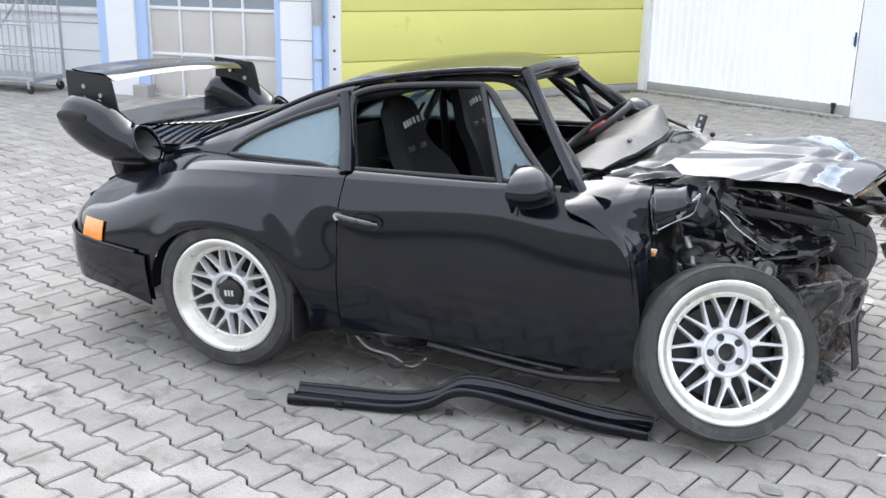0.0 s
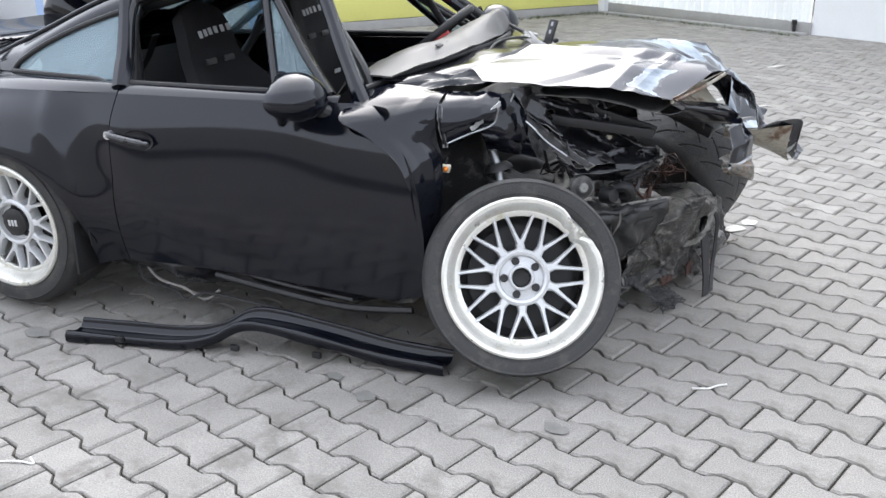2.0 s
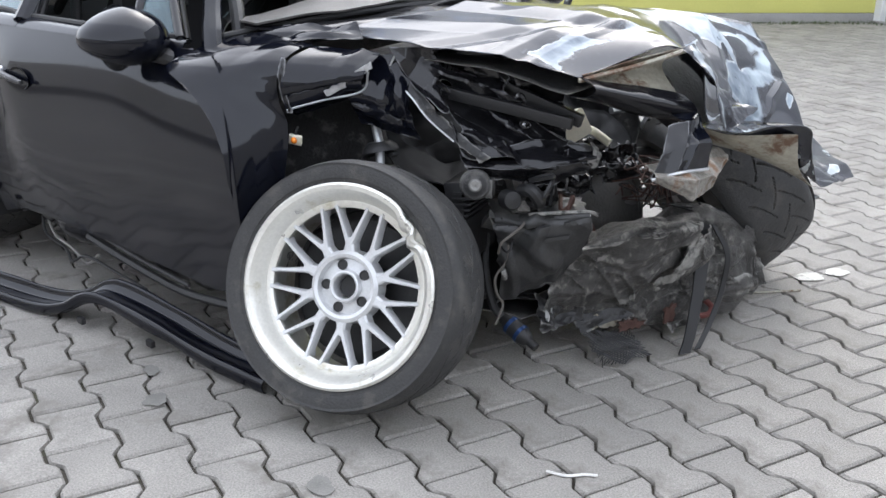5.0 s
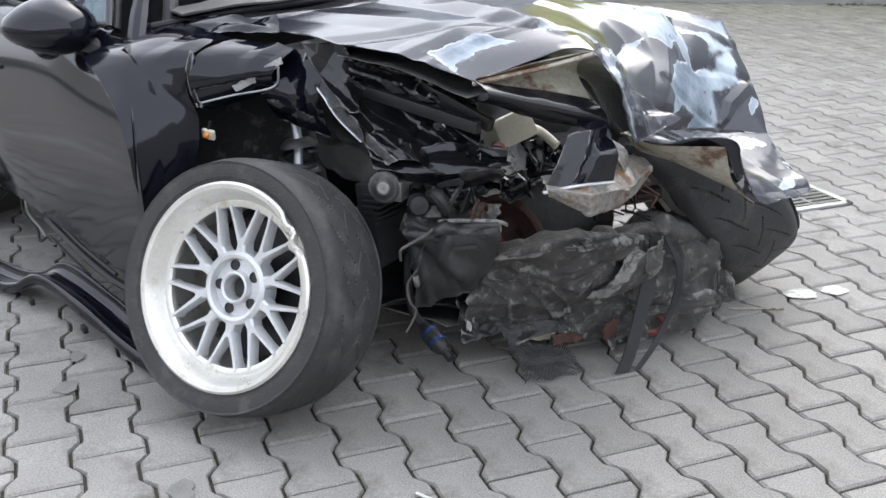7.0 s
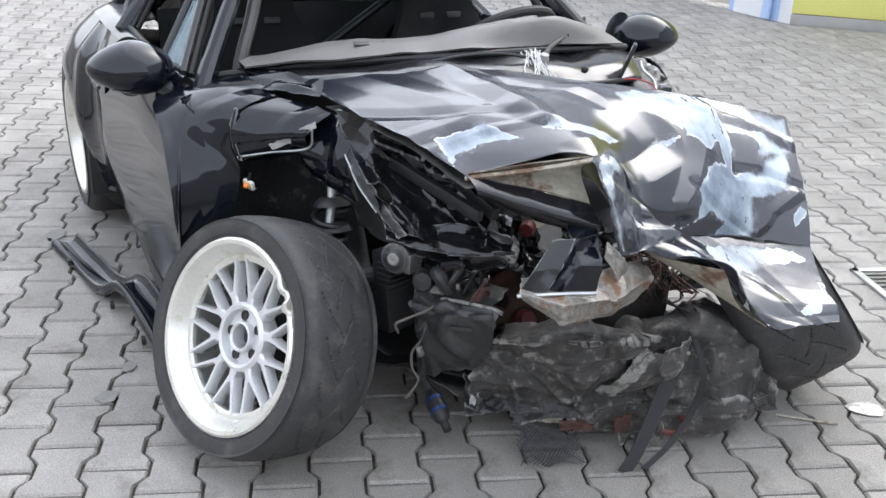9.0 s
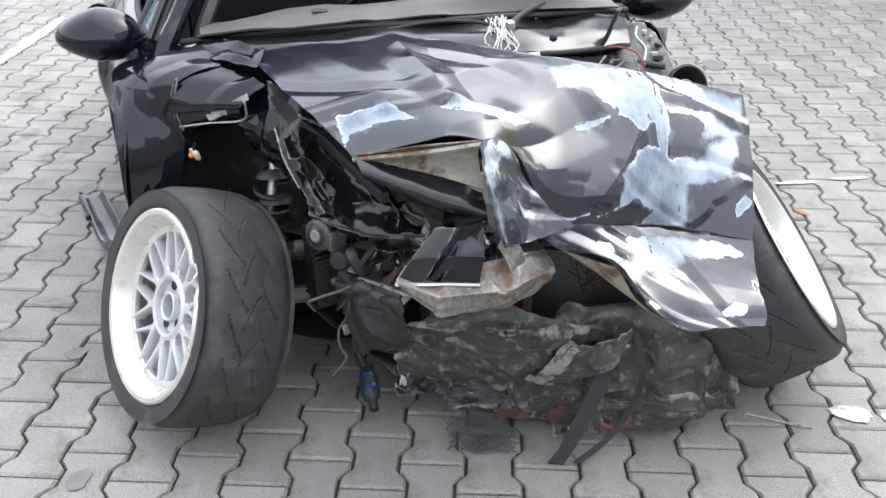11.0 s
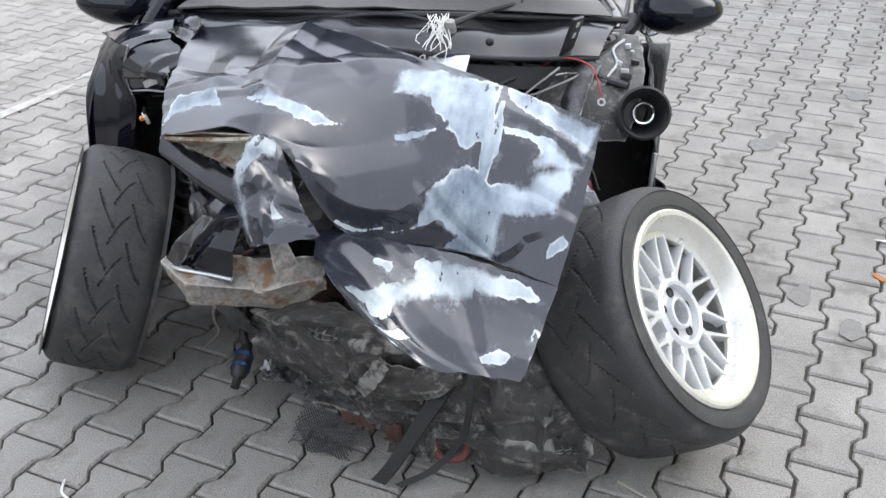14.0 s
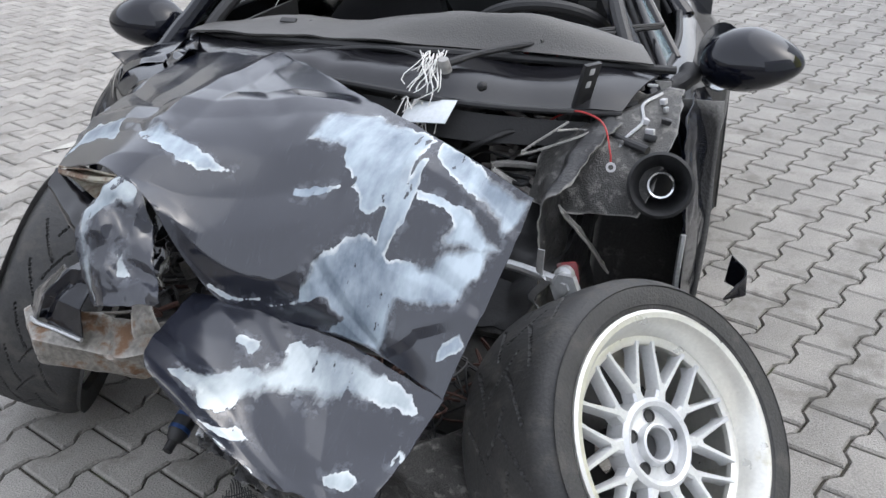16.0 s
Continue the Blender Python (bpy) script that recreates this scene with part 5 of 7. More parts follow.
hood_creases = [([(.24, -.05), (.24, .35), (.23, .57)], .055, .014), ([(0, .62), (.04, .58), (.23, .43), (.36, .28), (.50, .10)], .045, .007),
                ([(0, .76), (.10, .66), (.25, .57)], .03, .004), ([(.25, .16), (.42, .28)], .05, -.006), ([(.22, 1), (.34, .80), (.42, .65), (.56, .42)], .075, -.016),
                ([(.58, .78), (.67, .44), (.76, .08)], .05, .010), ([(.73, .05), (.74, .46)], .03, .006), ([(.74, .15), (.85, .14), (.99, .20)], .035, .007),
                ([(.37, .92), (.54, .82)], .05, .006), ([(0, .34), (.10, .42), (.20, .50)], .04, -.006), ([(.76, .46), (.88, .45), (.99, .50)], .03, -.005),
                ([(.80, .98), (.86, .70), (.97, .55)], .035, .006), ([(.62, .62), (.74, .86), (.80, .98)], .03, -.006), ([(.10, 0), (.14, .30), (.12, .60)], .06, .005)]
hood = part("hood", flaked(sheet([
    [(1.590, -.500, .888), (1.775, -.117, .955), (1.97, .17, .950), (2.12, .40, .935), (2.240, .615, .895)],
    [(1.84, -.448, .888), (2.02, -.11, .958), (2.14, .16, .945), (2.25, .39, .890), (2.315, .60, .825)],
    [(2.04, -.405, .885), (2.22, -.09, .948), (2.29, .15, .875), (2.345, .38, .790), (2.385, .58, .755)],
    [(2.175, -.365, .868), (2.34, -.07, .930), (2.385, .13, .790), (2.395, .38, .710), (2.44, .56, .690)],
    [(2.296, -.325, .845), (2.425, -.052, .915), (2.415, .10, .700), (2.405, .36, .660), (2.475, .545, .635)]],
    230, 150, .002, .003, 3.5, 2, .0009, .002, None, hood_creases, HOOD_SIZE),
    (strip_patch, corner_patch, rear_patch, upright_patch, slant_patch, lobe_patch, rim_patch, scrape_patch, edge_patch, tear_patch), HOOD_SIZE),
    HOOD, CAR, "buckled black hood with paint flaked to pale filler", angle=24)
nose_patches = [
    [(.03, .63), (.13, .53), (.25, .44), (.39, .30), (.42, .14), (.56, .06), (.71, .03), (.90, .06), (.97, .15), (.78, .27), (.56, .42), (.41, .47), (.34, .52), (.28, .65), (.19, .71), (.18, .63), (.09, .66)],
    [(.08, .94), (.32, .65), (.41, .71), (.38, .73), (.18, .90)], [(.20, .22), (.32, .20), (.30, .32), (.23, .29)], [(.65, .68), (.78, .61), (.92, .62), (.84, .75), (.67, .77)],
    [(.95, .32), (1, .41), (.96, .52), (.96, .41)], [(.03, .99), (.30, .93), (.34, 1)]]
nose_creases = [([(.10, 0), (.30, .35), (.55, .62), (1, .66)], .05, .007), ([(.40, .02), (.62, .40), (.70, 1)], .04, -.006), ([(0, .5), (.3, .62), (.5, 1)], .035, .006)]
flap = part("hood_nose", flaked(sheet([
    [(2.408, .04, .700), (2.405, .20, .680), (2.412, .36, .655), (2.475, .545, .632)],
    [(2.52, .06, .70), (2.49, .22, .640), (2.50, .38, .605), (2.55, .52, .585)],
    [(2.655, .125, .725), (2.60, .24, .585), (2.61, .40, .552), (2.63, .50, .552)],
    [(2.66, .17, .66), (2.645, .295, .540), (2.655, .42, .530), (2.662, .485, .530)]],
    110, 80, .002, .004, 6, 8, .0025, .003, None, nose_creases, NOSE_SIZE), nose_patches, NOSE_SIZE), FLAP, hood, "torn hood nose hanging down", angle=24)
part("hood_underside", sheet([
    [(1.66, -.44, .840), (1.83, -.10, .90), (2.00, .18, .90), (2.16, .56, .84)],
    [(2.03, -.36, .835), (2.16, -.09, .89), (2.22, .15, .80), (2.29, .54, .70)],
    [(2.25, -.30, .805), (2.36, -.05, .84), (2.34, .12, .65), (2.37, .50, .60)]], 40, 30, .002, .008, 5, 4, .004), GRIME_DARK, hood, "dark underside of the hood", angle=60)
part("nose_underside", sheet([
    [(2.42, .05, .690), (2.50, .07, .685), (2.60, .115, .70), (2.635, .14, .70)],
    [(2.41, .12, .64), (2.49, .15, .63), (2.585, .19, .61), (2.62, .21, .60)],
    [(2.42, .22, .62), (2.49, .24, .60), (2.585, .27, .56), (2.625, .30, .53)]], 24, 20, .002, .006, 7, 5), UNDER, hood)
part("hanging_flap", flaked(sheet([
    [(2.418, -.075, .899), (2.429, -.045, .916), (2.430, -.02, .889)],
    [(2.500, -.099, .849), (2.475, -.05, .855), (2.445, .003, .826)],
    [(2.522, -.088, .785), (2.520, -.03, .785), (2.505, .04, .790)],
    [(2.537, -.063, .720), (2.550, .0, .738), (2.551, .081, .760)]], 60, 60, .002, .004, 9, 6, .008, .004, None, [([(.1, .1), (.45, .5), (.3, 1)], .035, .010), ([(.45, .5), (1, .75)], .03, -.008)], (.16, .22)),
    [[(0, .2), (.12, .0), (.9, 0), (.8, .25), (.45, .22), (.22, .35), (.25, .7), (.12, 1), (0, 1)], [(.5, .55), (.62, .45), (.68, .7), (.56, .75)]], (.13, .22)), FLAP, hood, "torn paint-flaked flap of the hood", angle=28)
part("lamp_slot_lining", sheet([
    [(2.302, -.318, .858), (2.36, -.19, .884), (2.418, -.065, .908)],
    [(2.26, -.30, .845), (2.31, -.18, .852), (2.36, -.07, .860)],
    [(2.30, -.310, .842), (2.36, -.18, .822), (2.41, -.07, .795)]], 24, 12, .003, .003, 6, 7), UNDER, hood, "beige lining in the torn lamp slot")
part("lamp_slot_lip", tube([(2.298, -.326, .842), (2.37, -.19, .872), (2.428, -.058, .905)], .006, 6, 20), UNDER, hood)
part("front_fold", sheet([
    [(2.30, -.325, .850), (2.36, -.20, .822), (2.43, -.08, .792)],
    [(2.34, -.315, .825), (2.42, -.19, .795), (2.47, -.08, .765)],
    [(2.30, -.30, .795), (2.38, -.18, .765), (2.45, -.07, .735)],
    [(2.24, -.28, .79), (2.30, -.17, .765), (2.38, -.06, .735)]], 30, 20, .003, .006, 7, 9, .005), PAINT_DUSTY, CAR, "folded black front panel", angle=60)
OFFSET = Vector((.025, -.004, .008))
corner = part("bumper_corner", sheet([
    [(2.476, -.223, .633), (2.482, -.17, .630), (2.490, -.108, .625)],
    [(2.478, -.190, .690), (2.486, -.15, .690), (2.492, -.100, .685)],
    [(2.452, -.150, .738), (2.456, -.12, .742), (2.450, -.089, .745)],
    [(2.400, -.140, .745), (2.400, -.11, .750), (2.395, -.080, .750)]], 40, 40, .003, .001, 9, 10, .0012, .002, None, [([(.1, 0), (.3, .5), (.9, .55)], .03, -.012)], (.13, .18), True), PAINT, CAR, "torn glossy bumper corner with a bare lower edge", angle=26)
part("corner_side", sheet([
    [(2.438, -.275, .618), (2.455, -.25, .622), (2.476, -.223, .632)],
    [(2.445, -.240, .675), (2.460, -.215, .685), (2.479, -.190, .690)],
    [(2.420, -.185, .725), (2.435, -.17, .735), (2.452, -.150, .738)]], 26, 30, .003, .001, 9, 12, .0015, .003, None, (), (1, 1), True), TORN, CAR, angle=26)
part("bare_edge", tube([(2.440, -.272, .616), (2.478, -.223, .630), (2.484, -.17, .627), (2.492, -.108, .622)], .0042, 6, 30), BARE, CAR)
OFFSET = Vector((0, 0, 0))
part("bumper_beam", sheet([
    [(2.43, -.25, .645), (2.46, -.16, .650), (2.45, -.04, .645), (2.42, .06, .640)],
    [(2.475, -.277, .635), (2.535, -.205, .622), (2.510, -.05, .605), (2.471, .067, .625)],
    [(2.475, -.265, .620), (2.528, -.198, .581), (2.470, -.03, .540), (2.455, .067, .590)],
    [(2.44, -.23, .610), (2.48, -.17, .580), (2.42, -.03, .540), (2.40, .05, .580)]], 82, 52, .003, .0015, 9, 11, .0022, .006, None, random_creases(11, 10, .008, .025, .008), (.34, .16), True), BEAM, CAR, "rust-streaked bent bumper beam", angle=20)
part("beam_bracket", sheet([[(2.42, -.03, .70), (2.45, .0, .66), (2.43, .02, .58)], [(2.45, -.05, .68), (2.48, -.03, .63), (2.46, .0, .56)]], 18, 10, .004, .004, 9, 14, .006), BEAM, CAR)

# torn corner where the fender met the door
OFFSET = Vector((0, 0, 0))
part("fender_spike", sheet([
    [(1.41, -.70, .835), (1.44, -.745, .842), (1.523, -.806, .845)],
    [(1.44, -.70, .80), (1.47, -.735, .80), (1.52, -.795, .836)],
    [(1.48, -.705, .75), (1.50, -.73, .76), (1.518, -.785, .828)]], 20, 20, .002, .003, 6, 19, .002, .002), PAINT, CAR, "torn black fender spike", angle=30)

# right front fender, crumpled back to the door
OFFSET = Vector((.013, -.006, .008))
part("fender", sheet([
    [(1.34, -.66, .848), (1.45, -.60, .870), (1.60, -.555, .852)],
    [(1.35, -.75, .826), (1.47, -.70, .845), (1.61, -.635, .838)],
    [(1.366, -.842, .793), (1.49, -.775, .805), (1.615, -.682, .800)],
    [(1.46, -.848, .755), (1.53, -.805, .752), (1.62, -.690, .735)],
    [(1.570, -.848, .67), (1.597, -.800, .66), (1.63, -.670, .665)],
    [(1.615, -.842, .52), (1.628, -.790, .52), (1.64, -.690, .56)],
    [(1.635, -.825, .36), (1.640, -.780, .36), (1.63, -.71, .42)]],
    70, 90, .002, .0012, 4, 21, 0, .002, None, [([(0, .30), (.5, .34), (1, .28)], .06, .004), ([(.9, .1), (.72, .4), (.8, .7), (.7, 1)], .05, .006), ([(0, .55), (.4, .48), (.75, .55)], .06, -.005)], (.30, .60)), PAINT, CAR, "crumpled black right fender", angle=24)
part("fender_roll", sheet([
    [(1.605, -.555, .850), (1.67, -.50, .845), (1.745, -.455, .838)],
    [(1.622, -.650, .826), (1.68, -.575, .826), (1.750, -.495, .815)],
    [(1.632, -.688, .770), (1.69, -.615, .778), (1.752, -.525, .785)],
    [(1.638, -.678, .712), (1.69, -.600, .735), (1.742, -.515, .755)],
    [(1.632, -.640, .690), (1.68, -.550, .716), (1.722, -.480, .742)]],
    60, 60, .002, .0015, 5, 29, 0, .003, None, [([(0, .45), (.4, .5), (1, .42)], .05, .006), ([(.75, 0), (.7, .5), (.85, 1)], .04, .007)], (.26, .24)), PAINT, CAR, "rolled black fender edge with bare torn lip", angle=40)
part("torn_lip", tube([(1.638, -.678, .708), (1.69, -.602, .730), (1.742, -.517, .750), (1.758, -.51, .800)], .003, 6, 30), GALV, CAR)
part("fender_seam", sheet([[(1.618, -.672, .835), (1.624, -.690, .79), (1.634, -.688, .74), (1.640, -.676, .70)], [(1.632, -.668, .835), (1.640, -.684, .79), (1.648, -.682, .74), (1.652, -.670, .70)]], 30, 5, .003, .003, 14, 74, .003, .005), TORN, CAR, "pale torn fender seam", angle=26)
part("torn_lip_flake", sheet([
    [(1.702, -.600, .742), (1.735, -.545, .770), (1.765, -.50, .812)],
    [(1.700, -.610, .756), (1.735, -.556, .790), (1.762, -.505, .826)]], 30, 8, .002, .003, 14, 73, .004, .004), BARE, CAR)
mk = part("side_marker", box((.035, .012, .028), (0, 0, 0), .005, pose(0, 0, 0, 20, 10, 35), None), WHITE_PLASTIC, CAR, "broken white side marker with an amber bulb")
mk.location = (1.632, -.648, .626)
part("marker_bulb", blob((.006, -.010, 0), (.009, .008, .009), .1, 3, 2), AMBER, mk)
part("marker_wire", tube([(1.64, -.645, .66), (1.635, -.65, .64)], .004, 6), TRIM, CAR)
part("wheel_house", sheet([
    [(1.42, -.80, .72), (1.50, -.60, .80), (1.70, -.46, .80)],
    [(1.42, -.80, .45), (1.46, -.55, .55), (1.66, -.36, .62)],
    [(1.44, -.78, .20), (1.47, -.50, .30), (1.70, -.32, .36)]], 26, 22, .003, .01, 6, 23, .006), GRIME_DARK, CAR)

# right inner fender, torn and folded forwards
part("inner_fender", sheet([
    [(1.76, -.44, .850), (1.84, -.36, .860), (1.96, -.28, .860), (2.12, -.22, .84)],
    [(1.82, -.42, .76), (1.88, -.33, .77), (2.00, -.26, .75), (2.14, -.20, .75)],
    [(1.90, -.40, .67), (1.95, -.32, .66), (2.06, -.25, .65), (2.14, -.18, .66)],
    [(1.97, -.385, .60), (2.03, -.33, .58), (2.10, -.27, .57), (2.16, -.20, .60)]],
    130, 120, .002, .004, 5, 24, .0013, .006, lambda u, v: noise.noise((u * 5, v * 5, 3)) > -.38, random_creases(24, 15, .03, .09, .034), (.42, .33)), TORN, CAR, "crumpled black inner fender", angle=24)
part("inner_panel", sheet([
    [(1.775, -.435, .845), (1.80, -.36, .85), (1.85, -.30, .845)],
    [(1.815, -.415, .77), (1.835, -.34, .775), (1.87, -.29, .77)],
    [(1.86, -.40, .70), (1.875, -.34, .69), (1.89, -.30, .70)]], 30, 30, .002, .006, 5, 50, .003, .006), TORN, CAR, "smooth torn black inner panel", angle=30)
part("torn_strip", sheet([
    [(1.790, -.440, .850), (1.780, -.450, .795), (1.850, -.440, .735), (1.895, -.430, .690), (1.960, -.405, .640), (2.030, -.380, .595)],
    [(1.810, -.425, .850), (1.805, -.428, .795), (1.875, -.418, .735), (1.920, -.408, .695), (1.980, -.388, .650), (2.045, -.365, .608)]], 70, 8, .003, .004, 12, 51, .008, .006), GRIME_DARK, CAR, "torn strip with pale edges", angle=26)
part("torn_strip_edge", tube([(1.790, -.442, .850), (1.780, -.452, .795), (1.850, -.442, .735), (1.895, -.432, .690), (1.960, -.407, .640)], .0028, 5, 40), BARE, CAR)
part("lower_fold", sheet([
    [(1.95, -.38, .60), (2.03, -.32, .62), (2.11, -.235, .650), (2.200, -.145, .632)],
    [(1.98, -.385, .575), (2.07, -.325, .575), (2.165, -.245, .590), (2.220, -.150, .600)],
    [(1.98, -.36, .55), (2.06, -.295, .535), (2.126, -.234, .530), (2.190, -.160, .565)]], 100, 50, .002, .003, 7, 25, .0014, .008, None, random_creases(25, 8, .02, .05, .014), (.32, .12)), TORN, CAR, "glossy black torn fold", angle=26)
part("fold_edge", sheet([[(2.195, -.150, .640), (2.212, -.158, .615), (2.205, -.172, .590)], [(2.206, -.140, .635), (2.226, -.146, .605), (2.212, -.156, .575)]], 20, 6, .002, .003, 14, 77, .004, .006), GRIME_PALE, CAR, angle=26)
part("rear_fold", sheet([
    [(1.66, -.47, .82), (1.74, -.44, .83), (1.82, -.40, .84)],
    [(1.70, -.53, .74), (1.78, -.48, .72), (1.83, -.44, .72)],
    [(1.72, -.50, .66), (1.80, -.46, .64), (1.86, -.42, .63)]], 60, 50, .002, .003, 6, 26, .001, .005, None, random_creases(26, 8, .03, .07, .022), (.20, .22)), PAINT, CAR, angle=26)
part("hood_hinge_panel", sheet([
    [(1.40, -.58, .875), (1.52, -.50, .895), (1.64, -.44, .905)],
    [(1.46, -.64, .84), (1.58, -.56, .86), (1.70, -.47, .875)]], 50, 30, .002, .004, 6, 27, .002, .004, None, random_creases(27, 4, .03, .06, .010), (.28, .12)), PAINT, CAR, angle=26)
for k, (a, b, w) in enumerate((((1.80, -.30, .82), (2.20, -.20, .70), .022), ((1.90, .22, .80), (2.34, .10, .64), .026), ((1.75, -.38, .76), (2.20, -.24, .70), .02))):
    part("front_rail", box((w, (Vector(b) - Vector(a)).length, w * 1.5), (Vector(a) + Vector(b)) / 2, .004, (Vector(b) - Vector(a)).to_track_quat("Y", "Z").to_matrix().to_4x4()), SATIN, CAR)
bright = part("lamp_reflector", sheet([[(1.985, -.270, .575), (2.000, -.225, .625), (2.010, -.190, .672)], [(2.012, -.262, .558), (2.030, -.205, .605), (2.032, -.175, .660)], [(2.010, -.240, .545), (2.030, -.185, .585), (2.035, -.160, .645)]], 30, 24, .002, .003, 14, 28, .006, .004), CHROME, CAR, "shattered bright lamp reflector", angle=24)

# strut and horn on the right
part("strut", tube([(1.69, -.44, .70), (1.735, -.45, .60), (1.80, -.50, .36)], .012, 12), GALV, CAR, "bright damper rod")
part("strut_body", tube([(1.77, -.475, .47), (1.83, -.52, .28)], .034, 12), SATIN, CAR)
spring = [(1.735 + .065 * t + .045 * math.cos(2 * math.pi * 5 * t), -.452 - .035 * t + .045 * math.sin(2 * math.pi * 5 * t), .58 - .18 * t) for t in [i / 80 for i in range(81)]]
part("coil_spring", tube(spring, .007, 6), SATIN, CAR, "black coil spring")
for z_ in (.530, .595):
    part("strut_cup", xf(lathe([(.0, .01), (.03, .012), (.045, 0), (.05, -.012), (.03, -.012)], 24), axis_pose((1.735 + .3 * (.595 - z_), -.45, z_), (-.25, 0, 1))), PLASTIC, CAR)
horn = part("horn", xf(lathe([(0, .016), (.012, .018), (.020, .014), (.034, .012), (.040, .004), (.040, -.014), (.03, -.03), (0, -.03)], 36), axis_pose((2.004, -.370, .530), (.6, -.72, .1))), GRIME_DARK, CAR, "dusty round horn disc")
part("horn_bracket", box((.02, .05, .05), (2.02, -.33, .52), .004, pose(0, 0, 0, 0, 0, 30)), GRIME_DARK, CAR)
part("second_horn", xf(lathe([(0, .02), (.022, .018), (.028, .004), (.026, -.03), (0, -.035)], 30), axis_pose((2.09, -.33, .50), (.8, -.5, .2))), SATIN, CAR)
part("hose_elbow", tube([(2.10, -.30, .52), (2.14, -.31, .53), (2.15, -.29, .50), (2.11, -.27, .49)], .018, 10, 18), PLASTIC, CAR)
cool = part("oil_cooler", box((.05, .20, .22), (1.93, -.30, .42), .006, pose(0, 0, 0, 0, -8, 20)), SATIN, CAR, "black finned oil cooler")
for k in range(12):
    part("fin", box((.058, .20, .006), (1.93 + .004 * (k - 6), -.30, .33 + .016 * k), .001, pose(0, 0, 0, 0, -8, 20)), PLASTIC, cool)

# crushed floor of the luggage space, tank, spare rim
OFFSET = Vector((0, 0, 0))
part("crushed_apron", sheet([
    [(2.10, -.19, .15), (2.14, -.06, .10), (2.20, .05, .075), (2.25, .14, .06), (2.29, .28, .045), (2.335, .45, .04), (2.32, .60, .05)],
    [(2.135, -.205, .21), (2.20, -.09, .20), (2.25, .04, .19), (2.275, .12, .18), (2.295, .27, .15), (2.36, .46, .14), (2.33, .62, .14)],
    [(2.156, -.209, .294), (2.245, -.095, .30), (2.310, .04, .31), (2.340, .13, .31), (2.285, .28, .27), (2.34, .46, .26), (2.30, .64, .24)],
    [(2.20, -.18, .355), (2.277, -.073, .398), (2.320, .05, .415), (2.355, .15, .405), (2.255, .32, .355), (2.28, .46, .335), (2.24, .62, .29)],
    [(2.10, -.10, .34), (2.15, -.01, .35), (2.19, .08, .36), (2.20, .18, .35), (2.12, .32, .32), (2.10, .46, .30), (2.04, .60, .28)],
    [(1.98, -.12, .14), (2.03, -.02, .13), (2.06, .08, .13), (2.06, .18, .13), (2.02, .32, .14), (1.98, .46, .14), (1.94, .60, .14)]],
    280, 190, .002, .007, 8, 31, .006, .012, None, random_creases(31, 22, .03, .09, .020) + random_creases(32, 26, .008, .022, .008), (.95, .62)), APRON, CAR, "dirty crumpled front apron dragged to the ground", angle=22)
for k, (o, w, h, tilt) in enumerate((((2.13, -.14, .16), (.07, .05), .020, 0.2), ((2.33, .44, .19), (.11, .10), .025, -.1), ((2.29, .57, .16), (.09, .10), .025, .2), ((2.18, .0, .13), (.09, .045), .025, .35), ((2.25, .13, .12), (.08, .05), .020, -.2), ((2.31, .22, .10), (.06, .05), .018, .3))):
    o = Vector(o)
    a, b = Vector((.35, .93, tilt * .3)).normalized() * w[0], Vector((.25 + tilt, -.1, -.9)).normalized() * w[1]
    n_ = a.cross(b).normalized()
    rows = [[o + a * i2 + b * j2 + n_ * h * noise.noise((i2 * 1.7 + k, j2 * 1.7, k)) for i2 in (-1, -.3, .4, 1)] for j2 in (-1, -.2, .5, 1)]
    part("apron_scrap", sheet(rows, 80, 64, .0015, .004, 10, 60 + k, .006, .012, None, random_creases(60 + k, 10, .010, .035, .012), (2 * w[0], 2 * w[1])), APRON if k % 3 else GRIME_DARK, CAR, angle=22)
part("torn_ridge", sheet([
    [(2.290, .080, .215), (2.335, .100, .270), (2.365, .125, .325), (2.385, .150, .372)],
    [(2.300, .105, .205), (2.345, .130, .255), (2.375, .160, .305), (2.392, .178, .345)]], 60, 10, .002, .004, 12, 71, .008, .006), GRIME_PALE, CAR, "pale torn ridge of the apron", angle=24)
part("apron_fold", sheet([
    [(2.300, .105, .205), (2.33, .20, .215), (2.33, .28, .24), (2.31, .34, .27)],
    [(2.345, .13, .25), (2.36, .21, .25), (2.35, .29, .27), (2.32, .34, .30)],
    [(2.385, .155, .36), (2.36, .23, .33), (2.34, .30, .325), (2.30, .35, .33)]], 70, 50, .002, .004, 9, 75, .005, .006, None, random_creases(75, 8, .02, .05, .010), (.26, .14)), APRON, CAR, "rolled fold of the torn apron", angle=26)
lower = part("lower_panel", sheet([
    [(1.97, -.27, .455), (2.06, -.21, .475), (2.18, -.14, .480)],
    [(2.05, -.335, .445), (2.16, -.285, .470), (2.262, -.222, .483)],
    [(2.065, -.335, .40), (2.185, -.290, .425), (2.268, -.212, .440)],
    [(2.068, -.322, .31), (2.150, -.275, .335), (2.225, -.200, .355)],
    [(2.060, -.318, .20), (2.110, -.250, .245), (2.165, -.200, .285)]], 70, 70, .002, .006, 6, 72, .004, .010, None, random_creases(72, 12, .02, .05, .014), (.24, .34)), PANEL, CAR, "dark bent lower panel", angle=30)
part("panel_flange", tube([(2.135, -.300, .468), (2.20, -.262, .480), (2.265, -.224, .488), (2.280, -.205, .480)], .005, 6, 24), GRIME_PALE, lower)
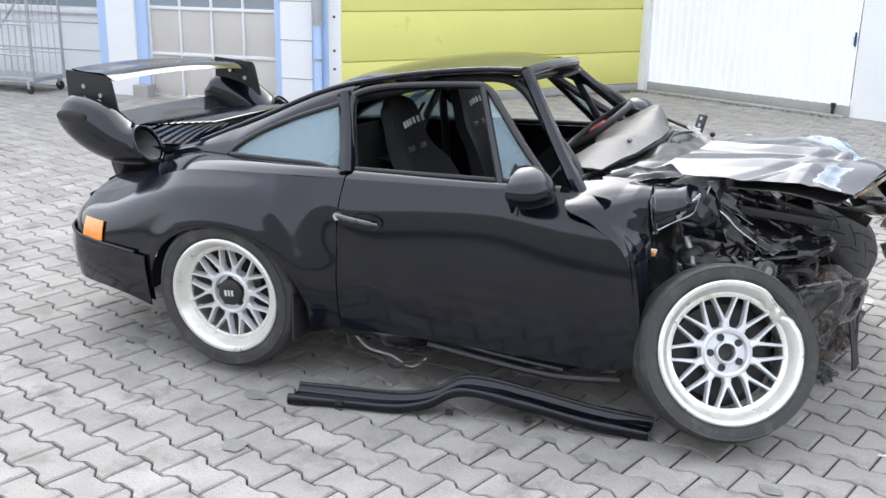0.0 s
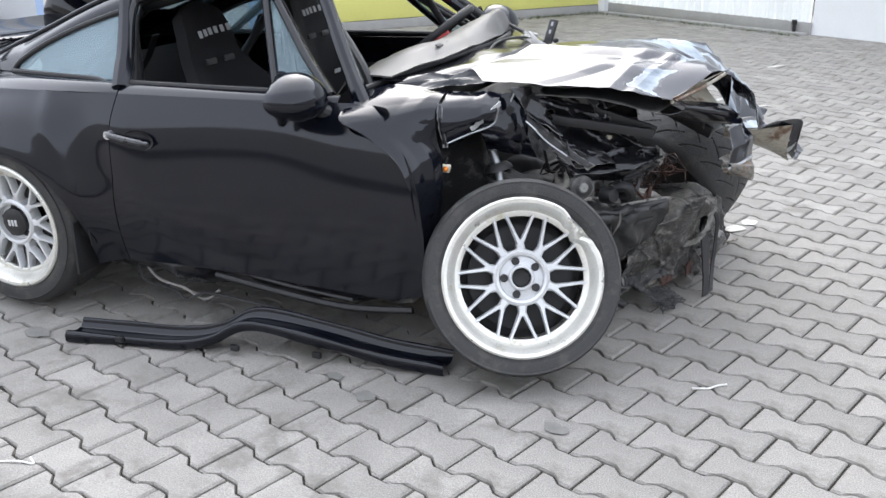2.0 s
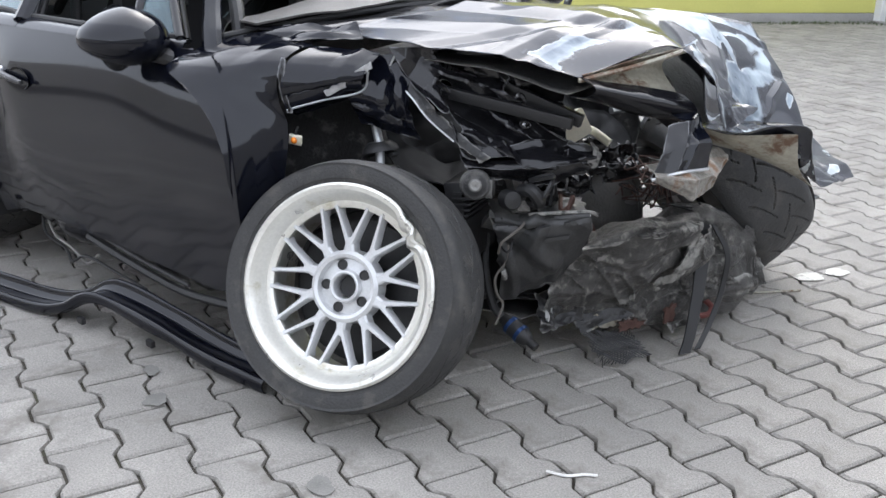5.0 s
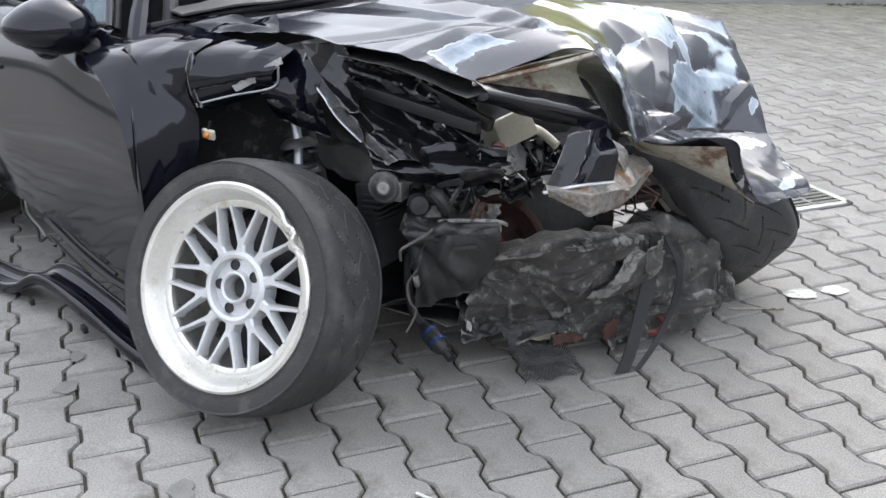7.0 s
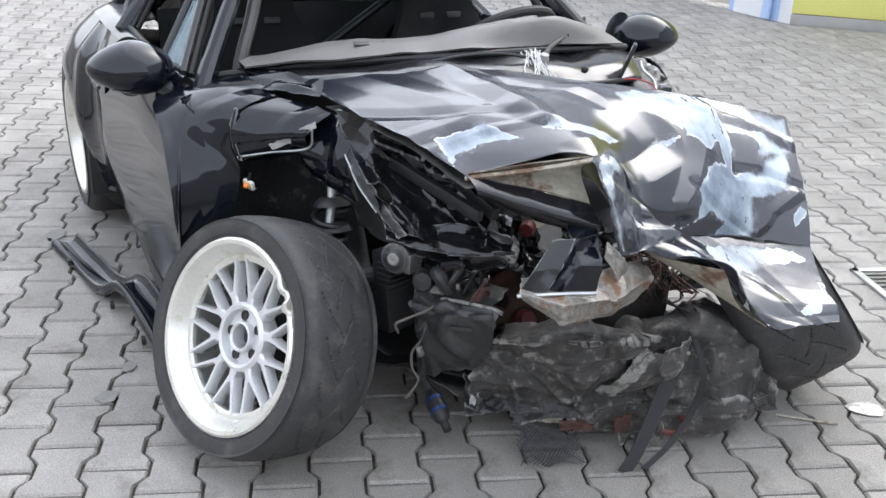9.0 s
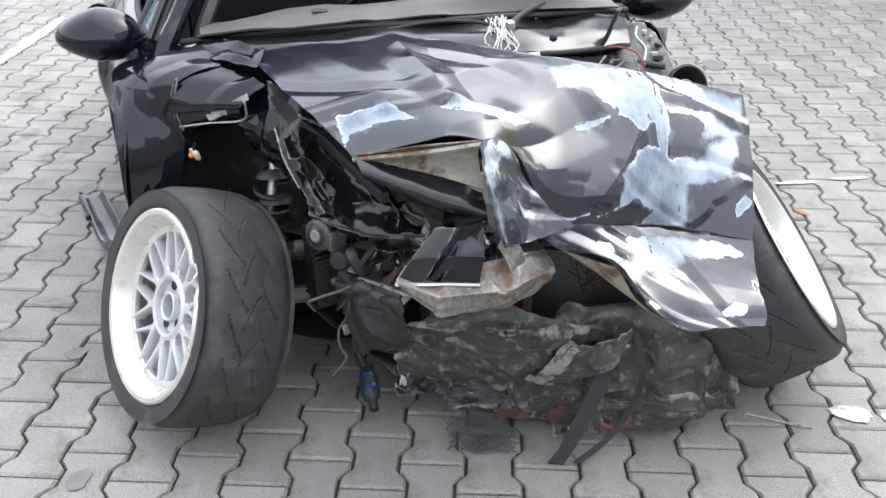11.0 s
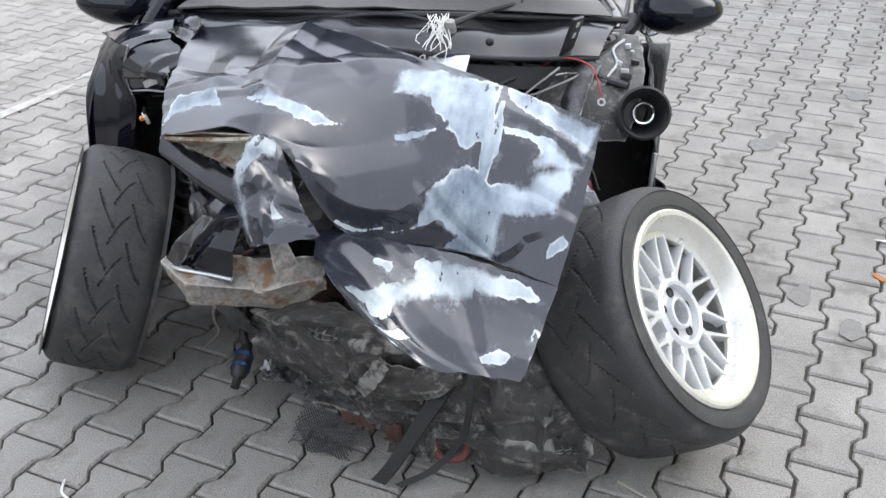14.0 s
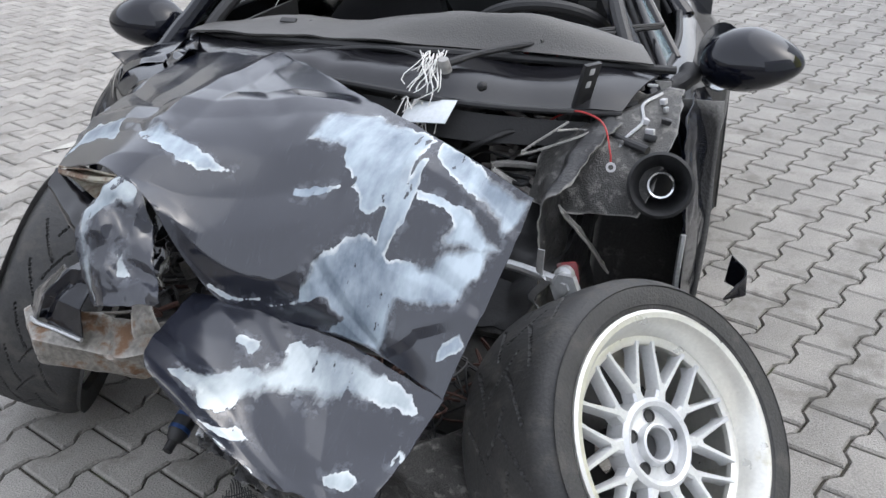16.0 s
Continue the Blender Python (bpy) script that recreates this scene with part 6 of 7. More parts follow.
# dark strip on the panel paints the shade of an open slot
part("panel_slot", sheet([[(2.190, -.296, .418), (2.235, -.258, .428)], [(2.188, -.297, .408), (2.233, -.260, .418)]], 14, 5, .003, .001, 5), INK_AND_HOLES, lower)
part("panel_clip", box((.012, .034, .028), (2.083, -.322, .300), .003, pose(0, 0, 0, 4, -10, 28)), GRIME_PALE, lower)
part("panel_clip", box((.012, .020, .022), (2.262, -.218, .470), .003, pose(0, 0, 0, 14, -10, 38)), GALV, lower)
part("luggage_floor", sheet([
    [(1.42, -.45, .34), (1.44, 0, .32), (1.42, .55, .34)],
    [(1.68, -.42, .20), (1.70, 0, .18), (1.68, .52, .20)],
    [(2.05, -.20, .12), (2.10, .1, .12), (2.06, .48, .12)]], 30, 24, .004, .015, 6, 34, .01), GRIME_DARK, CAR)
tank = part("fuel_tank", sheet([
    [(1.80, .04, .14), (1.87, .13, .14), (1.905, .24, .14), (1.945, .38, .14), (1.95, .54, .14)],
    [(1.815, .05, .25), (1.880, .14, .25), (1.912, .24, .25), (1.955, .38, .25), (1.96, .54, .25)],
    [(1.80, .05, .36), (1.865, .14, .36), (1.897, .24, .36), (1.935, .38, .36), (1.94, .54, .36)],
    [(1.74, .08, .405), (1.80, .16, .405), (1.83, .26, .41), (1.86, .38, .41), (1.87, .54, .40)],
    [(1.58, .10, .40), (1.62, .18, .405), (1.64, .28, .41), (1.66, .40, .41), (1.67, .54, .40)]],
    90, 70, .003, .004, 6, 35, .003), TANK, CAR, "dented dusty fuel tank", angle=40)
LABEL_POSE = Matrix.Translation((1.922, .290, .270)) @ pose(0, 0, 0, 0, -2, -17)
lab = part("tank_label", xf(box((.003, .125, .062), (0, 0, 0), .001), LABEL_POSE), STICKER, tank, "faded label with unreadable print")
for k in range(6):
    part("print_bar", xf(box((.002, .045 - .008 * (k % 3), .004), (.002, -.030 + .004 * (k % 2), .022 - .009 * k), 0), LABEL_POSE), INK_AND_HOLES, lab)
disc = lathe([(.045, -.004), (.075, .006), (.095, .004), (.125, -.004), (.140, .012), (.150, .045), (.165, .050), (.178, .046), (.180, .034), (.164, .026), (.156, -.02), (.12, -.03), (.06, -.02)], 72, True)
holes = [f for f in disc.faces if .076 < math.hypot(*f.calc_center_median().xy) < .125 and (math.degrees(math.atan2(f.calc_center_median().y, f.calc_center_median().x)) % 60) < 24]
bmesh.ops.delete(disc, geom=holes, context="FACES")
rim = part("spare_rim", xf(disc, axis_pose((1.962, .045, .262), (.80, -.10, .58)) @ Matrix.Diagonal((.86, .86, .8, 1))), RUST, CAR, "rusty brown spare rim")
part("rim_nut", xf(lathe([(0, .03), (.018, .03), (.022, .02), (.030, .015), (.034, -.005), (0, -.005)], 24), axis_pose((1.962, .045, .262), (.80, -.10, .58))), DARK_RED, rim)
washer = part("washer_bottle", box((.10, .125, .082), (1.945, .090, .592), .012, pose(0, 0, 0, 16, -24, -12)), WHITE_PLASTIC, CAR, "yellowed white washer bottle")
part("bottle_cap", tube([(1.985, .020, .565), (2.003, .000, .560)], .020, 14), DARK_RED, washer)
part("filler_neck", tube([(1.95, .15, .60), (1.99, .175, .585), (2.04, .19, .555)], .013, 12, 12), WHITE_PLASTIC, washer)
for k in range(26):
    random.seed(400 + k)
    a = Vector((random.uniform(2.0, 2.2), random.uniform(.28, .50), random.uniform(.36, .46)))
    pts = [a + Vector((random.uniform(-.05, .07), random.uniform(-.06, .06), random.uniform(-.05, .05))) for _ in range(5)]
    part("loose_wire", tube(pts, .0028, 5, 16), RUST if k % 3 else TRIM, CAR)
for k in range(20):
    random.seed(900 + k)
    a = Vector((random.uniform(1.85, 2.2), random.uniform(-.34, -.16), random.uniform(.40, .60)))
    pts = [a + Vector((random.uniform(-.05, .05), random.uniform(-.04, .04), random.uniform(-.06, .06))) for _ in range(5)]
    part("loose_wire", tube(pts, random.choice((.003, .004, .006)), 5, 16), random.choice((TRIM, RUST, SATIN)), CAR)
for k in range(16):
    random.seed(1300 + k)
    p = (random.uniform(1.88, 2.15), random.uniform(-.32, -.16), random.uniform(.40, .56))
    part("bracket", box((random.uniform(.02, .06), random.uniform(.01, .03), random.uniform(.02, .07)), p, .003, pose(0, 0, 0, random.uniform(0, 90), random.uniform(0, 90), random.uniform(0, 90))), random.choice((GRIME_DARK, SATIN, GRIME)), CAR)
part("torn_cable", tube([(2.02, -.318, .445), (2.035, -.322, .425), (2.079, -.316, .388), (2.090, -.325, .34), (2.070, -.345, .29), (2.078, -.345, .245), (2.088, -.332, .214), (2.097, -.370, .172)], .0036, 7, 60), CABLE, CAR, "frayed pale cable hanging loose")
part("torn_cable", tube([(2.087, -.204, .501), (2.115, -.255, .478), (2.140, -.33, .448), (2.155, -.40, .438), (2.150, -.425, .425), (2.13, -.41, .39)], .0036, 7, 40), CABLE, CAR)
fit_ = part("hanging_fitting", xf(lathe([(0, -.05), (.014, -.05), (.018, -.03), (.026, -.015), (.026, .03), (.020, .05), (.012, .058), (.012, .085), (0, .085)], 24), axis_pose((2.085, -.276, .128), (.85, .0, -.36))), PLASTIC, CAR, "broken black fitting hanging with blue rings")
for z_, r_ in ((-.010, .0268), (.026, .0270)):
    part("blue_ring", xf(lathe([(r_ - .003, -.006), (r_, -.005), (r_, .005), (r_ - .003, .006)], 24, True), axis_pose((2.085, -.276, .128), (.85, .0, -.36)) @ pose(0, 0, z_)), BLUE, fit_)
part("hose", tube([(2.05, -.276, .145), (2.02, -.29, .18), (1.98, -.28, .27), (1.95, -.25, .36)], .012, 8, 24), TRIM, fit_)
part("tow_hook", tube([(2.27, .27, .11), (2.33, .28, .075), (2.350, .31, .070), (2.345, .345, .080), (2.315, .350, .095), (2.28, .32, .11)], .009, 8, 30), DULL_RED, CAR, "faded red towing loop")
part("rubber_strap", sheet([
    [(2.285, .325, .335), (2.330, .245, .20), (2.362, .165, .06), (2.372, .125, .008)],
    [(2.310, .362, .330), (2.350, .280, .20), (2.378, .198, .06), (2.388, .160, .008)]], 40, 7, .006, .002, 8, 1, .001), TRIM, CAR, "black strap hanging to the ground")
part("rubber_strap", sheet([
    [(2.312, .350, .330), (2.362, .355, .25), (2.368, .335, .15), (2.372, .270, .06), (2.386, .185, .012)],
    [(2.316, .364, .330), (2.370, .369, .25), (2.376, .350, .15), (2.382, .287, .06), (2.396, .202, .012)]], 40, 5, .004, .003, 8, 2), TRIM, CAR)
mesh = bmesh.new()
for k in range(21):
    for sgn in (-1, 1):
        pts = []
        for s in range(9):
            t = s / 8
            u, v = (k / 20 + sgn * (t - .5) * .7), t
            if 0 <= u <= 1:
                pts.append((2.18 + .05 * u + .09 * v + .015 * noise.noise((u * 4, v * 4, 1)), -.09 + .17 * u - .02 * v, .014 + .065 * (1 - v) * (1 - .4 * u) + .016 * abs(noise.noise((u * 5, v * 5, 4)))))
        if len(pts) > 2:
            tube(pts, .0016, 4, 0, mesh)
part("torn_grille_mesh", mesh, SATIN, CAR, "torn expanded-metal grille mesh")
for k, (p, w, m_) in enumerate((((2.190, .005, .095), (.040, .022), UNDER), ((2.240, .07, .080), (.045, .014), RUST), ((2.30, .17, .10), (.02, .03), RUST), ((2.138, -.190, .165), (.012, .022), BARE), ((2.30, .56, .12), (.03, .02), UNDER))):
    p = Vector(p)
    part("torn_scrap", sheet([[p + Vector((a * .3, a, b)) for a in (-w[0], 0, w[0])] for b in (w[1], 0, -w[1])], 14, 12, .002, .004, 20, 80 + k, .005, .012), m_, CAR, angle=26)

# left side of the front
part("inner_fender", sheet([
    [(1.40, .70, .86), (1.56, .64, .83), (1.70, .60, .80), (1.86, .57, .74)],
    [(1.42, .60, .80), (1.58, .56, .79), (1.72, .54, .77), (1.88, .53, .71)],
    [(1.46, .58, .60), (1.60, .54, .60), (1.74, .53, .58), (1.92, .52, .55)],
    [(1.50, .56, .35), (1.62, .53, .35), (1.76, .52, .36), (1.95, .50, .40)]], 50, 40, .003, .014, 7, 41, .012, .005), GRIME_DARK, CAR, "dusty dark left inner fender", angle=50)
part("strut_tower", sheet([
    [(1.44, .52, .845), (1.44, .62, .86), (1.42, .73, .855)],
    [(1.56, .48, .815), (1.58, .60, .83), (1.56, .745, .815)],
    [(1.66, .46, .75), (1.69, .58, .765), (1.66, .735, .755)],
    [(1.72, .46, .66), (1.75, .56, .66), (1.72, .70, .66)]], 60, 60, .003, .006, 6, 48, .003, .006, None, random_creases(48, 12, .02, .05, .010), (.28, .30)), GRIME, CAR, "dusty grey left strut tower", angle=35)
part("wheel_house", sheet([
    [(1.40, .82, .84), (1.44, .70, .84), (1.50, .58, .80)],
    [(1.42, .82, .50), (1.45, .70, .52), (1.50, .56, .5)],
    [(1.44, .80, .20), (1.46, .68, .2), (1.52, .54, .2)]], 20, 20, .003, .012, 6, 42, .006), GRIME_DARK, CAR)
part("fender_stub", sheet([
    [(1.30, .765, .84), (1.42, .745, .855), (1.52, .755, .83)],
    [(1.32, .79, .76), (1.46, .785, .76), (1.58, .775, .74)],
    [(1.34, .81, .60), (1.48, .80, .60), (1.64, .79, .58)],
    [(1.38, .80, .40), (1.50, .80, .40), (1.64, .785, .40)],
    [(1.40, .79, .22), (1.50, .79, .22), (1.60, .78, .24)]], 30, 44, .004, .012, 7, 43, .008, .004), PAINT, CAR, "torn edge of the left fender", angle=50)
part("fender_bare_edge", tube([(1.645, .79, .60), (1.65, .785, .50), (1.645, .785, .40), (1.605, .78, .27)], .007, 6, 20), BARE, CAR)
boot = part("intake_boot", xf(lathe([(.040, -.09), (.046, -.05), (.062, -.012), (.068, .0), (.070, .012), (.064, .016), (.058, .008), (.052, -.02), (.036, -.05), (.030, -.08)], 50), axis_pose((1.715, .742, .738), (.93, .10, .34))), TRIM, CAR, "ribbed black rubber intake boot")
part("inner_pipe", xf(lathe([(.024, -.07), (.024, .0), (.028, .002), (.030, -.002), (.030, -.07)], 40, True), axis_pose((1.715, .742, .738), (.93, .10, .34))), CHROME, boot, "bright inner pipe ring")
part("intake_pipe", tube([(1.66, .735, .715), (1.63, .68, .72), (1.62, .60, .735), (1.62, .53, .75)], .038, 14, 20), PLASTIC, boot)
part("rubber_hose", tube([(1.66, .70, .79), (1.62, .62, .80), (1.57, .56, .815), (1.53, .58, .835), (1.50, .64, .84)], .010, 8, 24), TRIM, CAR)
for k in range(14):
    random.seed(5200 + k)
    u, v = random.uniform(1.45, 1.66), random.uniform(.50, .72)
    z = .872 - .42 * (u - 1.44) + .02
    part("clip", box((random.uniform(.008, .03), random.uniform(.006, .014), random.uniform(.006, .016)), (u, v, z - .012), .002, pose(0, 0, 0, random.uniform(-20, 20), random.uniform(-20, 20), random.uniform(0, 180))), random.choice((GALV, SATIN, GRIME_DARK, PALE)), CAR)
part("brake_pipe", tube([(1.47, .69, .862), (1.53, .66, .850), (1.58, .67, .825), (1.64, .64, .795), (1.70, .61, .72)], .004, 6, 30), GALV, CAR)
part("cable_loom", tube([(1.44, .40, .80), (1.52, .42, .79), (1.58, .36, .77), (1.62, .25, .78), (1.60, .10, .80)], .011, 8, 30), TRIM, CAR)
part("cable_loom", tube([(1.60, .44, .76), (1.66, .40, .80), (1.70, .34, .78), (1.68, .28, .74), (1.62, .27, .74)], .008, 8, 30), TRIM, CAR)
part("red_wire", tube([(1.59, .45, .80), (1.60, .49, .83), (1.625, .54, .85), (1.66, .60, .84), (1.69, .625, .79), (1.70, .63, .77)], .0022, 6, 40), RED, CAR, "loose red battery wire")
part("wire_lug", xf(lathe([(.006, -.002), (.011, -.002), (.011, .002), (.006, .002)], 16, True), axis_pose((1.705, .632, .760), (.8, .1, .5))), PALE, CAR)
b0, b1 = Vector((1.580, .512, .785)), Vector((1.612, .560, .955))
bq = (b1 - b0).to_track_quat("Z", "X").to_matrix().to_4x4()
br = part("bracket_arm", box((.010, .046, (b1 - b0).length), (b0 + b1) / 2, .001, bq), SATIN, CAR, "bent black bracket with two slots")
for t in (.72, .90):
    part("slot", box((.0115, .014, .016), b0.lerp(b1, t), .001, bq), PALE, br)
part("bracket_foot", box((.02, .045, .16), (1.565, .500, .785), .004, pose(0, 0, 0, 12, -8, 20)), SATIN, CAR)
for k in range(18):
    random.seed(2100 + k)
    a = Vector((random.uniform(1.52, 1.70), random.uniform(.25, .60), random.uniform(.68, .80)))
    pts = [a + Vector((random.uniform(-.05, .05), random.uniform(-.08, .08), random.uniform(-.04, .03))) for _ in range(5)]
    part("loose_wire", tube(pts, random.choice((.003, .005, .008)), 5, 16), random.choice((TRIM, GRIME, PLASTIC)), CAR)
part("engine_bay_shelf", sheet([
    [(1.46, -.40, .74), (1.50, .1, .74), (1.46, .58, .74)],
    [(1.70, -.38, .55), (1.74, .1, .53), (1.70, .56, .58)],
    [(1.92, -.24, .44), (1.96, .15, .42), (1.92, .52, .46)]], 90, 70, .004, .012, 7, 44, .008, .01, None, random_creases(44, 16, .03, .08, .03), (.95, .55)), TRIM, CAR, "black crumpled bay floor", angle=26)
for k, (o, w) in enumerate((((1.99, .19, .500), (.07, .06)), ((2.02, .29, .470), (.08, .05)), ((1.93, .02, .500), (.06, .07)), ((2.06, .02, .480), (.05, .04)))):
    o = Vector(o)
    rows = [[o + Vector((.25 * a - .3 * b, a * .9, b + .02 * noise.noise((a * 30, b * 30, k)))) for a in (-w[0], -w[0] * .3, w[0] * .4, w[0])] for b in (w[1], w[1] * .2, -w[1] * .4, -w[1])]
    part("bay_scrap", sheet(rows, 50, 44, .002, .005, 9, 110 + k, .004, .012, None, random_creases(110 + k, 9, .015, .04, .018), (2 * w[0], 2 * w[1])), TORN, CAR, angle=26)
part("tie_rod", tube([(1.90, .40, .60), (1.92, .50, .600), (1.95, .585, .600)], .011, 10), GALV, CAR)
part("axle_nut", xf(lathe([(.0, .014), (.012, .014), (.013, .006), (.030, .006), (.032, -.012), (0, -.012)], 6), axis_pose((1.95, .605, .585), (.95, -.1, .3))), GALV, CAR)
part("brake_hose", tube([(1.90, .60, .55), (1.97, .63, .52), (1.98, .70, .45)], .008, 8, 16), TRIM, CAR)
part("steering_rack", tube([(1.80, -.42, .40), (1.86, 0, .40), (1.92, .55, .44), (2.0, .70, .40)], .022, 10, 30), GRIME_DARK, CAR)
cal = part("caliper", box((.02, .045, .05), (1.900, .598, .592), .010, pose(0, 0, 0, 10, -20, 12)), DARK_RED, CAR, "dusty red brake caliper")
part("caliper_bolt", xf(lathe([(0, .03), (.010, .03), (.012, .02), (.020, .016), (.022, 0), (0, 0)], 20), axis_pose((1.908, .595, .592), (.95, -.1, .3))), GALV, cal)
part("bent_strip", sheet([[(1.955, .548, .665), (1.95, .545, .615), (1.952, .560, .600), (1.935, .525, .545), (1.93, .550, .515)], [(1.958, .563, .665), (1.953, .560, .610), (1.956, .574, .592), (1.938, .538, .540), (1.933, .562, .508)]], 40, 4, .003, .001, 8), GALV, CAR, "bent bright steel strip")
part("torn_rail_edge", sheet([[(1.84, .555, .715), (1.80, .585, .655), (1.76, .605, .600), (1.70, .63, .53)], [(1.86, .565, .705), (1.82, .600, .640), (1.78, .622, .585), (1.72, .645, .515)]], 40, 6, .004, .003, 10, 91, .003), GRIME, CAR, "dusty torn rail edge", angle=26)
part("caliper", blob((1.82, -.58, .36), (.05, .035, .06), .2, 3, 3, 8), GRIME_DARK, CAR)
part("control_arm", tube([(1.80, -.30, .26), (1.82, -.58, .26)], .025, 10), GRIME_DARK, CAR)
part("control_arm", tube([(1.92, .40, .30), (1.98, .72, .30)], .025, 10), GRIME_DARK, CAR)
part("side_sill_stub", sheet([[(.94, .86, .24), (1.0, .90, .22), (1.06, .87, .18)], [(.96, .84, .16), (1.0, .91, .15), (1.04, .85, .14)]], 12, 10, .004, .01, 9, 45), PAINT, CAR)

# cowl, wiper, string
cowl = part("cowl_panel", sheet([
    [(1.40, -.62, .880), (1.50, -.32, .905), (1.545, 0, .918), (1.50, .32, .908), (1.385, .67, .880)],
    [(1.50, -.56, .880), (1.60, -.30, .910), (1.65, 0, .918), (1.62, .32, .900), (1.50, .64, .868)],
    [(1.56, -.52, .865), (1.66, -.30, .890), (1.71, 0, .890), (1.69, .32, .865), (1.57, .62, .838)]], 60, 24, .004, .008, 5, 46, .004), PAINT_DUSTY, CAR, "creased black cowl panel", angle=55)
part("cowl_rim", tube([(1.56, -.52, .865), (1.66, -.30, .890), (1.71, 0, .888), (1.69, .32, .862), (1.57, .62, .836)], .008, 8, 40), TRIM, cowl)
part("cowl_gap", sheet([[(1.66, -.30, .865), (1.70, 0, .865), (1.68, .32, .84), (1.57, .6, .81)], [(1.68, -.30, .80), (1.72, 0, .80), (1.70, .32, .78), (1.58, .6, .76)]], 30, 6, .004, .006, 6, 47), TRIM, cowl)
part("info_plate", xf(box((.07, .12, .003), (0, 0, 0), .001), Matrix.Translation((1.735, .225, .850)) @ pose(0, 0, 0, 8, 30, -6)), SILVER_TAPE, cowl, "small silver plate")
part("rubber_seal", tube([(1.36, -.66, .865), (1.45, -.45, .900), (1.525, -.2, .925), (1.545, 0, .930), (1.52, .25, .928), (1.36, .70, .888)], .010, 8, 40), TRIM, cowl)
wip = part("wiper_arm", tube([(1.634, .225, .930), (1.55, .30, .945), (1.42, .44, .955), (1.20, .63, .950)], [.010, .008, .006, .005], 8, 24), TRIM, CAR, "black wiper arm")
part("wiper_blade", tube([(1.47, .40, .958), (1.34, .50, .962), (1.19, .635, .955)], .006, 6, 12), TRIM, wip)
part("wiper_pivot", xf(lathe([(0, .03), (.012, .03), (.016, .01), (.02, -.02), (0, -.02)], 20), axis_pose((1.634, .225, .915), (.3, 0, 1))), GRIME_DARK, wip)
part("wiper_arm", tube([(1.60, -.20, .915), (1.57, .0, .935), (1.60, .12, .94), (1.64, .20, .93)], .005, 6, 20), TRIM, CAR)
part("washer_jet", blob((1.69, .335, .905), (.012, .012, .012), .1, 2, 2), TRIM, cowl)
tie = bmesh.new()
for k in range(34):
    random.seed(3000 + k)
    a = Vector((1.615 + random.uniform(-.02, .03), .185 + random.uniform(-.025, .04), .945 + random.uniform(-.01, .012)))
    drop = random.uniform(.04, .13)
    pts = [a, a + Vector((.03, random.uniform(-.02, .02), -.01 - drop * .2)), a + Vector((.06 + drop * .2, random.uniform(-.04, .03), -.02 - drop * .6)), a + Vector((.07 + drop * .4, random.uniform(-.05, .03), -.03 - drop))]
    tube(pts, .0014, 4, 10, tie)
tagged(part("string_tuft", tie, THREAD), "frayed white string tied to the wiper pivot", "string")


# ---- loose things on the ground ----
def skirt():
    path = [(.425, -1.075), (.62, -1.03), (.82, -.985), (.94, -.955), (1.06, -.915), (1.30, -.87), (1.52, -.84), (1.72, -.80)]
    lift = [.0, .0, .002, .03, .085, .055, .02, .0]
    prof = [(-.050, .0), (-.062, .010), (-.064, .040), (-.052, .052), (-.030, .036), (.0, .030), (.030, .034), (.050, .058), (.056, .078), (.062, .080)]
    rows = []
    for (x, y), z in zip(path, lift):
        rows.append([(x + .018 * a, y + a * .72, z + h * .62 + .004) for a, h in prof])
    t = part("side_skirt", sheet(rows, 30, 70, .004, .003, 6, 51), PAINT, None, "", angle=50)
    for x, y in ((.62, -1.06), (1.02, -.96), (1.3, -.90)):
        part("clip", box((.03, .014, .02), (x, y - .02, .03), .003), TRIM, t)
    return tagged(t, "detached black side skirt, bent, lying on the pavers", "car part")


skirt()


def litter(name, pts, r, m, label, cat="litter"):
    tagged(part(name, tube(pts, r, 5, 18), m), label, cat)


litter("plastic_strip", [(2.465, -.615, .004), (2.51, -.60, .006), (2.535, -.565, .004), (2.56, -.55, .006)], .0035, THREAD, "twisted white plastic strip on the pavers")
litter("plastic_strip", [(.80, -1.78, .004), (.86, -1.76, .008), (.90, -1.75, .004), (.87, -1.73, .004)], .003, THREAD, "clear white plastic strip on the pavers")
litter("thin_stick", [(2.30, .72, .006), (2.36, .80, .006), (2.40, .86, .004)], .004, UNDER, "thin pale stick on the pavers", "stick")
lf = part("leaf", slab([(-.03, 0), (-.01, .014), (.02, .012), (.035, 0), (.02, -.012), (-.012, -.012)], .002, 0, Matrix.Translation((1.165, 1.613, .004)) @ pose(0, 0, 0, 0, 8, 40)), LEAF)
tagged(lf, "small dry orange leaf on the pavers", "leaf")


def patch(at, rx, ry, m, name, label, seed, turn=-16.0, z=.004):
    """A thin ragged film on the paving."""
    n = 46
    pts = []
    for k in range(n):
        a = 2 * math.pi * k / n
        w = 1 + .35 * noise.noise((math.cos(a) * 1.6 + seed, math.sin(a) * 1.6, seed * .7)) + .12 * noise.noise((math.cos(a) * 6 + seed, math.sin(a) * 6, 2))
        pts.append((rx * w * math.cos(a), ry * w * math.sin(a)))
    ob = part(name, slab(pts, .0008, 0, Matrix.Translation((at[0], at[1], z)) @ pose(0, 0, 0, 0, 0, turn)), m, None, smooth=False)
    return tagged(ob, label, name.replace("_", " "), name.replace("_", " ") + "s")


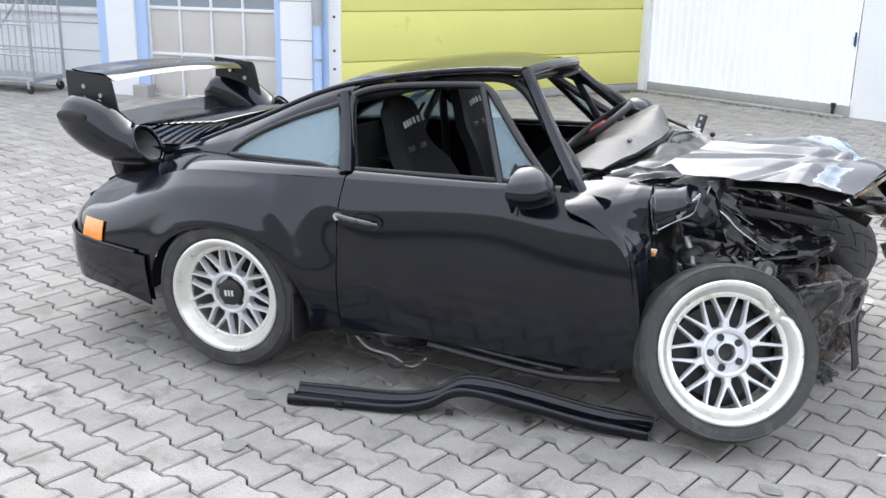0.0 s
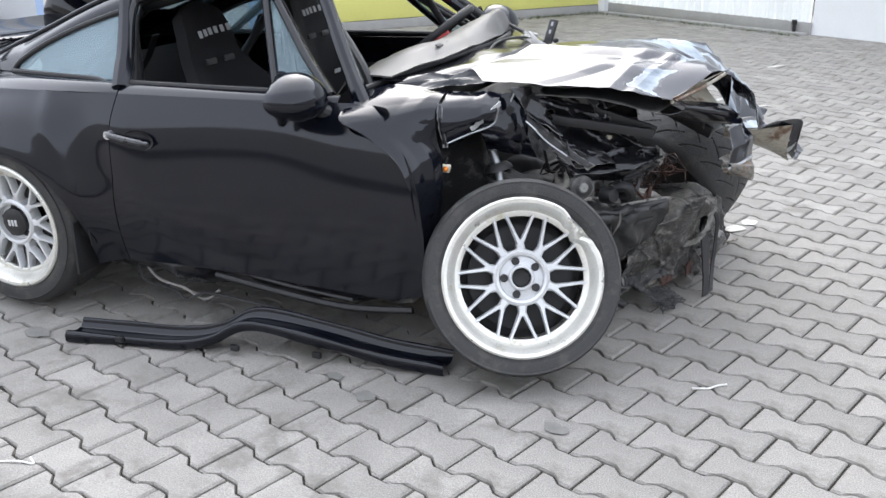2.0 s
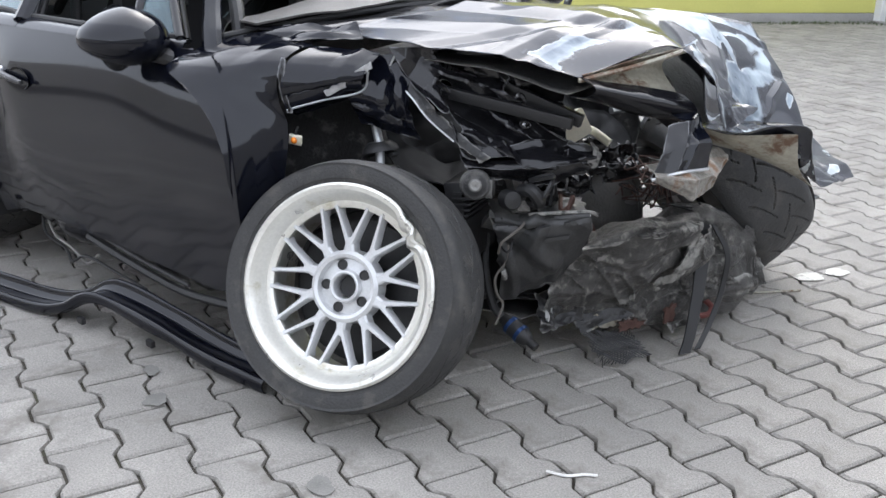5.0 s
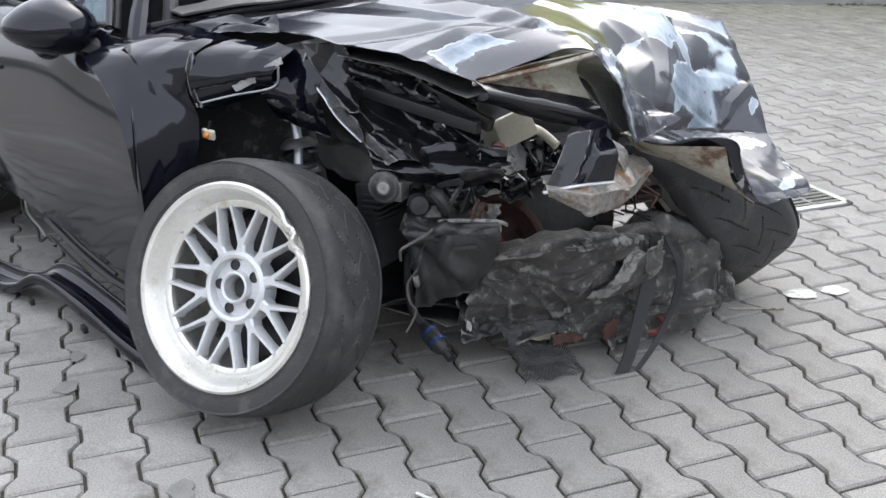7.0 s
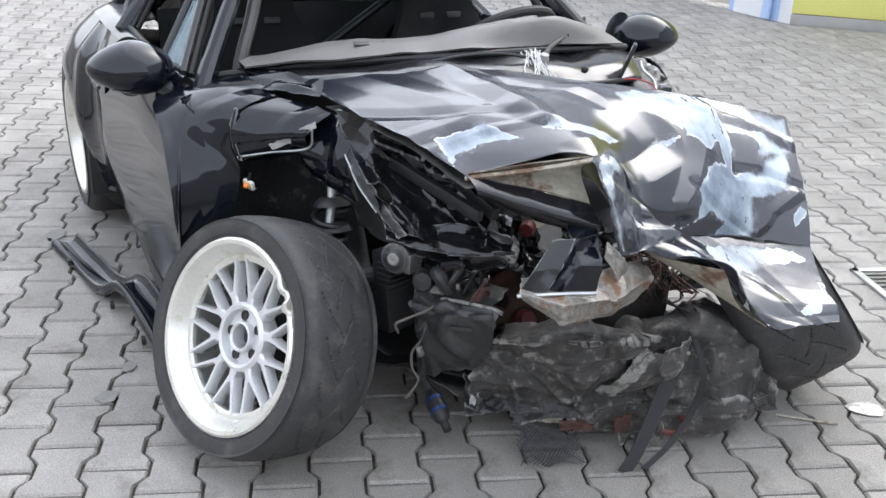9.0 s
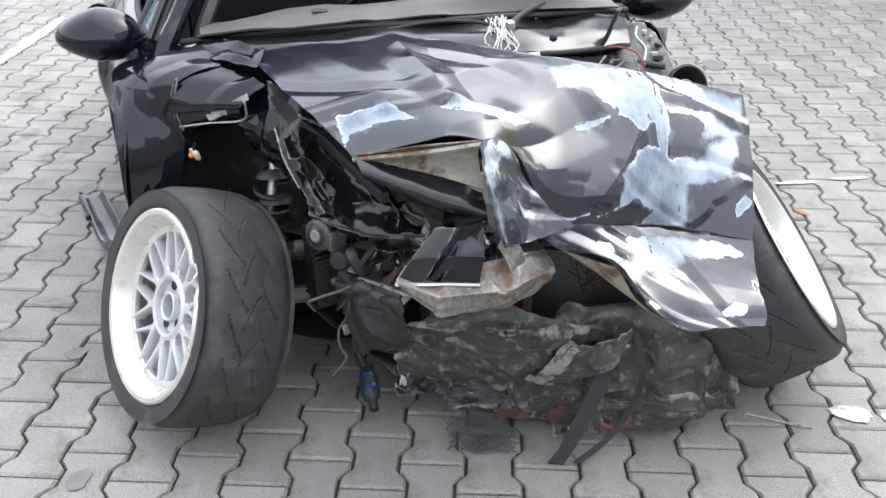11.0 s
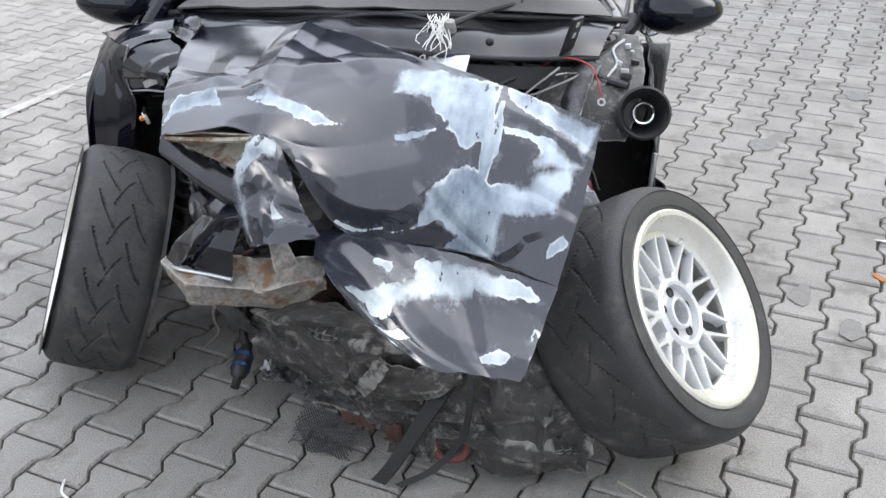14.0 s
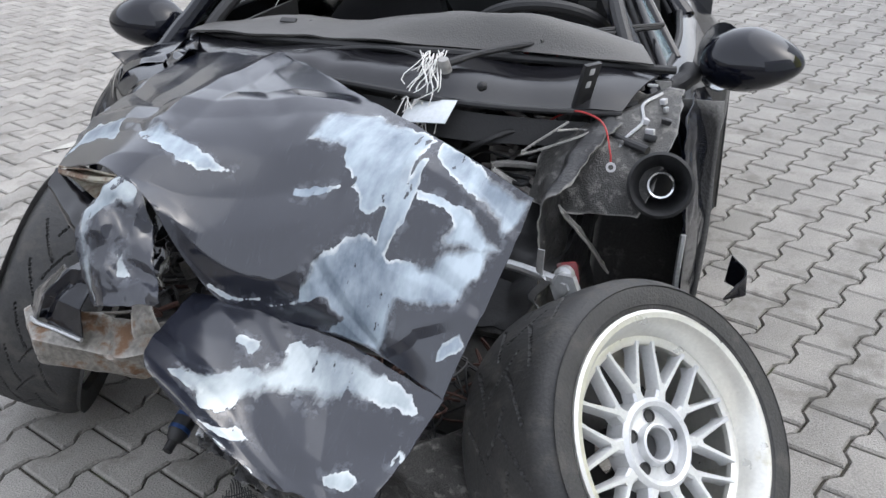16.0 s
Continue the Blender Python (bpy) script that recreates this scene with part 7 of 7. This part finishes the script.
for k, (x, y, rx, ry) in enumerate(((.431, -1.477, .045, .04), (.274, -1.103, .05, .035), (2.148, -1.013, .035, .028), (-.50, -.85, .06, .03), (-.76, 1.99, .085, .055), (-.77, 2.28, .10, .05), (-.02, 1.42, .085, .06), (1.32, 1.33, .07, .035), (1.51, 1.45, .06, .04), (1.55, -1.06, .035, .03), (1.40, -.98, .03, .02))):
    patch((x, y), rx, ry, STAIN, "oil_stain", "dark oily stain on the pavers", k + 1.3)
for k, (x, y, rx, ry, a) in enumerate(((2.370, 1.005, .055, .034, 64), (2.418, 1.118, .045, .034, 64), (.893, 1.77, .10, .016, 84), (.905, 2.02, .09, .014, 84), (1.325, 6.03, .05, .03, 74), (2.14, 3.82, .09, .02, 40), (1.844, 3.94, .06, .02, 74), (2.07, 5.6, .12, .03, 60))):
    patch((x, y), rx, ry, ROADMARK, "paint_mark", "worn white paint mark on the pavers", k + 20.7, a)
for k, (x, y, rx, ry, a) in enumerate(((.0, -2.11, .42, .035, -14.5), (-1.0, -1.88, .55, .040, -14.5), (-2.2, -1.60, .65, .045, -14.5))):
    patch((x, y), rx, ry, FADED, "paint_mark", "faded pale line on the pavers", k + 40.7, a)


def drain():
    t = thing("drain_grate", "square iron drain grate set in the pavers", "drain", (1.775, 1.86, .004))
    rot = Matrix.Rotation(radians(-16), 4, "Z")
    for s in (-1, 1):
        part("frame_bar", xf(box((.34, .03, .012), (0, s * .155, .002), .002), rot), GALV, t)
        part("frame_bar", xf(box((.03, .34, .012), (s * .155, 0, .002), .002), rot), GALV, t)
    for k in range(8):
        part("bar", xf(box((.018, .28, .010), (-.119 + .034 * k, 0, .001), .002), rot), GRIME_DARK, t)
    part("cross_bar", xf(box((.28, .018, .010), (0, 0, .003), .002), rot), GRIME_DARK, t)


drain()


def weeds():
    bm = bmesh.new()
    random.seed(77)
    for k in range(420):
        s = random.uniform(0, 1)
        if random.random() < .55:
            p = Vector((*Y0, 0)).lerp(Vector((*YC, 0)), .55 + .45 * s) + Vector((random.gauss(.05, .06), random.gauss(-.06, .05), 0))
        else:
            p = CA.lerp(CB, s) - CN * random.uniform(.12, .25)
        for _ in range(3):
            d = Vector((random.uniform(-1, 1), random.uniform(-1, 1), random.uniform(.5, 1.5))) * random.uniform(.012, .035)
            w = Vector((random.uniform(-1, 1), random.uniform(-1, 1), 0)).normalized() * .004
            bm.faces.new([bm.verts.new(q) for q in (p - w, p + w, p + d)])
    return tagged(part("weeds", bm, WEED, smooth=False), "small weeds and moss along the wall foot", "weeds", kind="stuff")


weeds()

# ---- pavers, the nearest each its own ----
shapes = []
for k in range(6):
    random.seed(60 + k)
    bm = bmesh.new()
    paver_points(bm, Vector((0, 0, 0)), (random.uniform(-.012, .012), random.uniform(-.015, .015)))
    me = bpy.data.meshes.new("paver")
    bm.to_mesh(me)
    bm.free()
    me.materials.append(PAVER)
    shapes.append(me)
random.seed(5)
rest_v, rest_f = [], []
near = []
for k, j, p in paver_places():
    if p.x > 8 or p.x < -9.5 or p.y < -6 or p.y > 9.5:
        continue
    z = random.uniform(-.0015, .0015)
    if 2.0 < p.x < 3.75 and -1.55 < p.y < 1.35 and len(near) < 300:
        near.append((p.x, p.y, z))
        ob = new("paver", shapes[random.randrange(6)])
        ob.location = (p.x, p.y, z)
        ob.parent = PAVING
        continue
    c = .0055
    tx, ty = random.uniform(-.012, .012), random.uniform(-.015, .015)
    b0 = len(rest_v)
    for ring, dz in ((1 - c / .085, 0), (1, -.006), (1, -.018)):
        for x, y in OUTLINE:
            q = p + U * (x * ring) + V * (y * ring)
            rest_v.append((q.x, q.y, z + dz + tx * x + ty * y))
    n = len(OUTLINE)
    rest_f.append(list(range(b0, b0 + n)))
    for i in range(n):
        i2 = (i + 1) % n
        rest_f.append((b0 + n + i, b0 + n + i2, b0 + i2, b0 + i))
        rest_f.append((b0 + 2 * n + i, b0 + 2 * n + i2, b0 + n + i2, b0 + n + i))
me = bpy.data.meshes.new("paver_field")
me.from_pydata(rest_v, [], rest_f)
me.materials.append(PAVER_FAR)
field = new("paver_field", me)
field.parent = PAVING
tagged(field, "field of grey interlocking pavers", kind="stuff")
